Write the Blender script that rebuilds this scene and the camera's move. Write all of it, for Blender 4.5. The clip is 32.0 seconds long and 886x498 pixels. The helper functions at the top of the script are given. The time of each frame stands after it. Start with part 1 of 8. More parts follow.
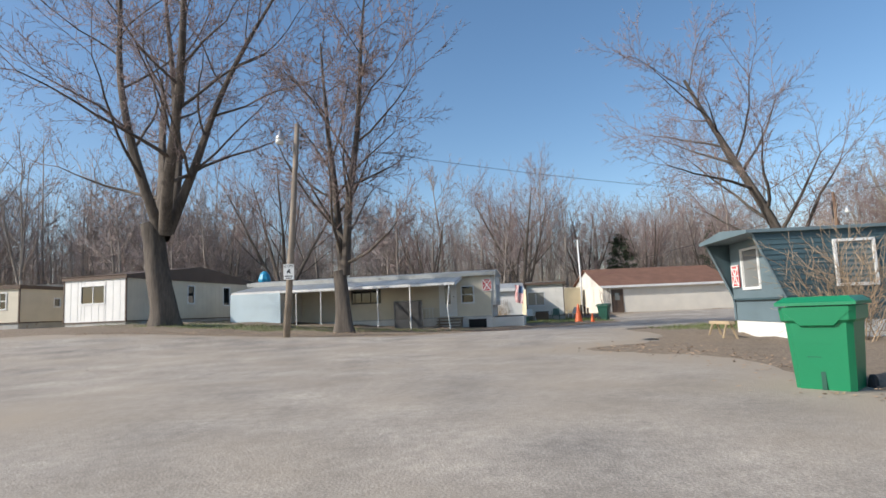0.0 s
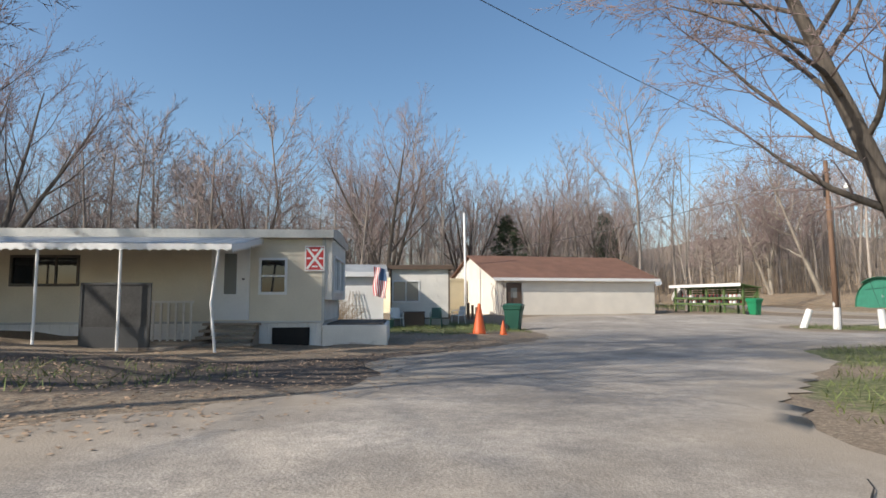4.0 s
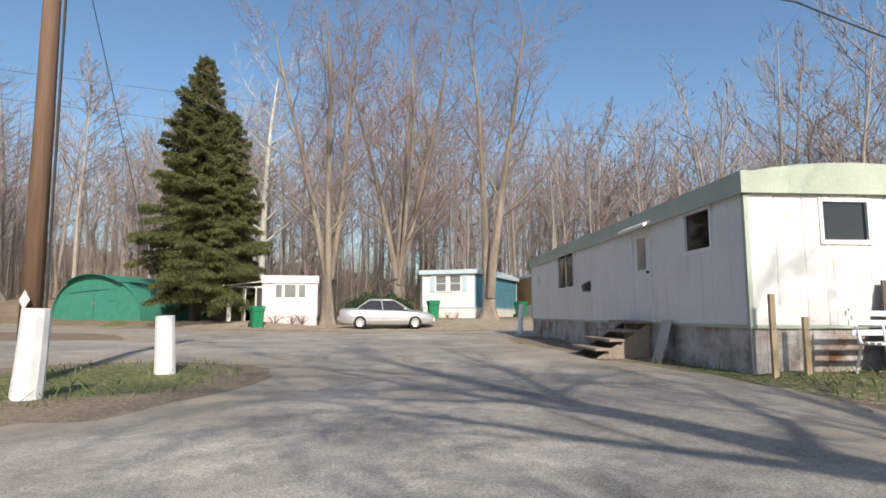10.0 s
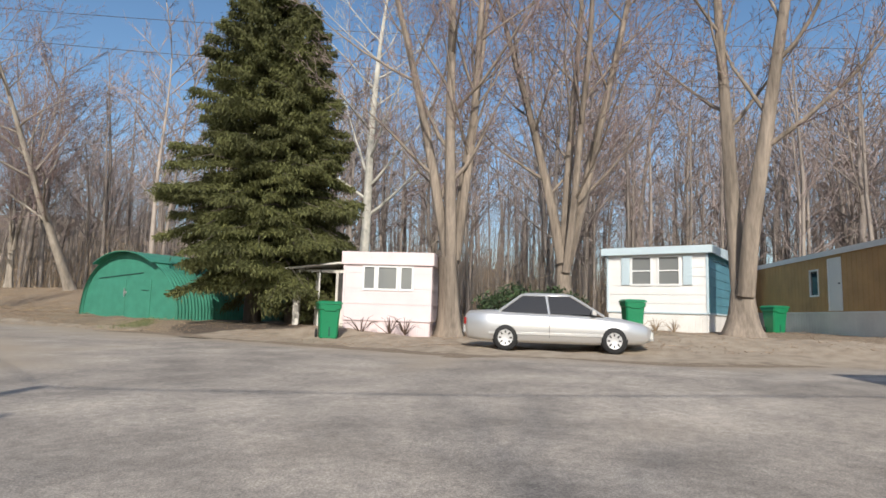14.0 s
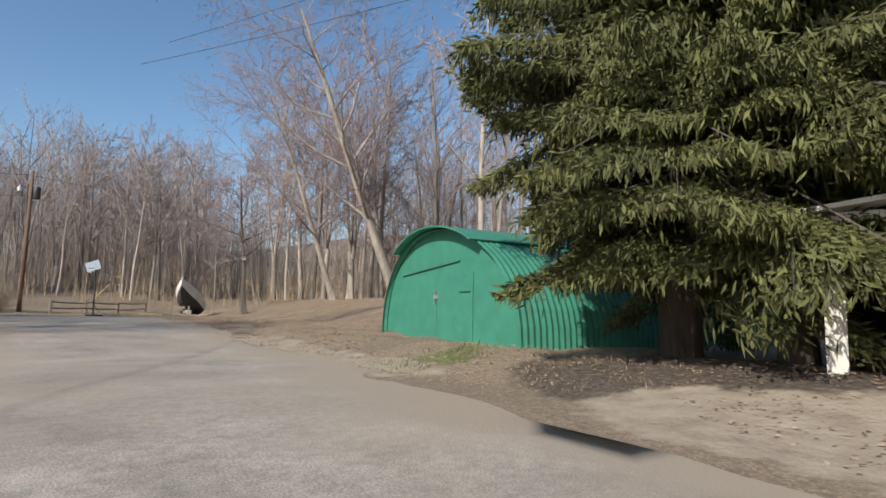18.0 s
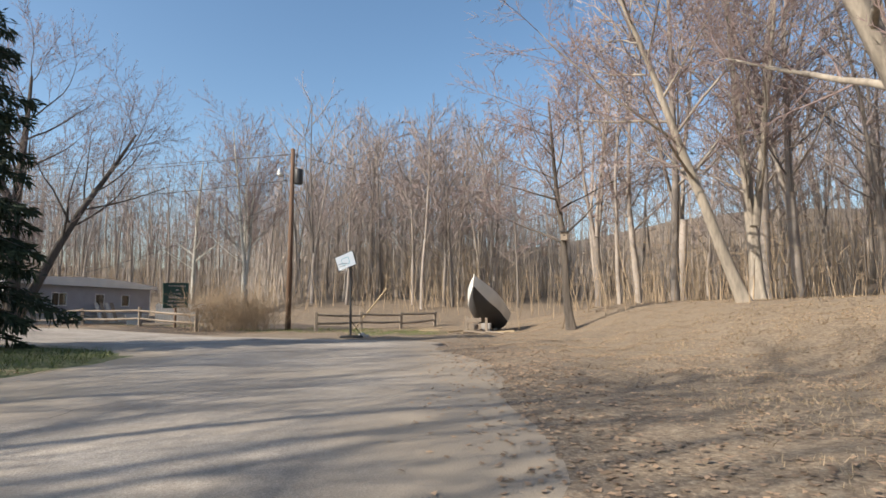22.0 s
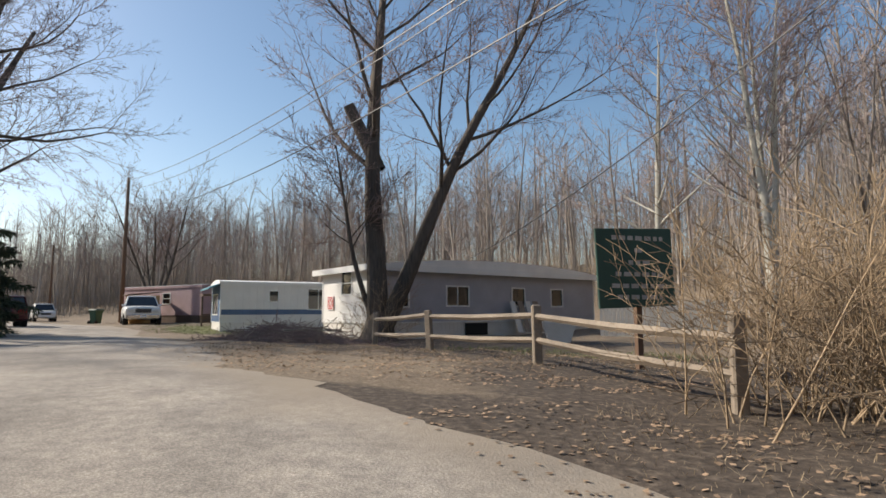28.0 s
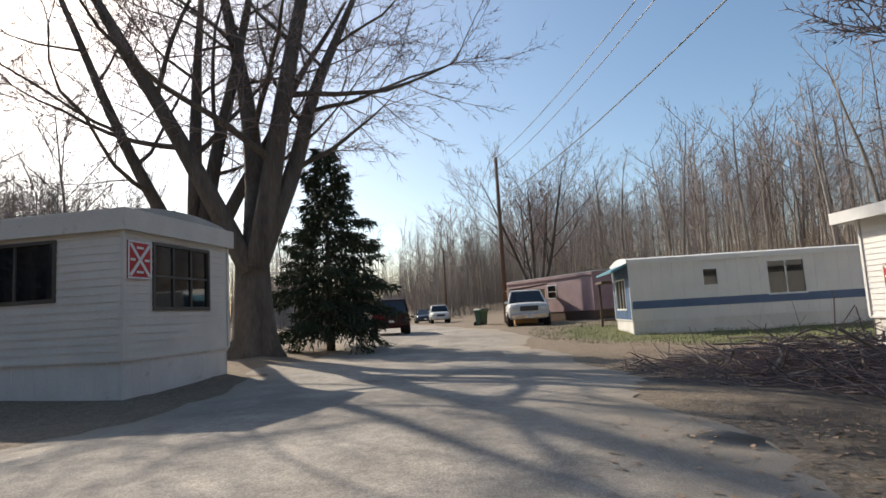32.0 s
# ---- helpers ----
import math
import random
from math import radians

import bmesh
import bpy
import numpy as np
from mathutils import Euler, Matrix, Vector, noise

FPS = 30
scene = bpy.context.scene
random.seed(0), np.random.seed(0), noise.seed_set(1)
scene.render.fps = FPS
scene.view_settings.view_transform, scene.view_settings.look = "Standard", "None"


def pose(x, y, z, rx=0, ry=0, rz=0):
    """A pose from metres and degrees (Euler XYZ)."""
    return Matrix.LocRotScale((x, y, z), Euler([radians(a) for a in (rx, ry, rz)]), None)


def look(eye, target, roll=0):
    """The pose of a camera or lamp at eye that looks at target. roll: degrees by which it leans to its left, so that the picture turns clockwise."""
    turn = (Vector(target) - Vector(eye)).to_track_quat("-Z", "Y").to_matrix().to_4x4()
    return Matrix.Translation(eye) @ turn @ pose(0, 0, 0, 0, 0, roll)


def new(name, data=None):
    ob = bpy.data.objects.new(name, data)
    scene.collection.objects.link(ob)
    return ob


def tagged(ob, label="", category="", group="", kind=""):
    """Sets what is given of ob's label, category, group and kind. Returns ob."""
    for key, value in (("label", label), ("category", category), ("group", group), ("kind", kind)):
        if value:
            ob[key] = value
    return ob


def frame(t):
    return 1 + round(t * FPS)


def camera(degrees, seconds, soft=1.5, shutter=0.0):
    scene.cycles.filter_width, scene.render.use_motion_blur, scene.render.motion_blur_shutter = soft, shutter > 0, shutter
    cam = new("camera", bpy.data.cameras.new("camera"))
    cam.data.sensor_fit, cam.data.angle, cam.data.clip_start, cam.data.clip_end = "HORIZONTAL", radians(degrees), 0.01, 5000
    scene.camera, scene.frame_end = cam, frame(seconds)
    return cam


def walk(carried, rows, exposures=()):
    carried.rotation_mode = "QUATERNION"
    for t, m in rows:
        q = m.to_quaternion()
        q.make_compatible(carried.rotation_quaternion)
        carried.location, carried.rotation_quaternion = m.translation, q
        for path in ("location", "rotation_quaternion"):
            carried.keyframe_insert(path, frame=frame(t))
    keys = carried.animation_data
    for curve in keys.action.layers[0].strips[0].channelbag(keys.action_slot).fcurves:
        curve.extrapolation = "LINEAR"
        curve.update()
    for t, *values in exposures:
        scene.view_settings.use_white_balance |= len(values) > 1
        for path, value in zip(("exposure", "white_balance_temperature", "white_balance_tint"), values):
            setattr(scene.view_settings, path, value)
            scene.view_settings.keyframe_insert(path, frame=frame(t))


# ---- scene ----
cam = camera(75.0, 32.0, soft=1.6)
# seconds, eye (x, y, z), yaw, pitch, roll
ROWS = [
    (0.0, 1.527, -0.694, 0.929, 2.55, 6.14, 2.42),
    (0.5, 1.495, 0.995, 0.952, 1.33, 6.17, 2.07),
    (1.0, 1.524, 2.724, 0.977, -0.67, 6.25, 1.83),
    (1.5, 1.634, 4.525, 1.011, -2.69, 6.15, 1.78),
    (2.0, 1.797, 6.288, 1.011, -4.61, 5.90, 1.67),
    (2.5, 1.972, 7.989, 0.991, -6.40, 6.03, 1.54),
    (4.5, 3.321, 16.792, 1.160, -14.18, 4.60, -0.25),
    (5.0, 3.915, 18.748, 1.089, -18.49, 4.46, -0.36),
    (5.5, 4.836, 20.723, 1.027, -23.78, 4.60, -0.11),
    (6.0, 5.839, 22.587, 0.962, -29.49, 5.00, -0.36),
    (6.5, 6.775, 24.234, 0.828, -35.50, 5.76, -0.59),
    (7.0, 7.946, 25.743, 0.803, -41.31, 6.13, -0.53),
    (7.5, 9.654, 27.134, 0.865, -47.90, 6.09, -0.34),
    (8.0, 11.439, 28.112, 0.849, -54.36, 6.46, -0.22),
    (8.5, 13.270, 28.747, 0.834, -60.92, 6.54, 0.25),
    (9.0, 15.038, 29.301, 0.786, -67.40, 6.43, 0.15),
    (9.5, 16.795, 29.846, 0.732, -74.63, 6.50, 0.23),
    (10.0, 18.545, 30.270, 0.699, -81.51, 6.44, -0.07),
    (10.5, 20.271, 30.609, 0.685, -86.04, 6.41, -0.19),
    (11.0, 22.141, 30.905, 0.743, -85.90, 6.32, -0.36),
    (11.5, 23.788, 31.209, 0.802, -83.01, 6.16, -0.59),
    (12.0, 25.489, 31.624, 0.821, -79.38, 6.18, -0.90),
    (12.5, 27.242, 32.253, 0.786, -75.70, 6.43, -1.38),
    (13.0, 28.718, 32.886, 0.770, -72.63, 6.57, -1.75),
    (13.5, 30.070, 33.613, 0.838, -70.51, 6.52, -1.90),
    (15.5, 35.518, 36.923, 0.826, -58.88, 6.53, -0.68),
    (16.0, 36.599, 37.989, 0.819, -55.28, 6.88, -0.70),
    (16.5, 37.602, 39.220, 0.823, -50.96, 7.00, -0.82),
    (17.0, 38.512, 40.591, 0.833, -46.54, 6.86, -0.93),
    (17.5, 39.394, 41.991, 0.863, -41.37, 6.56, -1.00),
    (18.0, 40.206, 43.672, 0.908, -36.46, 6.41, -1.20),
    (18.5, 40.822, 45.479, 0.912, -31.55, 6.42, -1.15),
    (19.0, 41.478, 47.370, 0.884, -27.05, 6.71, -1.12),
    (19.5, 42.230, 49.348, 0.896, -22.69, 7.01, -1.05),
    (20.0, 42.925, 51.622, 0.891, -18.58, 6.89, -0.58),
    (20.5, 43.312, 53.768, 0.958, -14.81, 6.95, -0.27),
    (21.0, 43.704, 55.748, 1.101, -11.37, 6.75, -0.08),
    (21.5, 43.967, 57.649, 1.237, -9.45, 6.34, 0.16),
    (22.0, 44.062, 59.622, 1.355, -8.02, 6.09, 0.03),
    (22.5, 44.000, 61.649, 1.415, -6.80, 5.91, 0.24),
    (23.0, 44.035, 63.633, 1.455, -5.30, 5.98, 0.52),
    (23.5, 44.109, 65.668, 1.449, -4.48, 6.18, 0.69),
    (24.0, 44.023, 67.590, 1.378, -3.24, 6.19, 0.91),
    (24.5, 43.787, 69.408, 1.322, -0.98, 6.25, 1.03),
    (25.0, 43.299, 71.200, 1.272, 2.14, 6.57, 0.97),
    (25.5, 42.756, 72.998, 1.216, 7.05, 6.99, 1.02),
    (26.0, 42.084, 74.568, 1.204, 13.09, 7.02, 0.70),
    (26.5, 41.252, 76.058, 1.180, 19.23, 6.90, 0.55),
    (28.5, 35.916, 82.759, 1.461, 38.97, 6.11, 0.35),
    (29.0, 34.427, 83.669, 1.464, 43.08, 5.88, 0.73),
    (29.5, 32.943, 84.328, 1.574, 47.46, 5.67, 1.23),
    (30.0, 31.441, 84.915, 1.605, 52.18, 5.63, 1.64),
    (30.5, 30.060, 85.569, 1.613, 57.45, 5.76, 2.20),
    (31.0, 28.912, 86.145, 1.601, 62.77, 5.99, 2.52),
    (31.5, 27.828, 86.640, 1.613, 67.50, 6.30, 2.93),
    (32.0, 26.657, 87.041, 1.628, 70.31, 6.39, 3.27),
]
walk(cam, [(t, pose(x, y, z, 90 + pitch, roll, yaw)) for t, x, y, z, yaw, pitch, roll in ROWS],
     exposures=[(0.0, 0.1, 6250, 10), (6.0, 0.15, 6600, 10), (9.0, 0.1, 6600, 10), (12.0, 0.05, 6400, 10), (16.0, -0.08, 6400, 10), (18.0, 0.05, 6300, 10), (20.0, 0.38, 6500, 10), (24.5, 0.4, 6900, 10), (26.5, 0.3, 6900, 10), (29.0, 0.05, 6900, 10), (32.0, 0.1, 6900, 10)])

# ---- sky and sun ----
SUN_DIR = Vector((-0.927, -0.375, 0.64)).normalized()      # towards the sun
world = bpy.data.worlds.new("sky")
scene.world = world
world.use_nodes = True
wn = world.node_tree
bg = wn.nodes["Background"]
skytex = wn.nodes.new("ShaderNodeTexSky")
skytex.sky_type = "NISHITA"
skytex.sun_disc = False
skytex.sun_elevation = math.asin(SUN_DIR.z)
skytex.sun_rotation = math.atan2(SUN_DIR.x, SUN_DIR.y)
skytex.air_density, skytex.dust_density, skytex.ozone_density = 1.0, 1.3, 1.0
skytex.altitude = 200
tint = wn.nodes.new("ShaderNodeHueSaturation")           # the clear azure of a dry spring day
tint.inputs["Hue"].default_value, tint.inputs["Saturation"].default_value = 0.497, 1.14
wn.links.new(skytex.outputs["Color"], tint.inputs["Color"])
wn.links.new(tint.outputs["Color"], bg.inputs["Color"])
bg.inputs["Strength"].default_value = 0.15
sun = new("sun", bpy.data.lights.new("sun", "SUN"))
sun.data.energy = 4.8
sun.data.angle = radians(0.6)
sun.data.color = (1.0, 0.93, 0.83)
sun.matrix_world = look((0, 0, 60), Vector((0, 0, 60)) - SUN_DIR)


# ---- materials ----
def mat(name, color, rough=0.75, metal=0.0, var=0.18, scale=1.2, fine=30.0, bump=0.15, dirt=None, dirt_amount=0.0,
        spec=0.5, island=False, grain=1.0):
    """A painted or natural surface: large stains, fine grain and a fine relief."""
    m = bpy.data.materials.new(name)
    m.use_nodes = True
    nt, b = m.node_tree, m.node_tree.nodes["Principled BSDF"]
    co = nt.nodes.new("ShaderNodeTexCoord")
    big, small = nt.nodes.new("ShaderNodeTexNoise"), nt.nodes.new("ShaderNodeTexNoise")
    along_grain = nt.nodes.new("ShaderNodeMapping")
    along_grain.inputs["Scale"].default_value = (1.0, 1.0, grain)
    nt.links.new(co.outputs["Object"], along_grain.inputs["Vector"])
    for n, s, d in ((big, scale, 4), (small, fine, 3)):
        n.inputs["Scale"].default_value, n.inputs["Detail"].default_value = s, d
        nt.links.new(along_grain.outputs["Vector"], n.inputs["Vector"])
    add = nt.nodes.new("ShaderNodeMath")
    add.operation = "MULTIPLY_ADD"
    nt.links.new(small.outputs["Fac"], add.inputs[0])
    add.inputs[1].default_value = 0.5
    nt.links.new(big.outputs["Fac"], add.inputs[2])
    ramp = nt.nodes.new("ShaderNodeValToRGB")
    ramp.color_ramp.elements[0].position, ramp.color_ramp.elements[1].position = 0.45, 1.05
    c = Vector(color)
    ramp.color_ramp.elements[0].color = (*(c * (1 - var)), 1)
    ramp.color_ramp.elements[1].color = (*[min(v * (1 + var), 0.95) for v in c], 1)
    nt.links.new(add.outputs[0], ramp.inputs["Fac"])
    out = ramp.outputs["Color"]
    if dirt:
        n = nt.nodes.new("ShaderNodeTexNoise")
        n.inputs["Scale"].default_value, n.inputs["Detail"].default_value = scale * 2.3, 8
        n.inputs["Roughness"].default_value = 0.7
        nt.links.new(co.outputs["Object"], n.inputs["Vector"])
        r = nt.nodes.new("ShaderNodeMapRange")
        r.inputs["From Min"].default_value, r.inputs["From Max"].default_value = 0.75 - 0.5 * dirt_amount, 0.95 - 0.4 * dirt_amount
        nt.links.new(n.outputs["Fac"], r.inputs["Value"])
        mx = nt.nodes.new("ShaderNodeMix")
        mx.data_type = "RGBA"
        mx.inputs["B"].default_value = (*dirt, 1)
        nt.links.new(r.outputs["Result"], mx.inputs["Factor"])
        nt.links.new(out, mx.inputs["A"])
        out = mx.outputs["Result"]
    if island:
        g = nt.nodes.new("ShaderNodeNewGeometry")
        hs = nt.nodes.new("ShaderNodeHueSaturation")
        rr = nt.nodes.new("ShaderNodeMapRange")
        rr.inputs["To Min"].default_value, rr.inputs["To Max"].default_value = 0.65, 1.35
        nt.links.new(g.outputs["Random Per Island"], rr.inputs["Value"])
        nt.links.new(rr.outputs["Result"], hs.inputs["Value"])
        nt.links.new(out, hs.inputs["Color"])
        out = hs.outputs["Color"]
    nt.links.new(out, b.inputs["Base Color"])
    b.inputs["Roughness"].default_value, b.inputs["Metallic"].default_value = rough, metal
    b.inputs["Specular IOR Level"].default_value = spec
    if bump:
        bp = nt.nodes.new("ShaderNodeBump")
        bp.inputs["Strength"].default_value, bp.inputs["Distance"].default_value = bump, 0.02
        nt.links.new(small.outputs["Fac"], bp.inputs["Height"])
        nt.links.new(bp.outputs["Normal"], b.inputs["Normal"])
    return m


def glass_mat(name, tint=(0.02, 0.025, 0.03), rough=0.06):
    m = bpy.data.materials.new(name)
    m.use_nodes = True
    b = m.node_tree.nodes["Principled BSDF"]
    b.inputs["Base Color"].default_value = (*tint, 1)
    b.inputs["Roughness"].default_value = rough
    b.inputs["Specular IOR Level"].default_value = 0.6
    b.inputs["Coat Weight"].default_value = 0.3
    return m


WHITE = mat("white_siding", (0.74, 0.73, 0.70), 0.55, var=0.07, dirt=(0.42, 0.38, 0.31), dirt_amount=0.18)
WHITE_OLD = mat("stained_white_siding", (0.66, 0.63, 0.57), 0.65, var=0.12, dirt=(0.33, 0.28, 0.22), dirt_amount=0.32)
CREAM = mat("cream_siding", (0.62, 0.56, 0.44), 0.6, var=0.1, dirt=(0.36, 0.31, 0.24), dirt_amount=0.2)
YELLOW = mat("pale_yellow_siding", (0.72, 0.64, 0.45), 0.6, var=0.1, dirt=(0.4, 0.32, 0.2), dirt_amount=0.2)
PINKISH = mat("pale_pink_panel", (0.67, 0.56, 0.555), 0.55, var=0.08, dirt=(0.55, 0.36, 0.32), dirt_amount=0.25)
PALE_BLUE = mat("pale_blue_siding", (0.50, 0.60, 0.64), 0.6, var=0.08)
TEAL_DARK = mat("dark_teal_siding", (0.055, 0.095, 0.11), 0.5, var=0.2)
TEAL_GREY = mat("grey_teal_panel", (0.13, 0.18, 0.20), 0.55, var=0.15)
TEAL_TRIM = mat("teal_trim", (0.10, 0.26, 0.33), 0.5)
BLUE_TRIM = mat("faded_blue_trim", (0.07, 0.13, 0.24), 0.5)
PURPLE = mat("dusty_pink_siding", (0.33, 0.22, 0.23), 0.6)
TAN_WOOD = mat("tan_wood_panel", (0.42, 0.25, 0.10), 0.65, var=0.2)
BROWN = mat("brown_trim", (0.10, 0.065, 0.045), 0.6)
SKIRT = mat("grey_skirting", (0.42, 0.41, 0.38), 0.75, var=0.2, dirt=(0.23, 0.13, 0.06), dirt_amount=0.4)
# white siding on a side away from the sun, its shade put into the colour
SHADED_WHITE = mat("shaded_white_siding", (0.36, 0.365, 0.40), 0.65, var=0.12, dirt=(0.22, 0.2, 0.19), dirt_amount=0.25)
SKIRT_RUST = mat("rust_streaked_skirting", (0.52, 0.51, 0.49), 0.7, var=0.12, scale=0.6, dirt=(0.13, 0.055, 0.022), dirt_amount=0.68, grain=0.5)
ACRYLIC = mat("cloudy_acrylic", (0.40, 0.45, 0.51), 0.3, var=0.1, bump=0.0)
SKIRT_WHITE = mat("white_skirting", (0.70, 0.68, 0.64), 0.7, var=0.12, dirt=(0.35, 0.28, 0.2), dirt_amount=0.3)
ROOF_METAL = mat("weathered_roof_metal", (0.42, 0.42, 0.40), 0.45, metal=0.35, var=0.2, dirt=(0.18, 0.14, 0.11), dirt_amount=0.35)
ROOF_SAGE = mat("sage_roof_edge", (0.42, 0.47, 0.38), 0.55)
SHINGLE = mat("brown_shingle", (0.17, 0.085, 0.055), 0.9, var=0.25, fine=60, bump=0.5, dirt=(0.10, 0.06, 0.045), dirt_amount=0.35)
BLOCK = mat("painted_block_wall", (0.76, 0.70, 0.60), 0.8, var=0.07, bump=0.3, dirt=(0.5, 0.40, 0.28), dirt_amount=0.15)
GREEN_PAINT = mat("green_painted_metal", (0.045, 0.215, 0.145), 0.55, var=0.16, scale=2.5, dirt=(0.09, 0.27, 0.19), dirt_amount=0.35)
GREEN_WOOD = mat("green_painted_wood", (0.10, 0.16, 0.05), 0.75, var=0.25)
GREEN_DARK = mat("dark_green_sign_board", (0.02, 0.07, 0.055), 0.5)
BIN_GREEN = mat("green_plastic", (0.012, 0.20, 0.085), 0.4, var=0.1, fine=80, bump=0.06)
BIN_DARK = mat("dark_green_plastic", (0.012, 0.075, 0.05), 0.45, var=0.1)
BLACK = mat("black_rubber", (0.018, 0.018, 0.018), 0.8, var=0.2)
# near-black that paints the shade of openings and hollows; also the crack colour
DARK = mat("recess_shade", (0.012, 0.011, 0.010), 0.9)
ORANGE = mat("orange_plastic", (0.72, 0.13, 0.03), 0.5, var=0.1)
WHITE_PAINT = mat("white_paint", (0.78, 0.77, 0.74), 0.6, var=0.08, dirt=(0.45, 0.4, 0.33), dirt_amount=0.2)
CONCRETE = mat("concrete", (0.36, 0.34, 0.31), 0.9, var=0.2, bump=0.4)
WOOD_POLE = mat("weathered_pole_wood", (0.16, 0.095, 0.06), 0.85, var=0.4, fine=22, bump=0.5, grain=0.08)
WOOD_GREY = mat("grey_weathered_wood", (0.27, 0.22, 0.17), 0.85, var=0.4, fine=25, bump=0.4)
WOOD_PALE = mat("pale_split_wood", (0.42, 0.32, 0.20), 0.85, var=0.3, fine=25, bump=0.4)
STEEL = mat("galvanised_steel", (0.55, 0.56, 0.56), 0.4, metal=0.8, var=0.1)
STEEL_DARK = mat("dark_steel", (0.06, 0.06, 0.06), 0.5, metal=0.4)
RED = mat("red_placard", (0.52, 0.035, 0.035), 0.5, var=0.08)
SIGN_WHITE = mat("sign_white", (0.78, 0.78, 0.75), 0.5, var=0.05)
FRAME_WHITE = mat("white_window_frame", (0.74, 0.74, 0.72), 0.5, var=0.06)
FRAME_DARK = mat("dark_window_frame", (0.08, 0.07, 0.06), 0.5)
CURTAIN = mat("pale_curtain", (0.42, 0.41, 0.38), 0.9, var=0.25, scale=5)
# near-black that holds the shade of unlit rooms in its colour
DIM_INTERIOR = mat("dim_interior", (0.05, 0.048, 0.045), 0.9, var=0.4, scale=3)
GLASS = glass_mat("curtained_window_glass", (0.20, 0.21, 0.205))
WHEEL_COVER = mat("pale_wheel_cover", (0.58, 0.58, 0.57), 0.4, metal=0.2, var=0.06, bump=0.0)
GLASS_DARK = glass_mat("dark_glass", (0.012, 0.014, 0.016), 0.04)
SILVER = mat("silver_car_paint", (0.60, 0.60, 0.59), 0.28, metal=0.55, var=0.04, bump=0.0)
MAROON = mat("dark_red_car_paint", (0.07, 0.014, 0.016), 0.3, metal=0.3, var=0.05, bump=0.0)
WHITE_CAR = mat("white_car_paint", (0.68, 0.68, 0.66), 0.3, var=0.04, bump=0.0)
DARK_CAR = mat("dark_blue_car_paint", (0.025, 0.035, 0.05), 0.3, metal=0.3, bump=0.0)
LAMP_RED = mat("red_lamp_lens", (0.30, 0.012, 0.012), 0.25, bump=0.0)
LAMP_CLEAR = mat("clear_lamp_lens", (0.65, 0.65, 0.62), 0.15, bump=0.0)
CHROME = mat("chrome", (0.75, 0.75, 0.75), 0.18, metal=1.0, var=0.03, bump=0.0)
CANVAS = mat("weathered_white_hull", (0.68, 0.66, 0.61), 0.55, dirt=(0.4, 0.33, 0.25), dirt_amount=0.25)
HULL_DARK = mat("dark_grey_hull", (0.045, 0.042, 0.042), 0.6, dirt=(0.12, 0.10, 0.08), dirt_amount=0.3)
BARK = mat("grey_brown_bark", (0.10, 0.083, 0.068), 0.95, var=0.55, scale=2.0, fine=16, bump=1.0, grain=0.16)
BARK_MID = mat("brown_grey_bark", (0.23, 0.19, 0.15), 0.95, var=0.55, scale=2.2, fine=16, bump=1.0, grain=0.14)
BARK_PALE = mat("pale_bark", (0.30, 0.26, 0.21), 0.9, var=0.5, scale=1.8, fine=13, bump=0.9, grain=0.2)
BARK_WHITE = mat("white_mottled_bark", (0.46, 0.44, 0.38), 0.85, var=0.35, scale=1.2, fine=6, bump=0.4)
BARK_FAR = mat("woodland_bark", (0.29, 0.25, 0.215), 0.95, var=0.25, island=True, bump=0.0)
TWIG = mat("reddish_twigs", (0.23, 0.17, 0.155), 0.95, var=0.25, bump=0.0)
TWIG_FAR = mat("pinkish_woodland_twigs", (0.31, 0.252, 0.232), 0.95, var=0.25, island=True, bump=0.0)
TWIG_TAN = mat("dry_twigs", (0.33, 0.245, 0.16), 0.95, var=0.3, island=True, bump=0.0)
NEEDLES = mat("spruce_needles", (0.085, 0.09, 0.026), 0.8, var=0.45, scale=0.8, island=True, bump=0.0)
NEEDLES_DARK = mat("dark_spruce_needles", (0.035, 0.05, 0.026), 0.85, var=0.4, island=True, bump=0.0)
LEAF_GREEN = mat("evergreen_shrub_leaves", (0.035, 0.06, 0.02), 0.7, var=0.4, island=True, bump=0.0)
GRASS = mat("grass_blades", (0.12, 0.145, 0.045), 0.8, var=0.4, island=True, bump=0.0)
DRY_GRASS = mat("dry_grass_and_leaves", (0.37, 0.285, 0.18), 0.9, var=0.35, island=True, bump=0.0)
LEAF_LITTER = mat("fallen_leaves", (0.36, 0.245, 0.155), 0.9, var=0.4, island=True, bump=0.0)


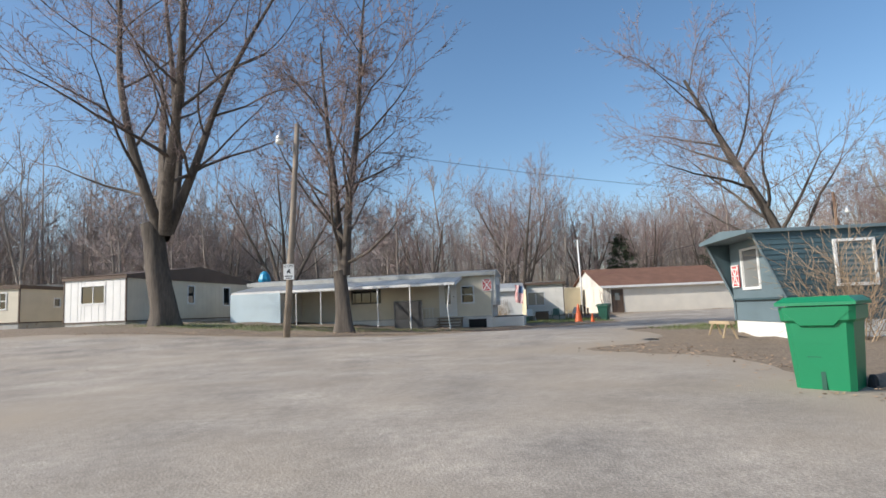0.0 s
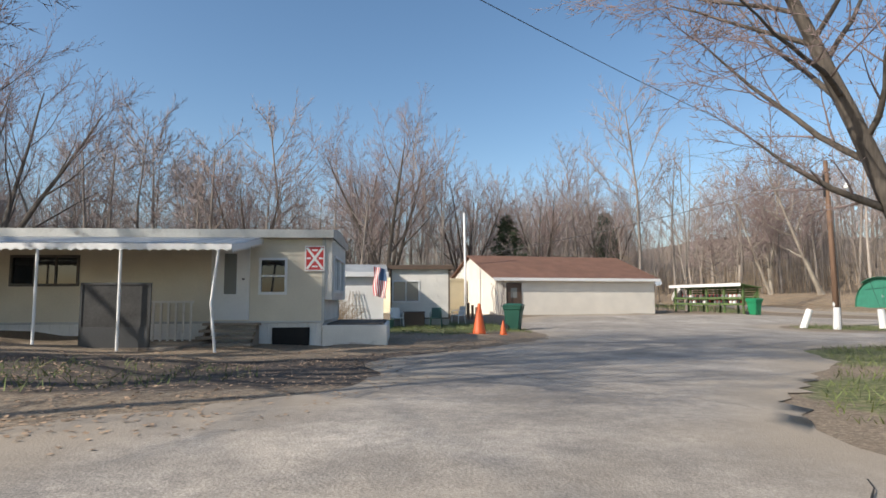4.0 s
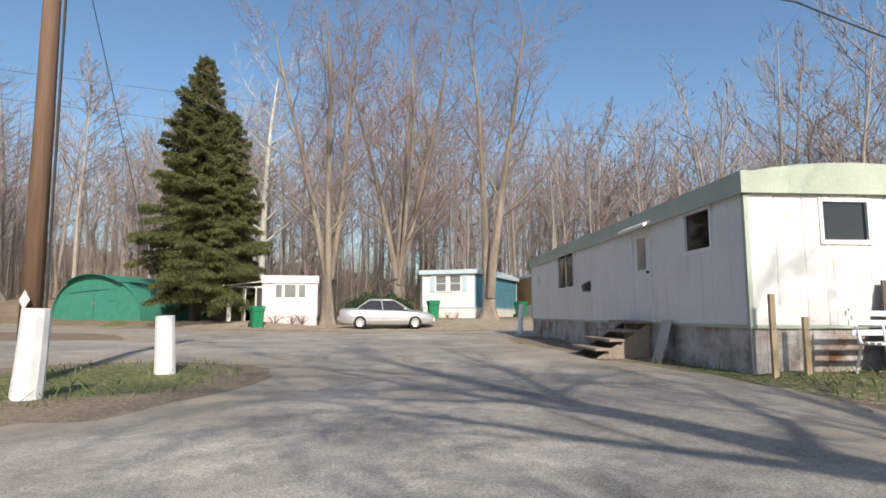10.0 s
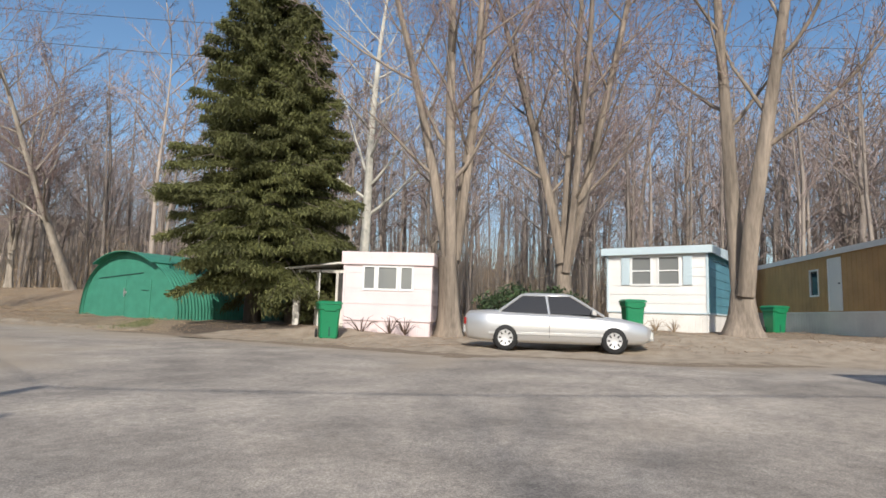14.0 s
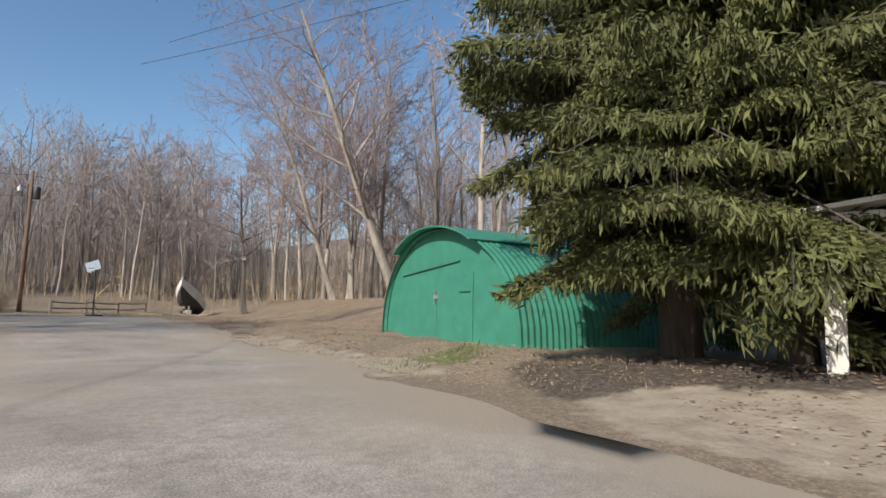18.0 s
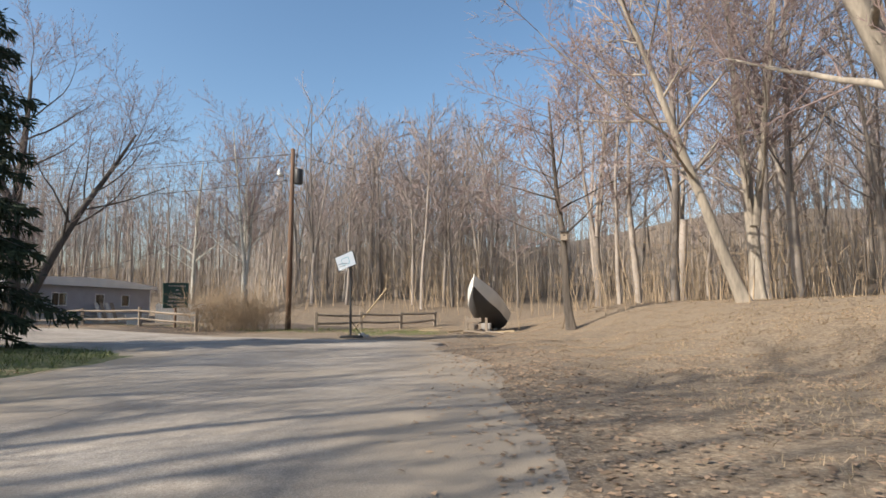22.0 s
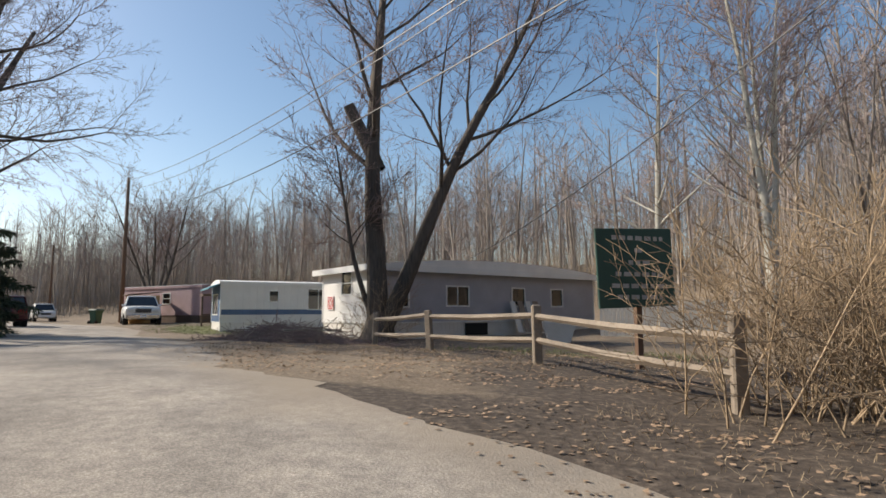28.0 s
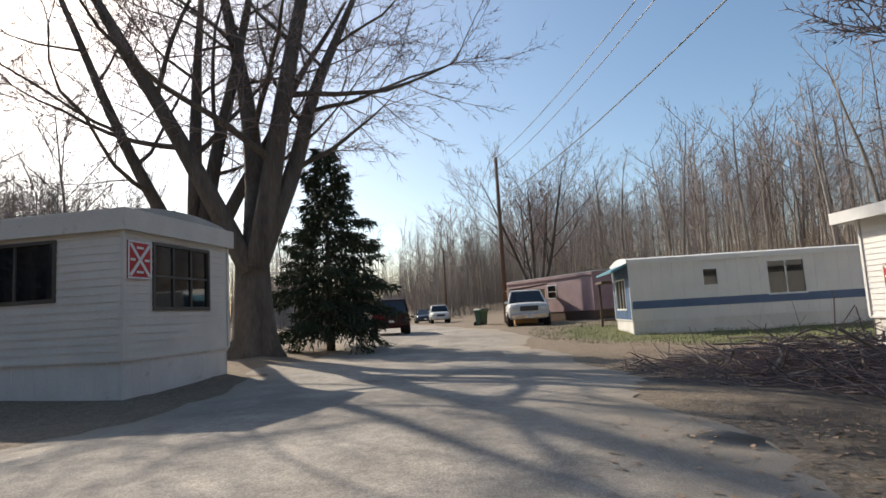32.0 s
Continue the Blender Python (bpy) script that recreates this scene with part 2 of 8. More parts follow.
# ---- geometry helpers ----
class Geo:
    """Collects vertices and faces for one mesh."""

    def __init__(self):
        self.v, self.f = [], []

    def add(self, verts, faces, m=None):
        n = len(self.v)
        self.v += [tuple(m @ Vector(p)) if m is not None else tuple(p) for p in verts]
        self.f += [tuple(i + n for i in q) for q in faces]
        return self

    def box(self, x0, x1, y0, y1, z0, z1, m=None):
        p = [(x, y, z) for z in (z0, z1) for y in (y0, y1) for x in (x0, x1)]
        return self.add(p, [(0, 2, 3, 1), (4, 5, 7, 6), (0, 1, 5, 4), (2, 6, 7, 3), (0, 4, 6, 2), (1, 3, 7, 5)], m)

    def bevel_box(self, x0, x1, y0, y1, z0, z1, b=0.02, m=None):
        """A box with chamfered upright and top edges."""
        rings = []
        for z, i in ((z0, 0), (z1 - b, 0), (z1, b)):
            e = b
            xs, ys = (x0 + i, x1 - i), (y0 + i, y1 - i)
            rings.append([(xs[0] + e, ys[0], z), (xs[1] - e, ys[0], z), (xs[1], ys[0] + e, z), (xs[1], ys[1] - e, z),
                          (xs[1] - e, ys[1], z), (xs[0] + e, ys[1], z), (xs[0], ys[1] - e, z), (xs[0], ys[0] + e, z)])
        return self.loft(rings, True, True, m)

    def loft(self, rings, cap0=False, cap1=False, m=None, closed=True):
        n = len(rings[0])
        f = []
        for k in range(len(rings) - 1):
            for i in range(n if closed else n - 1):
                j = (i + 1) % n
                f.append((k * n + i, k * n + j, (k + 1) * n + j, (k + 1) * n + i))
        if cap0:
            f.append(tuple(range(n))[::-1])
        if cap1:
            f.append(tuple(range((len(rings) - 1) * n, len(rings) * n)))
        return self.add([p for r in rings for p in r], f, m)

    def tube(self, pts, radii, sides=8, cap=True, m=None):
        pts = [Vector(p) for p in pts]
        if not hasattr(radii, "__len__"):
            radii = [radii] * len(pts)
        rings, side = [], None
        for i, p in enumerate(pts):
            d = (pts[min(i + 1, len(pts) - 1)] - pts[max(i - 1, 0)]).normalized()
            if side is None:
                side = d.orthogonal().normalized()
            side = (side - d * side.dot(d)).normalized()
            up = d.cross(side)
            rings.append([tuple(p + (side * math.cos(a) + up * math.sin(a)) * radii[i])
                          for a in [2 * math.pi * k / sides for k in range(sides)]])
        return self.loft(rings, cap, cap, m)

    def lathe(self, profile, sides=16, m=None, cap=True):
        rings = [[(r * math.cos(a), r * math.sin(a), z) for a in [2 * math.pi * k / sides for k in range(sides)]] for r, z in profile]
        return self.loft(rings, cap, cap, m)

    def ring(self, outer, inner, y0, y1):
        """A rectangular frame in the x-z plane between two rectangles (x0, x1, z0, z1)."""
        (a, b, c, d), (e, f, g, h) = outer, inner
        loops = [[(a, y, c), (b, y, c), (b, y, d), (a, y, d)] for y in (y1, y0)] + [[(e, y, g), (f, y, g), (f, y, h), (e, y, h)] for y in (y0, y1)]
        return self.loft(loops + loops[:1]).weld()

    def weld(self):
        """Joins vertices that lie at one place."""
        seen, new_v, back = {}, [], []
        for p in self.v:
            key = (round(p[0], 4), round(p[1], 4), round(p[2], 4))
            if key not in seen:
                seen[key] = len(new_v)
                new_v.append(p)
            back.append(seen[key])
        self.v = new_v
        self.f = [q for q in (tuple(dict.fromkeys(back[i] for i in f)) for f in self.f) if len(q) > 2]
        return self

    def mesh(self, name, material, smooth=False):
        me = bpy.data.meshes.new(name)
        me.from_pydata(self.v, [], self.f)
        me.materials.append(material)
        if smooth:
            me.polygons.foreach_set("use_smooth", [True] * len(me.polygons))
        me.update()
        return me


def thing(name, m, label, category, group="", kind=""):
    ob = new(name)
    ob.empty_display_size = 0.2
    ob.matrix_basis = m
    return tagged(ob, label, category, group, kind)


def part(name, geo, material, parent, label="", smooth=False, m=None):
    ob = new(name, geo if isinstance(geo, bpy.types.Mesh) else geo.mesh(name, material, smooth))
    ob.parent = parent
    if m is not None:
        ob.matrix_basis = m
    if label:
        ob["label"] = label
    return ob


def smooth_step(a, b, x):
    t = np.clip((x - a) / (b - a), 0, 1)
    return t * t * (3 - 2 * t)


# ---- the lie of the land ----
def gz(x, y):
    s = smooth_step
    z = -0.03 - 0.18 * np.exp(-((x - 24) ** 2 / 190 + (y - 33) ** 2 / 70))
    z = z + 0.17 * np.exp(-((x - 3) ** 2 + (y - 18) ** 2) / 30)
    z = z - 0.10 * np.exp(-((x - 38) ** 2 + (y - 41) ** 2) / 40)
    z = z + 0.5 * s(46, 52, x) * s(43, 35, y)
    z = z + 0.3 * s(45.3, 47.8, x) * s(40, 45, y) * s(66, 59, y)
    z = z + 0.2 * s(34, 28, x) * s(41, 48, y) * s(63, 57, y)
    z = z + 0.40 * s(55, 65, y)
    z = z + 0.25 * s(79, 85, y) * s(38, 31, x) * s(14, 22, x) * s(96, 90, y)
    z = z + 0.9 * s(3, -14, x) * s(9, 24, y) * s(62, 45, y)
    z = z + 0.33 * s(9, 0, x) * s(86, 92, y) + 0.3 * s(19, 13, x) * s(70, 76, y) * s(91, 87, y)
    z = z + 1.3 * s(50, 57, x) * s(58.5, 65, y) * s(104, 84, y)
    z = z + 1.6 * s(91, 106, y) * s(33, 41, x) + 8 * s(101, 142, y) * s(24, 40, x) + 7 * s(60, 108, x) * s(38, 62, y)
    return z + 8 * s(106, 165, y) * s(40, 24, x) + 4 * s(64, 120, x) * s(62, 38, y) + 3 * s(-45, -110, x)


def G(x, y):
    return float(gz(x, y))


def on(x, y, turn=0.0, dz=0.0):
    """A pose on the ground; turn: degrees by which local x points from world x."""
    return pose(x, y, G(x, y) + dz, 0, 0, turn)


ROADS = [((-69.98, 13.01), (-3.5, 12.02), 7.0), ((0.19, -30.06), (0.89, 8.38), 4.6), ((-3.5, 12.02), (2.36, 15.71), 4.4), ((2.36, 15.71), (7.04, 23.89), 2.7), ((7.04, 23.89), (13.82, 31.46), 3.6),
         ((17.32, 38.85), (28.62, 40.07), 6.6), ((18.76, 41.81), (27.62, 41.11), 6.2), ((13.82, 31.46), (25.69, 31.74), 4.3), ((14.78, 36.52), (33.73, 37.36), 4.6), ((24.72, 31.81), (40.5, 35.59), 4.0), ((32.15, 36.81), (40.31, 42.42), 3.6),
         ((40.5, 35.59), (46.59, 21.7), 3.0), ((46.59, 21.7), (55.9, 4.86), 3.0), ((40.84, 41.44), (41.94, 53.57), 2.9), ((42.1, 53.57), (42.6, 69.44), 3.0), ((42.6, 69.44), (42.5, 76.2), 3.7), ((42.25, 76.2), (34.82, 81.42), 3.7),
         ((34.82, 81.42), (26.22, 85.09), 3.4), ((26.22, 85.09), (17.87, 89.64), 3.2), ((17.87, 89.64), (3.76, 94.58), 3.5), ((3.76, 94.58), (-74.98, 107), 4.0)]


def road_dist(x, y):
    d = np.full(np.shape(x), 1e3)
    for (ax, ay), (bx, by), r in ROADS:
        dx, dy = bx - ax, by - ay
        t = np.clip(((x - ax) * dx + (y - ay) * dy) / (dx * dx + dy * dy), 0, 1)
        e = np.hypot(x - ax - t * dx, y - ay - t * dy) - r
        h = np.clip(0.5 + 0.5 * (d - e) / 1.6, 0, 1)           # soft union
        d = d * (1 - h) + e * h - 1.6 * h * (1 - h) * 0.5
    wob = 0.35 * np.sin(x * 0.9 + 1.3 * np.sin(y * 0.5)) + 0.3 * np.sin(y * 1.1 + 1.7 * np.sin(x * 0.43)) + 0.12 * np.sin(3.1 * x + 2.3 * y)
    isle = 2.3 - np.hypot((x - 25.3) / 1.35, (y - 36.1) / 1.05)      # the grassy island round the pole
    return np.maximum(d + wob * 0.5, isle)


def spaced(core0, core1, step, far0, far1):
    inner = list(np.arange(core0, core1 + 0.01, step))
    lo, hi, a, b, s = [], [], core0, core1, step
    while a > far0 or b < far1:
        s *= 1.35
        a, b = a - s, b + s
        lo.append(a), hi.append(b)
    return np.array(lo[::-1] + inner + hi)


def grid_mesh(name, xs, ys, zfun, keep=None):
    X, Y = np.meshgrid(xs, ys)
    Zs = zfun(X, Y)
    n = len(xs)
    vid = np.arange(X.size).reshape(X.shape)
    quads = np.stack([vid[:-1, :-1], vid[:-1, 1:], vid[1:, 1:], vid[1:, :-1]], -1).reshape(-1, 4)
    co = np.stack([X, Y, Zs], -1).reshape(-1, 3)
    if keep is not None:
        quads = quads[keep(co, quads)]
        used = np.unique(quads)
        back = np.zeros(len(co), int)
        back[used] = np.arange(len(used))
        co, quads = co[used], back[quads]
    me = bpy.data.meshes.new(name)
    me.from_pydata(co.tolist(), [], quads.tolist())
    me.polygons.foreach_set("use_smooth", [True] * len(me.polygons))
    me.update()
    return me, co


def ground_z(x, y):
    rough = smooth_step(0.0, 1.5, road_dist(x, y))
    return gz(x, y) - 0.03 + 0.042 * smooth_step(-1.0, -0.1, road_dist(x, y)) + rough * (0.05 * np.sin(1.7 * x + 0.6 * y) * np.sin(1.3 * y - 0.4 * x) + 0.03 * np.sin(4.1 * x) * np.sin(3.7 * y) + 0.02)


ground_me, gco = grid_mesh("ground", spaced(-40, 70, 0.8, -1800, 1800), spaced(-14, 112, 0.8, -1500, 1800), ground_z)
ground = tagged(new("ground", ground_me), "brown ground of leaf litter, bare earth and thin spring grass", "ground", kind="structure")


def blobs(x, y, spots):
    a = np.zeros(np.shape(x))
    for cx, cy, rx, ry in spots:
        a = np.maximum(a, smooth_step(1.25, 0.7, np.hypot((x - cx) / rx, (y - cy) / ry)))
    return a


GRASSY = [(10.31, 19.02, 2.6, 3.0), (15.74, 24.35, 5, 2.6), (25.33, 36.12, 2.3, 1.7), (8.26, 38.82, 3.5, 4), (5.75, 37.88, 5, 4), (-6.02, 23.15, 7, 2), (38.43, 68.47, 4, 6), (35.48, 73.67, 5, 5), (32.04, 93.8, 3, 1.5), (41.68, 87.81, 3, 2),
          (45.57, 84.64, 2, 2.5), (35.46, 63.52, 3.2, 8), (9.9, 103.5, 8, 5), (27.93, 25.73, 4, 2.5), (46.45, 52.1, 1.0, 0.8)]
LEAFY = [(50.45, 65.49, 5, 10), (52.95, 74.96, 5, 10), (46.94, 51.61, 2, 3), (-1.55, 22.76, 7, 3.2), (47.75, 43.42, 3, 4), (51.87, 34.67, 4, 6), (21.22, 96.01, 6, 2.5), (3.6, 28.1, 5, 3.4), (5.77, 32.11, 3, 3.5), (37.67, 85.71, 3, 1.5), (29.26, 89.86, 6, 3), (50.22, 88.41, 6, 6), (46.68, 58.27, 1.8, 3)]
SAND = [(46.74, 38.9, 2.6, 7), (48.3, 31.65, 2.5, 5), (45.61, 45.12, 1.4, 3), (45.19, 55.53, 1.0, 5)]
# dark beds; the first three spots paint shade on the backlit ground
MULCH_SHADE = [(38.5, 90.0, 6, 4.5), (30.5, 92.8, 6, 3), (27.0, 98.0, 5, 4), (-0.54, 23.82, 6.5, 2.2), (5.81, 25.16, 3.2, 2.6), (22.08, 94.2, 5.2, 1.9), (47.24, 47.97, 2.0, 2.4), (25.26, 91.81, 3, 1.2), (34.02, 84.97, 5, 1.3)]
for aname, spots in (("grass", GRASSY), ("leaf", LEAFY), ("mulch_shade", MULCH_SHADE), ("sand", SAND)):
    at = ground_me.attributes.new(aname, "FLOAT", "POINT")
    at.data.foreach_set("value", blobs(gco[:, 0], gco[:, 1], spots).astype(np.float32))


def ground_material():
    m = bpy.data.materials.new("earth_leaf_litter_and_grass")
    m.use_nodes = True
    nt, b = m.node_tree, m.node_tree.nodes["Principled BSDF"]
    co = nt.nodes.new("ShaderNodeTexCoord")

    def noise_node(s, d=6, r=0.6):
        n = nt.nodes.new("ShaderNodeTexNoise")
        n.inputs["Scale"].default_value, n.inputs["Detail"].default_value, n.inputs["Roughness"].default_value = s, d, r
        nt.links.new(co.outputs["Object"], n.inputs["Vector"])
        return n

    def ramp(fac, stops):
        r = nt.nodes.new("ShaderNodeValToRGB")
        while len(r.color_ramp.elements) < len(stops):
            r.color_ramp.elements.new(0.5)
        for e, (p, c) in zip(r.color_ramp.elements, stops):
            e.position, e.color = p, (*c, 1)
        nt.links.new(fac, r.inputs["Fac"])
        return r.outputs["Color"]

    def mix(f, a, bb):
        x = nt.nodes.new("ShaderNodeMix")
        x.data_type = "RGBA"
        nt.links.new(f, x.inputs["Factor"]), nt.links.new(a, x.inputs["A"]), nt.links.new(bb, x.inputs["B"])
        return x.outputs["Result"]

    def masked(name, n, gain):
        a = nt.nodes.new("ShaderNodeAttribute")
        a.attribute_name = name
        q = nt.nodes.new("ShaderNodeMath")
        q.operation = "MULTIPLY_ADD"
        nt.links.new(a.outputs["Fac"], q.inputs[0])
        q.inputs[1].default_value = 1.0
        nt.links.new(n.outputs["Fac"], q.inputs[2])
        r = nt.nodes.new("ShaderNodeMapRange")
        r.inputs["From Min"].default_value, r.inputs["From Max"].default_value = 0.95 - gain, 1.2 - gain
        nt.links.new(q.outputs[0], r.inputs["Value"])
        return r.outputs["Result"]

    big, mid, fine, tiny = noise_node(0.35), noise_node(2.2), noise_node(11), noise_node(38, 3)
    earth = ramp(mid.outputs["Fac"], [(0.3, (0.10, 0.075, 0.053)), (0.5, (0.17, 0.128, 0.09)), (0.72, (0.26, 0.20, 0.14))])
    straw = ramp(fine.outputs["Fac"], [(0.3, (0.13, 0.095, 0.062)), (0.5, (0.29, 0.22, 0.145)), (0.72, (0.46, 0.38, 0.265))])
    green = ramp(fine.outputs["Fac"], [(0.3, (0.06, 0.07, 0.025)), (0.5, (0.12, 0.135, 0.045)), (0.66, (0.27, 0.23, 0.12))])
    c = mix(big.outputs["Fac"], earth, straw)
    c = mix(masked("leaf", mid, 0.05), c, straw)
    cell = nt.nodes.new("ShaderNodeTexVoronoi")           # single leaves and chips, each of its own shade
    cell.inputs["Scale"].default_value = 48
    bend = nt.nodes.new("ShaderNodeMixRGB")
    bend.inputs["Fac"].default_value = 0.03
    nt.links.new(co.outputs["Object"], bend.inputs["Color1"]), nt.links.new(fine.outputs["Color"], bend.inputs["Color2"])
    nt.links.new(bend.outputs["Color"], cell.inputs["Vector"])
    one = nt.nodes.new("ShaderNodeSeparateColor")
    nt.links.new(cell.outputs["Color"], one.inputs["Color"])
    leaves = ramp(one.outputs["Red"], [(0.0, (0.10, 0.073, 0.05)), (0.45, (0.17, 0.125, 0.085)), (0.8, (0.25, 0.19, 0.13)), (1.0, (0.40, 0.32, 0.23))])
    c = mix(tiny.outputs["Fac"], c, leaves)
    c = mix(masked("grass", mid, -0.08), c, green)
    # dark brown of the beds, also used for the painted ground shade
    dark = ramp(fine.outputs["Fac"], [(0.3, (0.04, 0.03, 0.022)), (0.55, (0.10, 0.075, 0.055)), (0.78, (0.24, 0.19, 0.14))])
    c = mix(masked("mulch_shade", mid, 0.1), c, dark)
    pale = ramp(mid.outputs["Fac"], [(0.3, (0.24, 0.19, 0.14)), (0.5, (0.33, 0.27, 0.20)), (0.72, (0.40, 0.335, 0.255))])
    c = mix(masked("sand", mid, 0.1), c, pale)
    nt.links.new(c, b.inputs["Base Color"])
    b.inputs["Roughness"].default_value = 0.95
    bp = nt.nodes.new("ShaderNodeBump")
    bp.inputs["Strength"].default_value, bp.inputs["Distance"].default_value = 0.5, 0.05
    nt.links.new(fine.outputs["Fac"], bp.inputs["Height"])
    nt.links.new(bp.outputs["Normal"], b.inputs["Normal"])
    return m


ground_me.materials.append(ground_material())


def asphalt_material():
    m = bpy.data.materials.new("worn_gravelly_asphalt")
    m.use_nodes = True
    nt, b = m.node_tree, m.node_tree.nodes["Principled BSDF"]
    co = nt.nodes.new("ShaderNodeTexCoord")
    out = None
    heights = []
    for s, d, lo, hi in ((0.3, 9, (0.235, 0.208, 0.18), (0.38, 0.338, 0.29)), (1.1, 13, (0.74, 0.74, 0.74), (1.22, 1.21, 1.19)), (9, 10, (0.82, 0.82, 0.82), (1.17, 1.16, 1.15)), (55, 2, (0.75, 0.75, 0.75), (1.24, 1.24, 1.23)), (140, 1, (0.7, 0.7, 0.7), (1.3, 1.3, 1.3))):
        n = nt.nodes.new("ShaderNodeTexNoise")
        n.inputs["Scale"].default_value, n.inputs["Detail"].default_value = s, d
        nt.links.new(co.outputs["Object"], n.inputs["Vector"])
        r = nt.nodes.new("ShaderNodeValToRGB")
        r.color_ramp.elements[0].position, r.color_ramp.elements[1].position = 0.3, 0.68
        r.color_ramp.elements[0].color, r.color_ramp.elements[1].color = (*lo, 1), (*hi, 1)
        nt.links.new(n.outputs["Fac"], r.inputs["Fac"])
        heights.append(n)
        if out is None:
            out = r.outputs["Color"]
        else:
            x = nt.nodes.new("ShaderNodeMix")
            x.data_type, x.blend_type = "RGBA", "MULTIPLY"
            x.inputs["Factor"].default_value = 1.0
            nt.links.new(out, x.inputs["A"]), nt.links.new(r.outputs["Color"], x.inputs["B"])
            out = x.outputs["Result"]
    # sandy silt that has washed over the paving
    n = nt.nodes.new("ShaderNodeTexNoise")
    n.inputs["Scale"].default_value, n.inputs["Detail"].default_value = 0.5, 9
    nt.links.new(co.outputs["Object"], n.inputs["Vector"])
    a = nt.nodes.new("ShaderNodeAttribute")
    a.attribute_name = "silt"
    q = nt.nodes.new("ShaderNodeMath")
    q.operation = "ADD"
    nt.links.new(a.outputs["Fac"], q.inputs[0]), nt.links.new(n.outputs["Fac"], q.inputs[1])
    r = nt.nodes.new("ShaderNodeMapRange")
    r.inputs["From Min"].default_value, r.inputs["From Max"].default_value = 0.6, 1.15
    nt.links.new(q.outputs[0], r.inputs["Value"])
    x = nt.nodes.new("ShaderNodeMix")
    x.data_type = "RGBA"
    x.inputs["B"].default_value = (0.34, 0.28, 0.21, 1)
    nt.links.new(r.outputs["Result"], x.inputs["Factor"]), nt.links.new(out, x.inputs["A"])
    nt.links.new(x.outputs["Result"], b.inputs["Base Color"])
    b.inputs["Roughness"].default_value = 0.92
    bp = nt.nodes.new("ShaderNodeBump")
    bp.inputs["Strength"].default_value, bp.inputs["Distance"].default_value = 0.4, 0.015
    nt.links.new(heights[3].outputs["Fac"], bp.inputs["Height"])
    nt.links.new(bp.outputs["Normal"], b.inputs["Normal"])
    return m


ASPHALT = asphalt_material()


def road_z(x, y, d):
    return gz(x, y) + 0.012 + 0.025 * smooth_step(0, -1.5, d) + 0.012 * np.sin(0.9 * x) * np.sin(0.7 * y)


def build_road():
    xs, ys = np.arange(-75, 62, 0.5), np.arange(-30, 112, 0.5)
    X, Y = np.meshgrid(xs, ys)
    D = road_dist(X, Y)
    gy, gx = np.gradient(D, 0.5)
    out = np.clip(D, 0, 1.2)
    X2, Y2 = X - gx * out, Y - gy * out                  # draw the edge vertices in to the outline
    vid = np.arange(X.size).reshape(X.shape)
    quads = np.stack([vid[:-1, :-1], vid[:-1, 1:], vid[1:, 1:], vid[1:, :-1]], -1).reshape(-1, 4)
    quads = quads[(D.reshape(-1)[quads] < 0.0).any(1)]
    used = np.unique(quads)
    back = np.zeros(X.size, int)
    back[used] = np.arange(len(used))
    x, y, d = X2.reshape(-1)[used], Y2.reshape(-1)[used], D.reshape(-1)[used]
    z = road_z(x, y, d)
    me = bpy.data.meshes.new("road")
    me.from_pydata(np.stack([x, y, z], -1).tolist(), [], back[quads].tolist())
    me.polygons.foreach_set("use_smooth", [True] * len(me.polygons))
    at = me.attributes.new("silt", "FLOAT", "POINT")
    silt = 0.5 * smooth_step(-1.8, 0, d) + 0.3 * smooth_step(40, 50, y) * smooth_step(80, 70, y) + 0.3 * smooth_step(24, 12, y)
    at.data.foreach_set("value", silt.astype(np.float32))
    me.materials.append(ASPHALT)
    me.update()
    return tagged(new("road", me), "worn grey asphalt drive with sandy edges and cracks", "road", kind="structure")


road = build_road()


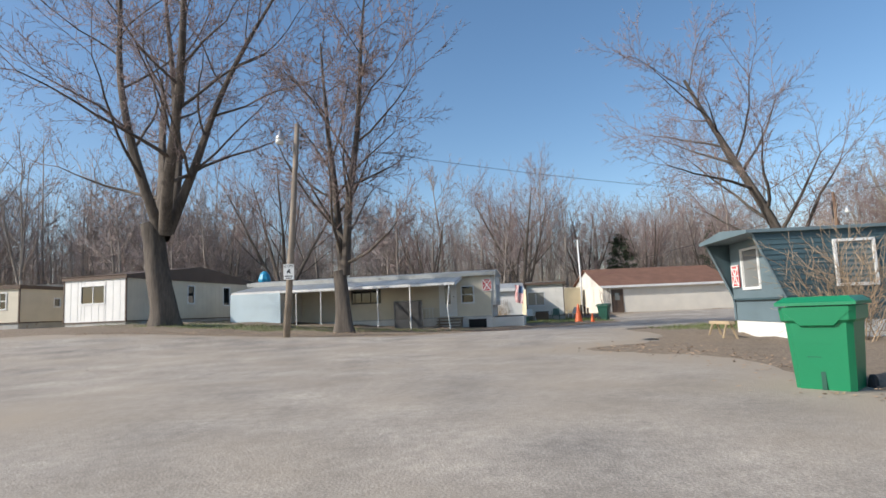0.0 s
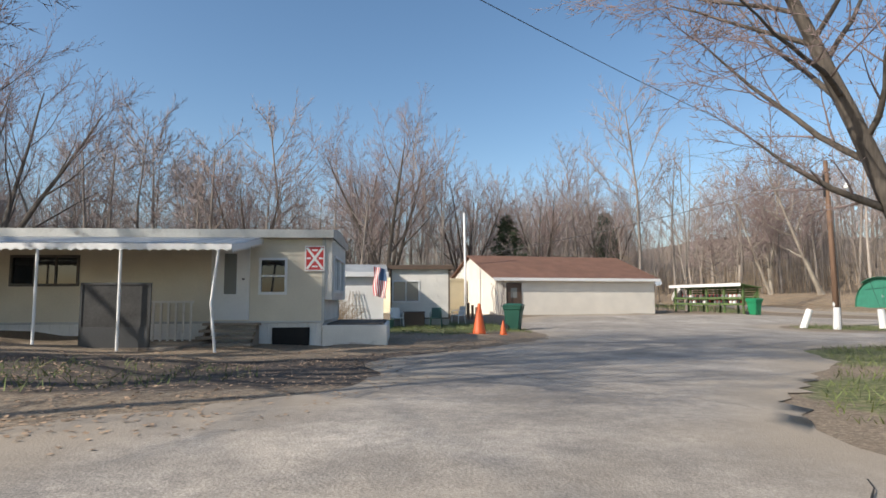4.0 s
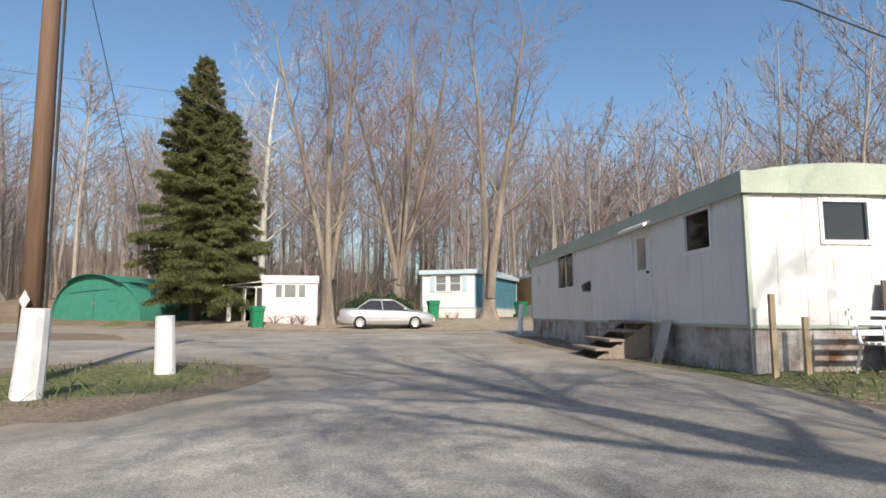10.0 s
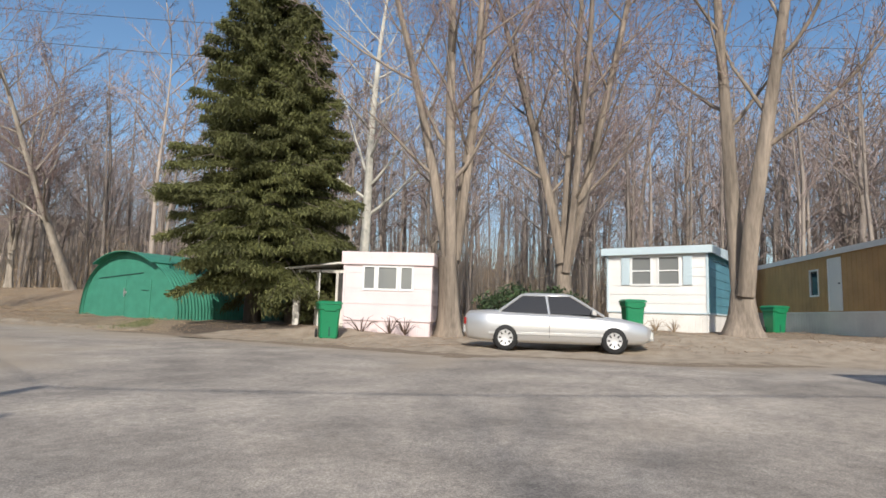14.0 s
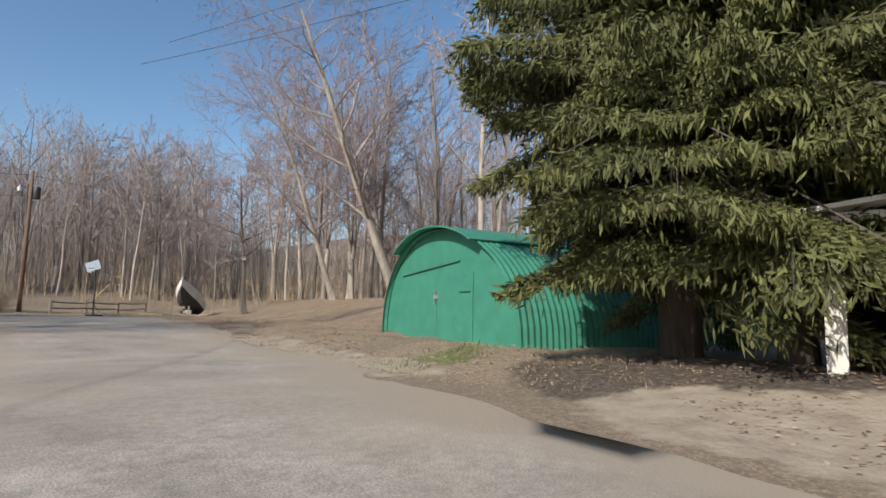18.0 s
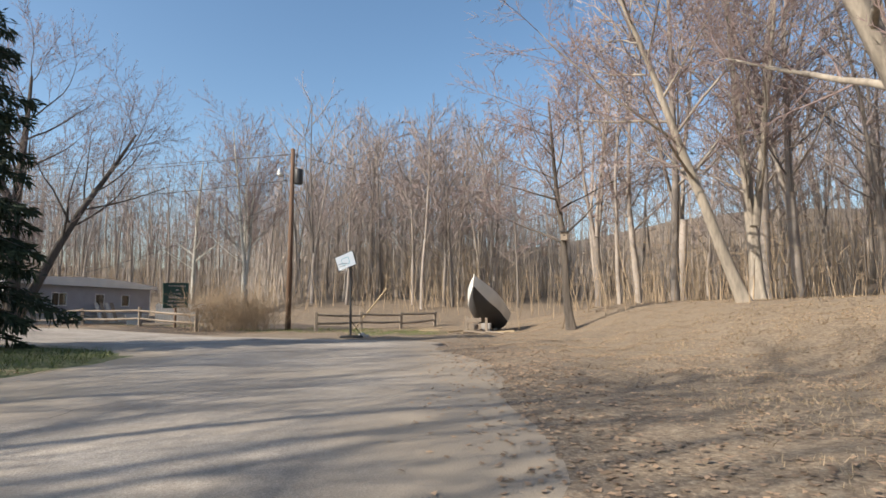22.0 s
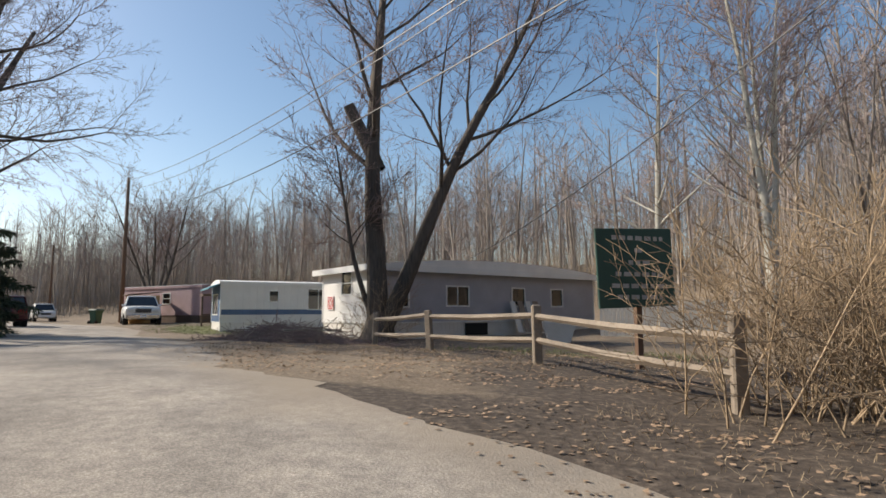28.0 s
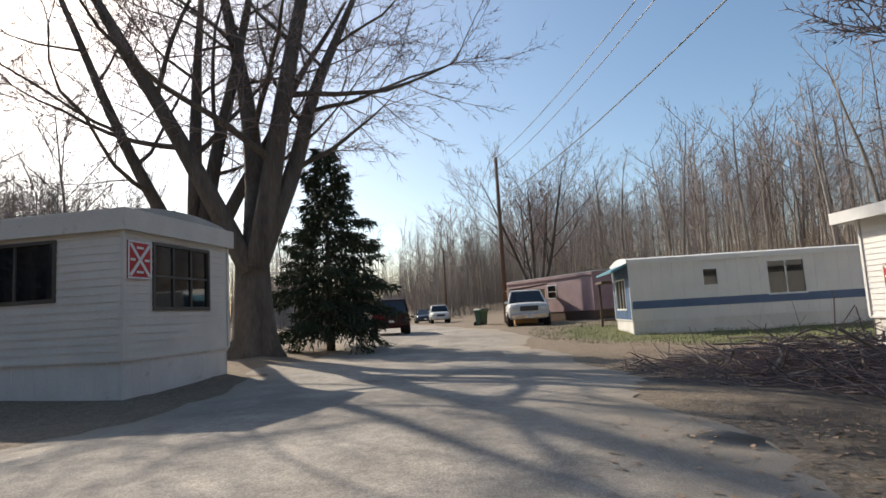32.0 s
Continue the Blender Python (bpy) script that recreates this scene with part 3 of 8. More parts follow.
# ---- trees ----
def grow(rng, height, r0, style, detail):
    """The limbs of a bare tree: chains of points with radii, by level."""
    chains = []

    def limb(p, d, length, r, level, tip=0.25, bare=False):
        n = max(2, min(7, int(length / (0.9 if level < 2 else 0.6)) + 2))
        pts, rad = [p], [r]
        wander = style["wander"] * (0.5 if level == 0 else 1.0)
        for i in range(n):
            d = d + Vector((rng.gauss(0, wander), rng.gauss(0, wander), rng.gauss(0, wander * 0.6))) + Vector((0, 0, style["rise"] * (0.5 if level == 0 else 1)))
            d.normalize()
            p = p + d * (length / n)
            pts.append(p)
            rad.append(r * (1 - (1 - tip) * (i + 1) / n))
        chains.append((level, pts, rad))
        if bare or level >= style["levels"]:
            return
        kids = style["kids"][level]
        kids = max(1, int(kids * detail + rng.random()))
        start = style["clear"] if level == 0 else 0.15
        turn = rng.random() * 6.28
        for k in range(kids):
            f = start + (1 - start) * (k + rng.random()) / kids
            i = min(int(f * n), n - 1)
            u = f * n - i
            q = pts[i].lerp(pts[i + 1], u)
            rr = rad[i] + (rad[i + 1] - rad[i]) * u
            axis = (pts[i + 1] - pts[i]).normalized()
            turn += 2.4 + rng.random() * 0.8
            side = axis.orthogonal().normalized()
            side = Matrix.Rotation(turn, 3, axis) @ side
            spread = radians(style["angle"][level] * rng.uniform(0.75, 1.25))
            nd = (axis * math.cos(spread) + side * math.sin(spread)).normalized()
            ln = length * style["ratio"][level] * rng.uniform(0.65, 1.15) * (1.15 - 0.55 * f if level == 0 else 1.0 - 0.4 * f)
            limb(q, nd, ln, min(rr * 0.72, rr * style["thin"]), level + 1)
        if level > 0:                                   # the end splits in two
            axis = (pts[-1] - pts[-2]).normalized()
            for s in (-1, 1):
                side = Matrix.Rotation(turn + s * 1.57, 3, axis) @ axis.orthogonal().normalized()
                limb(pts[-1], (axis + side * 0.45).normalized(), length * 0.45, rad[-1], level + 1)

    for base, d, part_h, rr, *plain in style["stems"](rng, height, r0):
        limb(Vector(base), Vector(d).normalized(), part_h, rr, 0, 0.76 if plain else 0.2, bool(plain))
    return chains


def one_stem(rng, h, r):
    return [((0, 0, -0.15), (rng.gauss(0, 0.03), rng.gauss(0, 0.03), 1), h * 0.85, r)]


def fork_stem(z, spread, n):
    def stems(rng, h, r):
        out = [((0, 0, -0.15), (0.0, 0, 1), z * 0.98, r * 1.15, True)]
        a0 = rng.random() * 6.28
        for k in range(n):
            a = a0 + k * 6.28 / n + rng.uniform(-0.3, 0.3)
            s = spread * rng.uniform(0.7, 1.25)
            out.append(((0.35 * r * math.cos(a), 0.35 * r * math.sin(a), z * rng.uniform(0.76, 0.9)), (s * math.cos(a), s * math.sin(a), 1), (h - z) * rng.uniform(0.75, 0.95), r * (rng.uniform(0.62, 0.76) if n < 3 else rng.uniform(0.48, 0.64))))
        return out
    return stems


SPREADING = dict(stems=fork_stem(4.6, 0.42, 5), levels=4, kids=[9, 7, 6, 5], angle=[54, 46, 42, 40], ratio=[0.5, 0.5, 0.5, 0.5], clear=0.15, wander=0.14, rise=0.05, thin=0.42)
ARCHING = dict(stems=lambda rng, h, r: [((0, 0, -0.15), (0.03, 0.02, 1), 3.4, r, True), ((0, 0, 2.6), (-0.25, 0.1, 1), h * 0.72, r * 0.62), ((0.05, 0.1, 2.9), (0.05, 0.12, 1), h * 0.76, r * 0.6), ((0, 0.1, 2.8), (-0.05, 0.4, 1), h * 0.66, r * 0.55), ((0, -0.1, 2.6), (0.05, -0.42, 1), h * 0.66, r * 0.52)],
               levels=4, kids=[8, 7, 6, 5], angle=[58, 48, 42, 40], ratio=[0.46, 0.52, 0.5, 0.5], clear=0.22, wander=0.13, rise=0.03, thin=0.4)
ROUND = dict(stems=fork_stem(2.6, 0.16, 2), levels=4, kids=[17, 8, 6, 5], angle=[58, 44, 40, 38], ratio=[0.4, 0.48, 0.5, 0.5], clear=0.04, wander=0.10, rise=0.05, thin=0.45)
SLENDER = dict(stems=one_stem, levels=3, kids=[16, 6, 10], angle=[50, 42, 40], ratio=[0.33, 0.52, 0.6], clear=0.3, wander=0.07, rise=0.05, thin=0.42)
TALL = dict(stems=fork_stem(3.6, 0.13, 3), levels=4, kids=[13, 6, 5, 3], angle=[46, 42, 40, 38], ratio=[0.36, 0.52, 0.55, 0.5], clear=0.08, wander=0.07, rise=0.07, thin=0.45)
VASE = dict(stems=fork_stem(1.6, 0.42, 5), levels=4, kids=[8, 6, 5, 4], angle=[34, 36, 34, 32], ratio=[0.45, 0.5, 0.52, 0.5], clear=0.2, wander=0.08, rise=0.06, thin=0.5)
LOPPED = dict(stems=lambda rng, h, r: [((0, 0, -0.15), (-0.02, 0, 1), 1.3, r, True), ((-0.05, 0, 0.9), (0.03, 0.03, 1), h * 0.85, r * 0.72), ((0.2, 0.15, 0.6), (0.33, 0.3, 1), h * 0.78, r * 0.6), ((-0.25, -0.1, 1.0), (-0.3, -0.22, 1), h * 0.36, r * 0.2), ((0.0, 0.0, 6.3), (-0.36, -0.3, 1), 2.7, r * 0.5, True)],
              levels=4, kids=[12, 8, 7, 5], angle=[46, 44, 40, 38], ratio=[0.45, 0.52, 0.5, 0.5], clear=0.34, wander=0.11, rise=0.05, thin=0.4)
VEE = dict(stems=fork_stem(1.5, 0.15, 2), levels=4, kids=[11, 6, 5, 4], angle=[44, 42, 40, 38], ratio=[0.3, 0.52, 0.55, 0.5], clear=0.28, wander=0.08, rise=0.06, thin=0.42)
FAN = dict(stems=fork_stem(2.9, 0.17, 4), levels=4, kids=[11, 6, 5, 4], angle=[44, 42, 40, 38], ratio=[0.32, 0.52, 0.55, 0.5], clear=0.12, wander=0.08, rise=0.06, thin=0.42)
BENT = dict(stems=lambda rng, h, r: [((0, 0, -0.15), (-0.1, 0.05, 1), h * 0.9, r)], levels=4, kids=[16, 7, 6, 5], angle=[58, 46, 42, 38], ratio=[0.42, 0.5, 0.5, 0.5], clear=0.35, wander=0.12, rise=0.02, thin=0.45)
LEANING = dict(stems=lambda rng, h, r: [((0, 0, -0.15), (-0.42, 0.1, 1), h * 0.9, r)], levels=4, kids=[17, 8, 6, 5], angle=[54, 44, 40, 38], ratio=[0.42, 0.5, 0.5, 0.5], clear=0.24, wander=0.09, rise=0.02, thin=0.45)
SHRUB = dict(stems=lambda rng, h, r: [((rng.gauss(0, 0.5), rng.gauss(0, 0.5), -0.1), (rng.gauss(0, 0.35), rng.gauss(0, 0.35), 1), h * rng.uniform(0.6, 1), r) for _ in range(22)], levels=2, kids=[8, 4], angle=[38, 36], ratio=[0.45, 0.5], clear=0.1, wander=0.12, rise=0.0, thin=0.6)


def chain_arrays(chains, lo, hi, sides):
    """Tubes for the chains of levels lo to hi, as arrays; the last ring closes to a point on the finest."""
    V, F, n0 = [], [], 0
    for level, pts, rad in chains:
        if not lo <= level <= hi:
            continue
        s = sides[min(level, len(sides) - 1)]
        P = np.array([tuple(p) for p in pts])
        R = np.array(rad)
        D = np.gradient(P, axis=0)
        D /= np.linalg.norm(D, axis=1)[:, None] + 1e-9
        ref = np.array([0.3, 0.9, 0.1]) if abs(D[0, 2]) > 0.7 else np.array([0.05, 0.1, 1.0])
        A = np.cross(D, ref)
        A /= np.linalg.norm(A, axis=1)[:, None] + 1e-9
        B = np.cross(D, A)
        ang = np.arange(s) * 2 * np.pi / s
        ring = P[:, None] + R[:, None, None] * (np.cos(ang)[None, :, None] * A[:, None] + np.sin(ang)[None, :, None] * B[:, None])
        k = len(P)
        V.append(ring.reshape(-1, 3))
        i = np.arange(s)
        j = (i + 1) % s
        for q in range(k - 1):
            F.append(np.stack([n0 + q * s + i, n0 + q * s + j, n0 + (q + 1) * s + j, n0 + (q + 1) * s + i], -1))
        n0 += k * s
    return np.concatenate(V), np.concatenate(F)


def spikes(chains, lo):
    """Tapered three-sided twigs for the chains from level lo on, as arrays."""
    sel = [(p[0], p[-1], q[0]) for lv, p, q in chains if lv >= lo]
    A = np.array([tuple(a) for a, _, _ in sel])
    B = np.array([tuple(c) for _, c, _ in sel])
    W = np.array([w for _, _, w in sel])[:, None]
    D = B - A
    D /= np.linalg.norm(D, axis=1)[:, None] + 1e-6
    E1 = np.cross(D, np.array([0.31, 0.2, 0.93]))
    E1 /= np.linalg.norm(E1, axis=1)[:, None] + 1e-6
    E2 = np.cross(D, E1)
    V = np.stack([A + E1 * W, A - E1 * W * 0.5 + E2 * W * 0.87, A - E1 * W * 0.5 - E2 * W * 0.87, B], 1).reshape(-1, 3)
    k = np.arange(len(sel)) * 4
    F = np.stack([np.stack([k, k + 1, k + 3], -1), np.stack([k + 1, k + 2, k + 3], -1), np.stack([k + 2, k, k + 3], -1)], 1).reshape(-1, 3)
    return V, F


def array_mesh(name, V, F, material, smooth=True, second=None, where=None):
    """second: another material, for the faces that where names."""
    me = bpy.data.meshes.new(name)
    me.vertices.add(len(V))
    me.vertices.foreach_set("co", np.ascontiguousarray(V, np.float32).reshape(-1))
    me.loops.add(F.size)
    me.loops.foreach_set("vertex_index", np.ascontiguousarray(F, np.int32).reshape(-1))
    me.polygons.add(len(F))
    me.polygons.foreach_set("loop_start", np.arange(0, F.size, F.shape[1], dtype=np.int32))
    if smooth:
        me.polygons.foreach_set("use_smooth", [True] * len(F))
    me.materials.append(material)
    if second:
        me.materials.append(second)
        me.polygons.foreach_set("material_index", np.ascontiguousarray(where, np.int32))
    me.update(calc_edges=True)
    return me


def trunk_mesh(pts, rad, seed):
    """A trunk or main stem: lobed in section, with a flared foot where it meets the ground."""
    rng = random.Random(seed)
    P, R = np.array([tuple(p) for p in pts]), np.array(rad)
    n, sides = len(P), 18
    u = np.linspace(0, n - 1, (n - 1) * 4 + 1)
    P = np.stack([np.interp(u, np.arange(n), P[:, k]) for k in range(3)], -1)
    R = np.interp(u, np.arange(n), R)
    smooth_p = P.copy()
    smooth_p[2:-2] = (P[:-4] + P[1:-3] + P[2:-2] + P[3:-1] + P[4:]) / 5
    V, F = chain_arrays([(0, smooth_p, R)], 0, 0, [sides])
    V = V.reshape(len(P), sides, 3)
    a = np.arange(sides) * 2 * np.pi / sides
    w1, w2, w3 = rng.uniform(0, 6), rng.uniform(0, 6), rng.uniform(0, 6)
    up = smooth_p[:, 2][:, None]
    lobes = 0.075 * np.sin(3 * a + w1 + 0.35 * up) + 0.06 * np.sin(5 * a + w2 - 0.25 * up) + 0.045 * np.sin(8 * a + w3)
    foot = np.exp(-np.clip(up, 0, None) / 0.4) if smooth_p[0, 2] < 0.2 else 0 * up
    grow_by = 1 + lobes * (1 + 1.5 * foot) + 0.42 * foot * min(1.0, float(R[0]) / 0.3)
    V = smooth_p[:, None] + (V - smooth_p[:, None]) * grow_by[:, :, None]
    return V.reshape(-1, 3), F


def bare_tree(m, height, r, style, label, seed, bark=None, detail=1.0, category="tree", name="bare_tree", twig=None, fine=1.0):
    rng = random.Random(seed)
    chains = grow(rng, height, r, style, detail)
    chains = [(lv, p, [max(x, 0.0105 * fine) for x in q]) for lv, p, q in chains]
    top = thing(name, m, label, category, "trees")
    for lv, p, q in chains:
        if lv < 2:
            word = "limb" if lv else "trunk"
            shape = trunk_mesh(p, q, seed + len(p)) if lv == 0 else chain_arrays([(lv, p, q)], lv, lv, [10, 6])
            part(word, array_mesh(word, *shape, bark or BARK), None, top)
    V, F = chain_arrays(chains, 2, 2, [3])
    V2, F2 = spikes(chains, 3)
    F = np.concatenate([F[:, [0, 1, 2]], F[:, [0, 2, 3]], F2 + len(V)])
    crown = part("crown", array_mesh("crown", np.concatenate([V, V2]), F, twig or TWIG, False), None, top, "crown of fine bare twigs")
    crown["kind"] = "stuff"
    return top


def spruce(m, height, radius, seed, label, needle=NEEDLES, base=0.12, sprays=1.0, density=1.0, wide=1.0, size=1.0, low=1.15, cut=None):
    """An evergreen: drooping boughs set with flat sprays of needles."""
    rng = random.Random(seed)
    top = thing("spruce_tree", m, label, "tree", "trees")
    g = Geo()
    g.tube([(0, 0, -0.2), (0.05, 0, height * 0.5), (0, 0, height)], [0.028 * height * 0.8, 0.012 * height, 0.02], 9)
    part("trunk", g, BARK, top, smooth=True)
    V, F, W = [], [], Geo()
    n = int(height * 19 * sprays)
    for k in range(n):
        f = (k + rng.random()) / n
        z = height * (base + (1 - base) * f ** low)
        a = k * 2.399 + rng.uniform(-0.4, 0.4)
        prof = (1 - f) ** 0.72 * (0.74 + 0.26 * min(1, f * 5))
        side = 1 + 0.16 * math.sin(a + seed) + 0.1 * math.sin(2.3 * a + 9 * f)      # a lopsided outline
        ln = radius * prof * side * rng.uniform(0.55, 1.16) + 0.25
        if cut is not None:                              # lower boughs kept short on the side of the shed
            ln *= 1 - 0.4 * max(0.0, math.cos(a - cut)) * max(0.0, min(1.0, (4.6 - z) / 1.4))
        d = Vector((math.cos(a), math.sin(a), 0))
        droop = rng.uniform(0.1, 0.62) * (1 - f) - 0.4 * f
        root, tip = Vector((0, 0, z)), Vector((0, 0, z)) + d * ln + Vector((0, 0, -droop * ln))
        W.tube([tuple(root), tuple(root.lerp(tip, 0.6) + Vector((0, 0, 0.1 * ln))), tuple(tip)], [0.03, 0.018, 0.006], 3, False)
        count = max(6, int(ln * 30 * density))
        wide_at = 0.10 + 0.16 * ln
        for q in range(count):
            u = 0.22 + 0.8 * ((q + rng.random()) / count) ** 0.8
            off = rng.gauss(0, wide_at * (1.1 - 0.75 * u))
            c = root.lerp(tip, u) + Vector((-d.y, d.x, 0)) * off + Vector((0, 0, 0.1 * ln * (1 - u) - 0.28 * abs(off) + rng.gauss(-0.03, 0.05)))
            hang = rng.random() < 0.45
            out = (d * (0.25 if hang else 0.9) + Vector((rng.gauss(0, 0.35), rng.gauss(0, 0.35), rng.gauss(-1.1 if hang else -0.25, 0.25)))).normalized()
            sd = out.cross(Vector((rng.gauss(0, 1), rng.gauss(0, 1), 0.4))).normalized() * rng.uniform(0.018, 0.04) * wide
            s = rng.uniform(0.16, 0.42) * size * (1.3 if hang else 1.0)
            i0 = len(V)
            V += [c, c + out * s * 0.4 + sd * 1.6, c + out * s, c + out * s * 0.5 - sd * 1.6]
            F.append((i0, i0 + 1, i0 + 2, i0 + 3))
    part("bough_wood", W, BARK, top)["kind"] = "stuff"
    part("foliage", array_mesh("foliage", np.array([tuple(v) for v in V]), np.array(F), needle, False), None, top, "hanging sprays of dark green needles")["kind"] = "stuff"
    return top


def woodland():
    """The woods all round: one sheet of many bare trees, and their thicket below."""
    rng = random.Random(11)
    kinds = []
    for k in range(12):
        style = (SLENDER, TALL, SLENDER)[k % 3]
        ch = grow(random.Random(200 + k), 13 + 1.2 * (k % 4), 0.14 + 0.02 * (k % 3), dict(style, levels=3), (0.68 if k % 3 == 1 else 1.05) if k < 9 else 0.55)
        ch = [(lv, p, [max(x, 0.017 if lv > 1 else 0.03) for x in q]) for lv, p, q in ch]
        ch = [(lv, p[::2] + p[-1:], q[::2] + q[-1:]) if lv == 1 and len(p) > 4 else (lv, p, q) for lv, p, q in ch]
        V, F = chain_arrays(ch, 0, 1, [5, 3])
        F = np.concatenate([F[:, [0, 1, 2]], F[:, [0, 2, 3]]])
        V2, F2 = spikes([(lv, p, [q[0] * 1.1]) for lv, p, q in ch if lv == 2], 2)
        V3, F3 = spikes([(lv, p, [q[0] * 1.2]) for lv, p, q in ch if lv == 3], 3)
        F3 = F3[::3]                                     # the finest twigs are single slivers
        kinds.append((np.concatenate([V, V2, V3]), np.concatenate([F, F2 + len(V), F3 + len(V) + len(V2)]), len(F)))
    spots = []

    def fill(x0, x1, y0, y1, area, test=None, far=False):
        want = int((x1 - x0) * (y1 - y0) / area)
        for _ in range(want):
            x, y = rng.uniform(x0, x1), rng.uniform(y0, y1)
            if road_dist(np.array(x), np.array(y)) < 3.0 or (test and not test(x, y)):
                continue
            spots.append((x, y, far))

    fill(-45, 27, 60, 77, 17, lambda x, y: y < 77 - 0.12 * (x + 45))
    fill(26, 37, 57, 66, 15, lambda x, y: y < 66 - (x - 26) * 0.6)
    fill(57, 100, 57, 112, 30, lambda x, y: x > 56 + 0.03 * (y - 57))
    fill(60, 105, -5, 57, 22, lambda x, y: not (50 < x < 70 and 20 < y < 36))
    fill(32, 62, 97, 140, 24, lambda x, y: y > 97 + max(0, (44 - x)) * 0.9)
    fill(-80, 34, 118, 160, 30, None, True)
    fill(-100, -48, 20, 118, 50, None, True)
    fill(-48, -22, 38, 60, 24)
    fill(-60, 0, 60, 84, 40, lambda x, y: y < 82 and x < -4)
    # slim, simple stems that close the distance
    slim = []
    for k in range(5):
        rs = random.Random(300 + k)
        h = rs.uniform(10.5, 14.5)
        ch = [(0, [Vector((0, 0, -0.1)), Vector((rs.gauss(0, 0.15), rs.gauss(0, 0.15), h * 0.5)), Vector((rs.gauss(0, 0.4), rs.gauss(0, 0.4), h))], [0.11, 0.075, 0.015])]
        for q in range(46):
            f = 0.18 + 0.8 * (q + rs.random()) / 46
            a = q * 2.4
            ln = (0.7 + 2.2 * (1 - f)) * rs.uniform(0.7, 1.3)
            p = Vector((0, 0, h * f))
            e = p + Vector((math.cos(a), math.sin(a), rs.uniform(0.6, 1.3))) * ln * 0.75
            ch.append((2, [p, e], [0.022]))
            for _ in range(5):
                ch.append((3, [p.lerp(e, rs.uniform(0.2, 0.95)), e + Vector((rs.gauss(0, 0.65), rs.gauss(0, 0.65), rs.uniform(-0.1, 0.9)))], [0.014]))
        V, F = chain_arrays(ch, 0, 0, [4])
        V2, F2 = spikes(ch, 2)
        F2 = F2[::3]
        slim.append((np.concatenate([V, V2]), np.concatenate([F[:, [0, 1, 2]], F[:, [0, 2, 3]], F2 + len(V)]), 2 * len(F)))
    kinds += slim
    near = list(spots)
    for x0, x1, y0, y1, area, test in ((-50, 30, 66, 80, 10, lambda x, y: y < 79 - 0.14 * (x + 45)), (66, 125, 40, 120, 30, None), (64, 125, -10, 40, 17, None), (34, 66, 106, 150, 16, lambda x, y: y > 106 + max(0, (44 - x)) * 0.7),
                                       (-90, 40, 122, 165, 14, None), (-120, -52, 30, 130, 22, None), (-52, -24, 44, 62, 9, None), (28, 37, 59, 66, 6, lambda x, y: y < 66 - (x - 26) * 0.6)):
        for _ in range(int((x1 - x0) * (y1 - y0) / area)):
            x, y = rng.uniform(x0, x1), rng.uniform(y0, y1)
            if road_dist(np.array(x), np.array(y)) > 4 and (test is None or test(x, y)):
                spots.append((x, y, None))
    VV, FF, MM, n0 = [], [], [], 0
    for x, y, far in spots:
        if far is None:
            V, F, solid = kinds[12 + rng.randrange(5)]
        else:
            V, F, solid = kinds[9 + rng.randrange(3) if far or x > 82 or y > 125 else rng.randrange(9)]
        s, a = rng.uniform(0.72, 1.2) * (1.3 if x > 56 and y < 100 else 1.0), rng.uniform(0, 6.28)
        lean = rng.gauss(0, 0.05)
        c, sn = math.cos(a), math.sin(a)
        W = np.stack([s * (c * V[:, 0] - sn * V[:, 1]) + x + lean * V[:, 2], s * (sn * V[:, 0] + c * V[:, 1]) + y, s * rng.uniform(0.9, 1.1) * V[:, 2] + G(x, y)], -1)
        VV.append(W), FF.append(F + n0), MM.append(np.arange(len(F)) >= solid)
        n0 += len(V)
    # poles and saplings that close the view between the trunks
    gen = np.random.default_rng(17)
    for x0, x1, y0, y1, n in ((-60, 32, 68, 84, 3600), (66, 112, -10, 118, 4200), (34, 70, 104, 140, 2200), (-100, 34, 124, 160, 4500), (-125, -56, 20, 100, 3000), (-140, -40, 88, 150, 6000)):
        x, y = gen.uniform(x0, x1, n), gen.uniform(y0, y1, n)
        ok = (road_dist(x, y) > 4) & ((x > -30) | (y > 60) | (x < -52)) & ~((x < 34) & (y < 86) & (y > 78 - 0.14 * (x + 45)))
        x, y = x[ok], y[ok]
        n = len(x)
        z, h, w = gz(x, y) - 0.1, gen.uniform(3, 9, n), gen.uniform(0.018, 0.05, n)
        tx, ty = gen.normal(0, 0.07, n) * h, gen.normal(0, 0.07, n) * h
        VV.append(np.stack([np.stack([x - w, y, z], -1), np.stack([x + w, y - w, z], -1), np.stack([x, y + w, z], -1), np.stack([x + tx, y + ty, z + h], -1)], 1).reshape(-1, 3))
        k = n0 + np.arange(n) * 4
        FF += [np.stack([k, k + 1, k + 3], -1), np.stack([k + 1, k + 2, k + 3], -1), np.stack([k + 2, k, k + 3], -1)]
        n0 += 4 * n
        for f in (0.3, 0.45, 0.6, 0.75, 0.9):
            b = np.stack([x + tx * f, y + ty * f, z + h * f], -1)
            VV.append(np.stack([b, b + [0.02, 0.01, 0.02], b + np.stack([gen.normal(0, 0.13, n) * h, gen.normal(0, 0.13, n) * h, gen.uniform(0.05, 0.25, n) * h], -1)], 1).reshape(-1, 3))
            k = n0 + np.arange(n) * 3
            FF.append(np.stack([k, k + 1, k + 2], -1))
            n0 += 3 * n
    FF = np.concatenate(FF)
    MM = np.concatenate(MM)
    MM = np.concatenate([MM, np.zeros(len(FF) - len(MM), bool)])
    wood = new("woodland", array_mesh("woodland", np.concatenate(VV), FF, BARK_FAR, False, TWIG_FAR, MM))
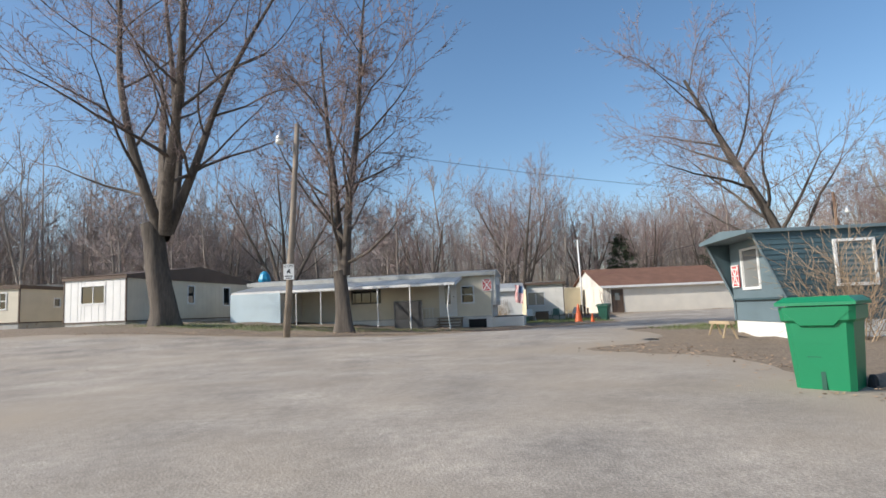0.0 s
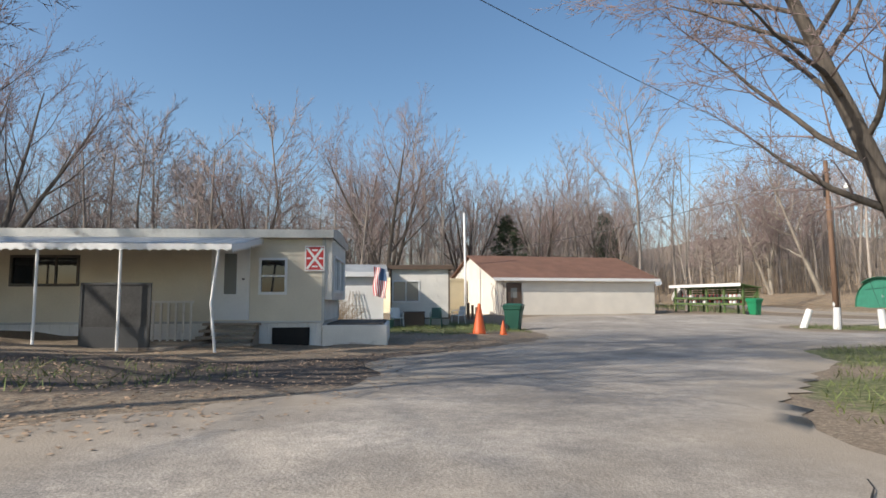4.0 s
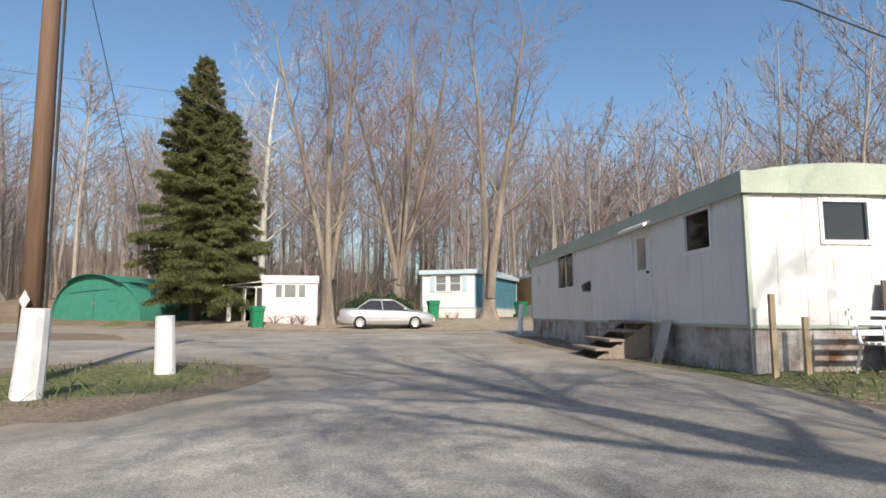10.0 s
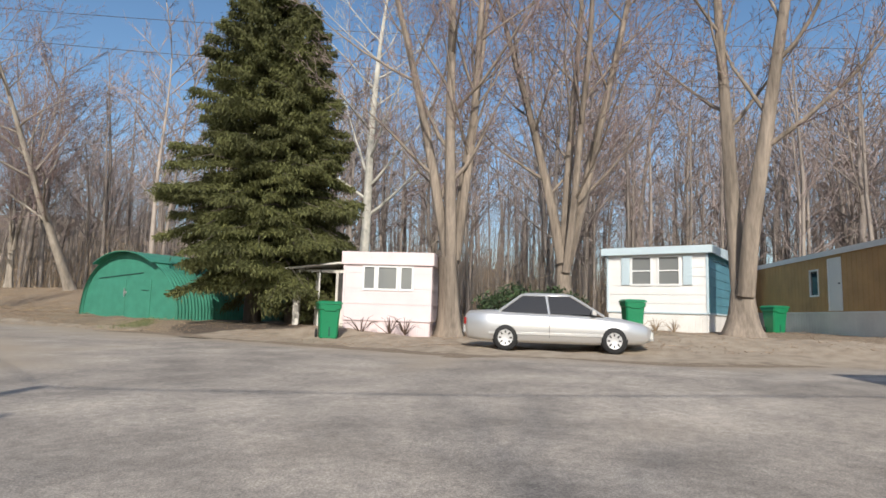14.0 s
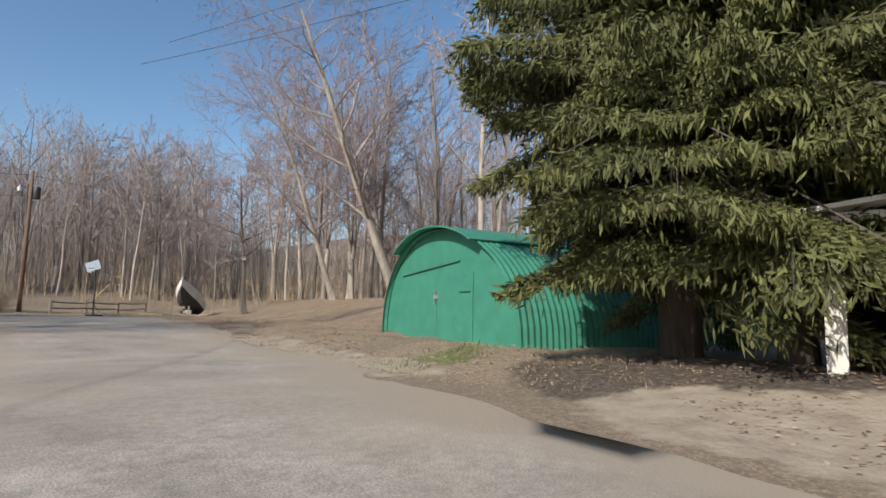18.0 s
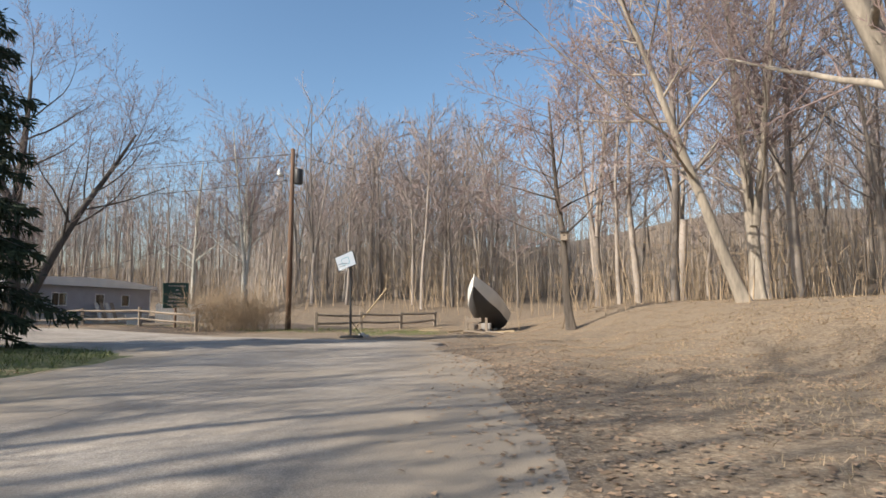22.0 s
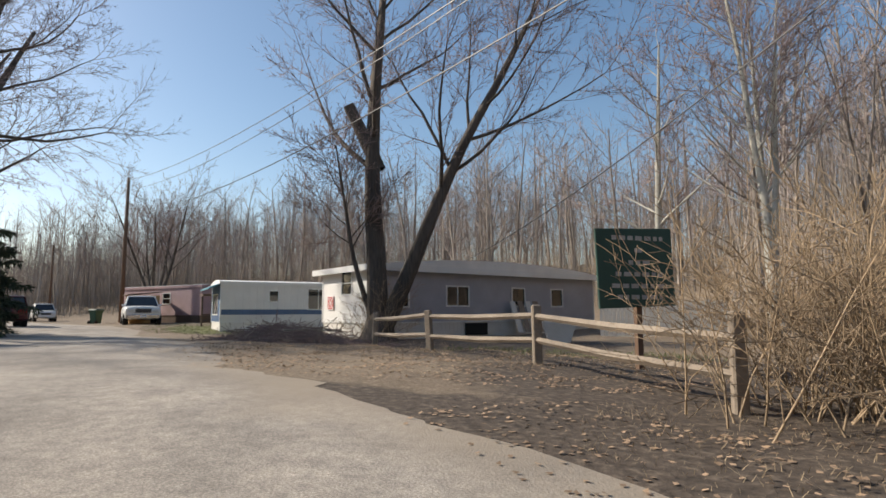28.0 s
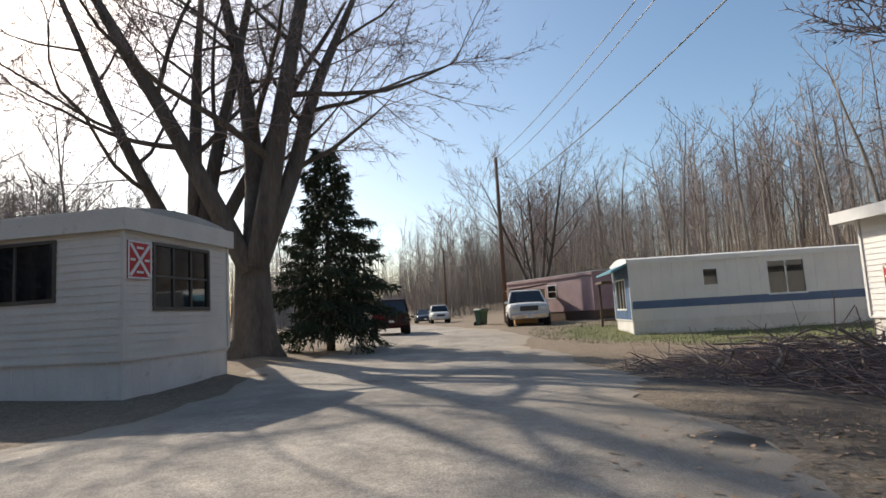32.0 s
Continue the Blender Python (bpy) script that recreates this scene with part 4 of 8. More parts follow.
    tagged(wood, "leafless grey-brown spring woodland on rising ground", "woods", kind="stuff")
    # saplings and brush between the trunks
    gen = np.random.default_rng(5)
    base = np.repeat(np.array([(x, y) for x, y, far in near]), 26, 0)
    xy = base + gen.normal(0, 2.6, base.shape)
    xy = xy[road_dist(xy[:, 0], xy[:, 1]) > 2.0]
    n = len(xy)
    x, y = xy.T
    z, h, w = gz(x, y) - 0.05, gen.uniform(0.8, 5.0, n), gen.uniform(0.012, 0.026, n)
    tx, ty = gen.normal(0, 0.16, n) * h, gen.normal(0, 0.16, n) * h
    stem = np.stack([np.stack([x - w, y, z], -1), np.stack([x + w, y - w, z], -1), np.stack([x, y + w, z], -1), np.stack([x + tx, y + ty, z + h], -1)], 1).reshape(-1, 3)
    k = np.arange(n) * 4
    faces = [np.stack([k, k + 1, k + 3], -1), np.stack([k + 1, k + 2, k + 3], -1), np.stack([k + 2, k, k + 3], -1)]
    verts = [stem]
    for f in (0.35, 0.5, 0.65, 0.8, 0.92):
        bx, by, bz = x + tx * f, y + ty * f, z + h * f
        i0 = sum(len(v) for v in verts)
        verts.append(np.stack([np.stack([bx, by, bz - 0.01], -1), np.stack([bx, by, bz + 0.012], -1), np.stack([bx + gen.normal(0, 0.16, n) * h, by + gen.normal(0, 0.16, n) * h, bz + gen.uniform(0.05, 0.25, n) * h], -1)], 1).reshape(-1, 3))
        k = i0 + np.arange(n) * 3
        faces.append(np.stack([k, k + 1, k + 2], -1))
    V, F = np.concatenate(verts), np.concatenate(faces)
    brush = new("undergrowth", array_mesh("undergrowth", np.array(V), np.array(F), TWIG_TAN, False))
    tagged(brush, "dry brown saplings and brush under the trees", "undergrowth", kind="stuff")


woodland()
bare_tree(on(-10.96, 22.64), 18.5, 0.42, SPREADING, "massive old bare maple with several rising limbs on the verge", 3, detail=1.0)
bare_tree(on(-3.18, 21.22, 40), 15.0, 0.26, ROUND, "tall bare tree with forked trunk and rounded crown", 8)
bare_tree(on(17.22, 25.31), 14.0, 0.30, LEANING, "leaning bare tree whose limbs overhang the drive", 15)
bare_tree(on(7.68, 62.73), 15.0, 0.34, VASE, "spreading bare tree with reddish twigs behind the trailers", 21)
bare_tree(on(21.44, 63.43), 11.5, 0.22, VASE, "small spreading bare tree behind the block building", 22, detail=0.85)
bare_tree(on(15, 66), 12.5, 0.24, VASE, "spreading bare tree with reddish twigs behind the trailers", 23, detail=0.8)
bare_tree(on(28.23, 64.27), 11.5, 0.22, VASE, "small spreading bare tree behind the block building", 24, detail=0.8)
bare_tree(on(-2.77, 60.23), 12.0, 0.24, VASE, "spreading bare tree with reddish twigs behind the trailers", 26, detail=0.8)
bare_tree(on(-13.81, 47.23), 14.0, 0.3, VASE, "spreading bare tree with reddish twigs behind the trailers", 25)
bare_tree(on(49.5, 41.3), 21.0, 0.33, FAN, "thick grey bare tree with rising limbs beside the pink trailer", 31, BARK_MID)
bare_tree(on(53.11, 38.2), 21.0, 0.30, FAN, "bare tree with forked trunk behind the silver car", 32, BARK_MID)
bare_tree(on(51.04, 32.5), 19.0, 0.34, VEE, "bare forked tree beside the pale blue trailer", 33, BARK_MID)
bare_tree(on(57.39, 49.4), 21.0, 0.30, SLENDER, "white-barked sycamore rising behind the trailers", 34, BARK_WHITE, twig=BARK_WHITE)
bare_tree(on(52.0, 80.8), 10.0, 0.16, BENT, "small dark bare tree by the boat", 41, BARK)
bare_tree(on(55.7, 68.4), 17.0, 0.27, LEANING, "leaning bare tree on the leafy bank", 42, BARK_PALE)
bare_tree(on(55.9, 76.1), 15.0, 0.18, LEANING, "leaning bare tree on the leafy bank", 43, BARK_PALE)
bare_tree(on(58.49, 79.05, 30), 16.5, 0.22, TALL, "bare forked tree on the leafy bank", 44, BARK_PALE)
bare_tree(on(23.6, 97.2), 17.5, 0.52, LOPPED, "old bare tree with lopped limbs before the white trailer", 51)
bare_tree(on(31, 107.21), 15.0, 0.2, SLENDER, "pale-barked bare tree behind the fence", 52, BARK_WHITE)
bare_tree(on(35.52, 104), 15.5, 0.22, TALL, "pale-barked bare tree behind the fence", 53, BARK_WHITE)
bare_tree(on(8.2, 87.6), 19.0, 0.62, ARCHING, "massive bare tree with many rising limbs beside the trailer", 61)
bare_tree(on(7.0, 85.9), 17.5, 0.44, ARCHING, "massive bare tree with many rising limbs beside the trailer", 67)
bare_tree(on(-11.33, 108.19), 12.0, 0.26, VASE, "bare tree behind the parked cars", 62)
spruce(on(48.8, 48.9), 15.4, 3.6, 5, "tall dense green spruce with drooping boughs beside the green shed", density=15.0, base=0.12, wide=0.4, size=0.5, low=1.2, sprays=1.25, cut=radians(105))
spruce(on(48.85, 47.2), 12.0, 2.8, 12, "smaller green spruce with drooping boughs over bare earth", base=0.17, density=13.0, wide=0.4, size=0.5)
spruce(on(33.7, 74.82), 10.5, 2.9, 6, "dark spruce at the edge of the grass", NEEDLES_DARK, wide=0.6, density=3.2, size=0.8)
spruce(on(4.94, 90.36), 7.6, 2.4, 7, "dark spruce in shade behind the big tree", NEEDLES_DARK, wide=0.6, density=3.2, size=0.8)
spruce(on(18.94, 65.45), 8.5, 2.6, 9, "dark pine behind the block building", NEEDLES_DARK, wide=0.6, density=3.2, size=0.8)


# ---- mobile homes ----
def wall_geo(L, z0, z1, holes, pitch=0.13, style="lap", depth=0.014, rows=None):
    """A wall in the plane y = 0 facing -y, with openings; lap boards, upright ribs or plain sheet.
    rows: a dict that takes each lap board's own geometry."""
    g = Geo()
    zs = {z0, z1}
    xs = {0.0, L}
    for a, b, c, d in holes:
        zs |= {c, d}
        xs |= {a, b}
    if style == "lap":
        zs |= {z0 + pitch * k for k in range(int((z1 - z0) / pitch) + 1)}
    if style == "rib":
        xs |= {pitch * k for k in range(int(L / pitch) + 1)}
    zs, xs = sorted(zs), sorted(xs)

    def inside(x, z):
        return any(a < x < b and c < z < d for a, b, c, d in holes)

    if style == "rib":
        for i in range(len(xs) - 1):
            if xs[i + 1] - xs[i] < 1e-4:
                continue
            for (za, zb) in zip(zs[:-1], zs[1:]):
                if not inside((xs[i] + xs[i + 1]) / 2, (za + zb) / 2):
                    w = xs[i + 1] - xs[i]
                    e = min(0.018, w * 0.3)
                    g.add([(xs[i], 0, za), (xs[i] + e, -depth, za), (xs[i + 1] - e, -depth, za), (xs[i + 1], 0, za), (xs[i], 0, zb), (xs[i] + e, -depth, zb), (xs[i + 1] - e, -depth, zb), (xs[i + 1], 0, zb)],
                          [(0, 1, 5, 4), (1, 2, 6, 5), (2, 3, 7, 6)])
        return g.weld()
    segs = xs if holes else [0.0, L]
    for za, zb in zip(zs[:-1], zs[1:]):
        if zb - za < 1e-4:
            continue
        ya = yb = 0.0
        if style == "lap":
            u0 = ((za - z0 + 1e-6) % pitch) / pitch
            ya, yb = -depth * (1 - u0), -depth * max(0.0, 1 - u0 - (zb - za) / pitch)
        run = None
        if style != "lap":
            for xa, xb in zip(segs[:-1], segs[1:]):
                if xb - xa > 1e-4 and not inside((xa + xb) / 2, (za + zb) / 2):
                    g.add([(xa, 0, za), (xb, 0, za), (xb, 0, zb), (xa, 0, zb)], [(0, 1, 2, 3)])
            continue
        for i in range(len(segs) - 1):
            solid = not inside((segs[i] + segs[i + 1]) / 2, (za + zb) / 2)
            if solid and run is None:
                run = segs[i]
            if run is not None and (not solid or i == len(segs) - 2):
                end = segs[i + 1] if solid else segs[i]
                own = g if rows is None else rows.setdefault((int((za - z0 + 1e-5) / pitch), round(run, 3)), Geo())
                own.add([(run, ya, za), (end, ya, za), (end, yb, zb), (run, yb, zb), (run, 0.01, za), (end, 0.01, za)], [(0, 1, 2, 3), (4, 5, 1, 0)])
                run = None
    return g.weld()


def wall_part(parent, m, L, z0, z1, holes, pitch, style, material, depth=0.014, piece="board", name="wall"):
    """A wall; lap siding is a sheet with every board laid on it by itself."""
    if style != "lap":
        return part(name, wall_geo(L, z0, z1, holes, pitch, style, depth), material, parent, m=m)
    wall = part(name, wall_geo(L, z0, z1, holes, pitch, "plain"), material, parent, m=m @ pose(0, 0.012, 0))
    rows = {}
    wall_geo(L, z0, z1, holes, pitch, "lap", depth, rows)
    for k in sorted(rows):
        part(piece, rows[k], material, wall, m=pose(0, -0.012, 0))
    return wall


def window(parent, m, a, b, c, d, frame_mat=FRAME_WHITE, bars=0, curtain=DIM_INTERIOR, sash=False, depth=0.05):
    """A window in an opening of a wall that faces -y in the pose m."""
    t = 0.055
    w = part("window", Geo().ring((a - t, b + t, c - t * 1.2, d + t), (a, b, c, d), -0.035, depth), frame_mat, parent, m=m)
    for k in range(1, bars + 1):
        x = a + (b - a) * k / (bars + 1)
        part("mullion", Geo().box(x - 0.022, x + 0.022, -0.012, depth - 0.012, c, d), frame_mat, w)
    if sash:
        z = (c + d) / 2
        part("sash_rail", Geo().box(a, b, -0.014, depth - 0.014, z - 0.02, z + 0.02), frame_mat, w)
    part("pane", Geo().box(a, b, 0.012, 0.018, c, d), GLASS if curtain is CURTAIN else GLASS_DARK, w)
    return w


def door(parent, m, a, b, z0, z1, material=WHITE, light=None, frame_mat=FRAME_WHITE):
    for word, x0, x1, c, d in (("jamb", a - 0.06, a, z0, z1 + 0.06), ("jamb", b, b + 0.06, z0, z1 + 0.06), ("lintel", a, b, z1, z1 + 0.06)):
        part(word, Geo().box(x0, x1, -0.04, 0.05, c, d), frame_mat, parent, m=m)
    dr = part("door", Geo().bevel_box(a, b, -0.015, 0.04, z0, z1, 0.008), material, parent, m=m)
    if light:
        la, lb, lc, ld = light
        part("pane", Geo().box(la, lb, -0.022, -0.013, lc, ld), GLASS, dr)
    part("door_handle", Geo().tube([(b - 0.08, -0.07, z0 + 0.95), (b - 0.08, -0.015, z0 + 0.95)], 0.025, 8), STEEL_DARK, dr)
    return dr


def trailer(name, m, L, W, H, skirt, label, walls, openings, pitch=0.13, style="lap", roof="flat", skirt_mat=SKIRT, roof_mat=ROOF_METAL, trim_mat=FRAME_WHITE,
            frame_mat=FRAME_WHITE, over=0.06, curve=0.18, gap_skirt=False, fascia=0.14):
    """A mobile home. Local x runs along it, y across; the wall y = 0 is side 0, x = L is 1, y = W is 2, x = 0 is 3.
    walls: a material a side. openings: (side, 'window' or 'door', from, to, bottom, top, extras)."""
    top = thing(name, m, label, "mobile home", "mobile homes")
    frames = [pose(0, 0, 0), pose(L, 0, 0, 0, 0, 90), pose(L, W, 0, 0, 0, 180), pose(0, W, 0, 0, 0, 270)]
    for s in range(4):
        ln = L if s % 2 == 0 else W
        holes = [(o[2], o[3], o[4], o[5]) for o in openings if o[0] == s]
        wall_part(top, frames[s], ln, skirt, H, holes, pitch, style, walls[s])
        part("skirting", wall_geo(ln, -0.35, skirt - 0.004, [], 0.22, "rib", 0.008), skirt_mat, top, m=frames[s] @ pose(0, 0.03, 0))
        part("corner_trim", Geo().box(-0.035, 0.03, -0.035, 0.03, skirt, H), trim_mat, top, m=frames[s])
        for o in openings:
            if o[0] == s:
                kw = o[6] if len(o) > 6 else {}
                if o[1] == "window":
                    window(top, frames[s], o[2], o[3], o[4], o[5], **{"frame_mat": frame_mat, **kw})
                else:
                    door(top, frames[s], o[2], o[3], o[4], o[5], **kw)
    # an added dark box fills the home, its colour standing for unlit rooms
    part("dark_interior_fill", Geo().box(0.09, L - 0.09, 0.09, W - 0.09, skirt + 0.02, H - 0.04), DIM_INTERIOR, top)
    part("belt_rail", Geo().box(-0.02, L + 0.02, -0.024, W + 0.024, skirt - 0.03, skirt + 0.02), trim_mat, top)
    # roof: a shallow crown across the width
    n = 8
    rings = []
    for x in (-over, L + over):
        if roof == "gable":
            prof = [(-0.12, 0.0), (W / 2, curve), (W + 0.12, 0.0)]
        else:
            prof = [(-over + (W + 2 * over) * k / n, curve * math.sin(math.pi * k / n) ** 0.8 if 0 < k < n else 0.0) for k in range(n + 1)]
        rings.append([(x, y, H + 0.02 + z) for y, z in prof] + [(x, W + over, H - 0.03), (x, -over, H - 0.03)])
    part("roof", Geo().loft(rings, True, True), roof_mat, top)
    for x0, x1, y0, y1 in ((-over - 0.03, L + over + 0.03, -over - 0.03, -over), (-over - 0.03, L + over + 0.03, W + over, W + over + 0.03), (-over - 0.03, -over, -over, W + over), (L + over, L + over + 0.03, -over, W + over)):
        part("fascia", Geo().box(x0, x1, y0, y1, H - fascia, H + 0.05), trim_mat, top)
    return top


def heading(a, b):
    return math.degrees(math.atan2(b[1] - a[1], b[0] - a[0]))


def along(a, b, dz=0.0, z=None):
    """The pose at a, with local x towards b."""
    return pose(a[0], a[1], (G(*a) if z is None else z) + dz, 0, 0, heading(a, b))


# the long white home with the porch: side 0 faces the drive
LONG = trailer("mobile_home", along((-10.5, 31.35), (2.4, 29.75), z=0.1) @ Matrix.Diagonal((1.09, 1.06, 1.08, 1)), 12.25, 3.3, 2.55, 0.45, "white lap-sided mobile home with a porch awning and a red placard",
               [CREAM, WHITE_OLD, WHITE, WHITE], [
                   (0, "window", 10.82, 11.36, 1.15, 1.9, {"sash": True}), (0, "door", 9.75, 10.5, 0.5, 2.35, {"material": WHITE, "light": (9.98, 10.26, 1.1, 2.05)}),
                   (0, "window", 5.3, 6.7, 1.35, 1.95, {"bars": 2, "frame_mat": FRAME_DARK}), (0, "window", 1.3, 2.0, 1.1, 1.9)], skirt_mat=SKIRT_WHITE, roof_mat=ROOF_METAL, trim_mat=ROOF_METAL, over=0.22)
# its end bay: a shallow box with two windows over the lower wall
bay = pose(12.25, 0, 0, 0, 0, 90) @ pose(0, -0.2, 0)
part("bay_front", wall_geo(3.3, 1.0, 2.42, [(0.4, 1.5, 1.2, 1.98), (1.75, 2.75, 1.2, 1.98)], 0.5, "plain"), WHITE_OLD, LONG, m=bay)
part("bay_soffit", Geo().box(0, 3.3, 0.002, 0.18, 0.96, 1.0), WHITE_OLD, LONG, m=bay)
for bx0 in (0.0, 3.27):
    part("bay_side", Geo().box(bx0, bx0 + 0.03, 0.002, 0.18, 1.0, 2.42), WHITE_OLD, LONG, m=bay)
window(LONG, bay, 0.4, 1.5, 1.2, 1.98, bars=1, curtain=CURTAIN)
window(LONG, bay, 1.75, 2.75, 1.2, 1.98, curtain=CURTAIN)
# the flag home and its lean-to
FLAG = trailer("mobile_home", along((5.6, 40.07), (8.25, 39.69), z=-0.02), 2.55, 8.0, 2.62, 0.35, "white mobile home with a wide front window, beside a lean-to",
               [WHITE_OLD, WHITE_OLD, WHITE, WHITE], [(0, "window", 0.1, 1.2, 1.1, 1.95, {"bars": 1, "curtain": CURTAIN}), (1, "window", 0.3, 1.1, 1.0, 1.9, {"frame_mat": FRAME_DARK})], over=0.15, trim_mat=BROWN)
LEANTO = trailer("mobile_home_addition", along((-1.46, 38.33), (5.23, 38.04), z=0.0), 6.5, 4.0, 2.2, 0.15, "white lap-sided lean-to with a low pitched metal roof",
                 [WHITE, WHITE_OLD, WHITE, WHITE], [(0, "window", 1.2, 2.2, 1.1, 1.8), (1, "door", 1.0, 1.75, 0.2, 2.05), (1, "window", 0.25, 0.75, 0.95, 1.8), (1, "window", 1.95, 2.3, 0.95, 1.8)], over=0.2, curve=0.45)
YELLOW_HOME = trailer("mobile_home", along((7.62, 51.66), (12.01, 53.5), z=-0.02), 4.8, 9.0, 2.55, 0.3, "pale yellow lap-sided mobile home behind the white post",
                      [YELLOW, YELLOW, YELLOW, YELLOW], [(0, "window", 0.9, 1.2, 1.75, 2.1)], trim_mat=YELLOW)
# the white home by the island: side 3 is its sunlit end, side 2 the shaded long wall
WH = trailer("mobile_home", along((27.72, 24.16), (40.5, 27.04), z=-0.08), 13.1, 3.2, 2.72, 0.62, "long white mobile home with sage roof edge and stained skirting",
             [WHITE, WHITE, WHITE, WHITE], [
                 (2, "window", 11.42, 12.2, 1.82, 2.42, {"frame_mat": WHITE_PAINT}), (2, "door", 9.22, 10.02, 0.64, 2.46, {"material": WHITE, "light": (9.44, 9.82, 1.66, 2.28)}),
                 (2, "window", 3.55, 5.1, 1.55, 2.5, {"bars": 1}), (3, "window", 1.12, 1.78, 1.82, 2.36)], style="rib", pitch=0.41, roof_mat=ROOF_SAGE, trim_mat=ROOF_SAGE, fascia=0.26, skirt_mat=SKIRT_RUST)
PINK = trailer("mobile_home", along((47.6, 44.3), (48.4, 41.58), z=0.16), 2.82, 9.0, 2.54, 0.42, "pale pink and white old mobile home with a tall parapet front",
               [PINKISH, PINKISH, WHITE_OLD, WHITE_OLD], [(0, "window", 1.12, 1.7, 1.42, 2.1, {"bars": 0, "curtain": CURTAIN}), (0, "window", 0.66, 0.98, 1.42, 2.1, {"curtain": CURTAIN}), (0, "window", 1.86, 2.2, 1.42, 2.1, {"curtain": CURTAIN})],
               style="lap", pitch=0.5, skirt_mat=PINKISH, curve=0.1, fascia=0.36, trim_mat=PINKISH)
BLUE = trailer("mobile_home", along((52.75, 36.6), (51.9, 33.0), z=0.48), 3.28, 9.5, 2.78, 0.62, "white mobile home with pale teal roof edge",
               [WHITE, TEAL_TRIM, WHITE, WHITE_OLD], [(0, "window", 0.86, 1.48, 1.58, 2.48, {"sash": True, "curtain": CURTAIN}), (0, "window", 1.76, 2.4, 1.58, 2.48, {"sash": True, "curtain": CURTAIN})],
               skirt_mat=SKIRT_WHITE, trim_mat=PALE_BLUE, roof_mat=PALE_BLUE, pitch=0.3, over=0.16, fascia=0.2)
TAN = trailer("mobile_home", along((65.12, 31.49), (51.52, 28.23), z=0.45), 13.4, 3.6, 3.0, 0.85, "tan wood-panelled and white mobile home with white skirting",
              [TAN_WOOD, TAN_WOOD, WHITE, WHITE], [(0, "window", 8.2, 8.8, 1.5, 2.4), (0, "door", 9.6, 10.4, 0.9, 2.7), (1, "window", 1.3, 2.2, 1.5, 2.3)], style="rib", pitch=0.3, skirt_mat=SKIRT_WHITE, roof_mat=WHITE_PAINT)
# side 1 is white like the rest; a darker blue-grey paints its shade
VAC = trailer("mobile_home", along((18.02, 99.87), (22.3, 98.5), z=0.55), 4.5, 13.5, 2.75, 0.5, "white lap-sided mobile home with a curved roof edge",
              [WHITE, SHADED_WHITE, WHITE, WHITE], [(0, "window", 1.82, 2.66, 1.68, 2.6, {"sash": True}), (1, "window", 1.2, 1.6, 1.15, 2.1), (1, "window", 3.6, 4.8, 1.2, 2.0, {"bars": 1}), (1, "window", 7.5, 8.3, 1.2, 2.0), (1, "window", 10.2, 11.0, 1.2, 2.0)],
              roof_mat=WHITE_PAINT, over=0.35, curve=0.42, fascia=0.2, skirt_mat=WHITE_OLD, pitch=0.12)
STRIPE = trailer("mobile_home", along((8.1, 101.4), (14.1, 114.0), z=0.35), 13.2, 3.2, 2.88, 0.6, "long white mobile home with a dark blue band along its side",
                 [WHITE, WHITE, WHITE, BLUE_TRIM], [(0, "window", 2.75, 3.25, 1.8, 2.4), (0, "window", 5.1, 6.4, 1.35, 2.55, {"bars": 1}), (3, "window", 0.5, 2.3, 1.05, 2.2, {"bars": 2})], style="rib", pitch=0.4, skirt_mat=SKIRT_WHITE, roof_mat=WHITE_PAINT)
XL = trailer("mobile_home", along((10.22, 74.9), (16.4, 85.4), z=0.82), 12.18, 2.95, 2.72, 0.38, "weathered cream mobile home with a wide bay of dark windows",
             [WHITE_OLD, WHITE_OLD, WHITE_OLD, WHITE_OLD], [(1, "window", 0.72, 2.25, 1.2, 2.25, {"bars": 2, "sash": True, "frame_mat": FRAME_DARK}), (0, "window", 9.4, 10.9, 1.4, 2.3, {"bars": 1, "frame_mat": FRAME_DARK})], over=0.08, trim_mat=WHITE_OLD, fascia=0.3, skirt_mat=SKIRT_WHITE)
LTA = trailer("mobile_home", along((-17.89, 26.37), (-14.88, 25.8), z=0.95), 3.5, 11.0, 2.3, 0.15, "cream mobile home with a low gabled brown roof on bare verge",
              [WHITE, CREAM, CREAM, CREAM], [(0, "window", 1.0, 2.3, 1.05, 1.85, {"bars": 1}), (1, "window", 4.4, 4.9, 1.0, 1.9), (1, "window", 7.6, 8.2, 0.9, 1.9)], roof="gable", curve=0.7, roof_mat=BROWN, trim_mat=BROWN, style="rib", pitch=0.4)
LTB = trailer("mobile_home", along((-24.5, 26.97), (-20.57, 26.84), z=0.95), 4.0, 10.0, 2.1, 0.3, "pale mobile home with a flat brown-edged roof", [CREAM, CREAM, CREAM, CREAM],
              [(0, "window", 2.3, 3.3, 1.0, 1.75, {"bars": 2, "sash": True}), (1, "window", 2.3, 2.7, 1.1, 1.5)], trim_mat=BROWN)
PURPLE_HOME = trailer("mobile_home", along((-13.14, 106.35), (-3.58, 107.24), z=0.75), 10.2, 3.3, 2.85, 0.6, "dusty pink mobile home with a darker base", [PURPLE] * 4,
                      [(0, "window", 5.6, 6.5, 1.5, 2.3, {"sash": True})], skirt_mat=BROWN, trim_mat=PURPLE)


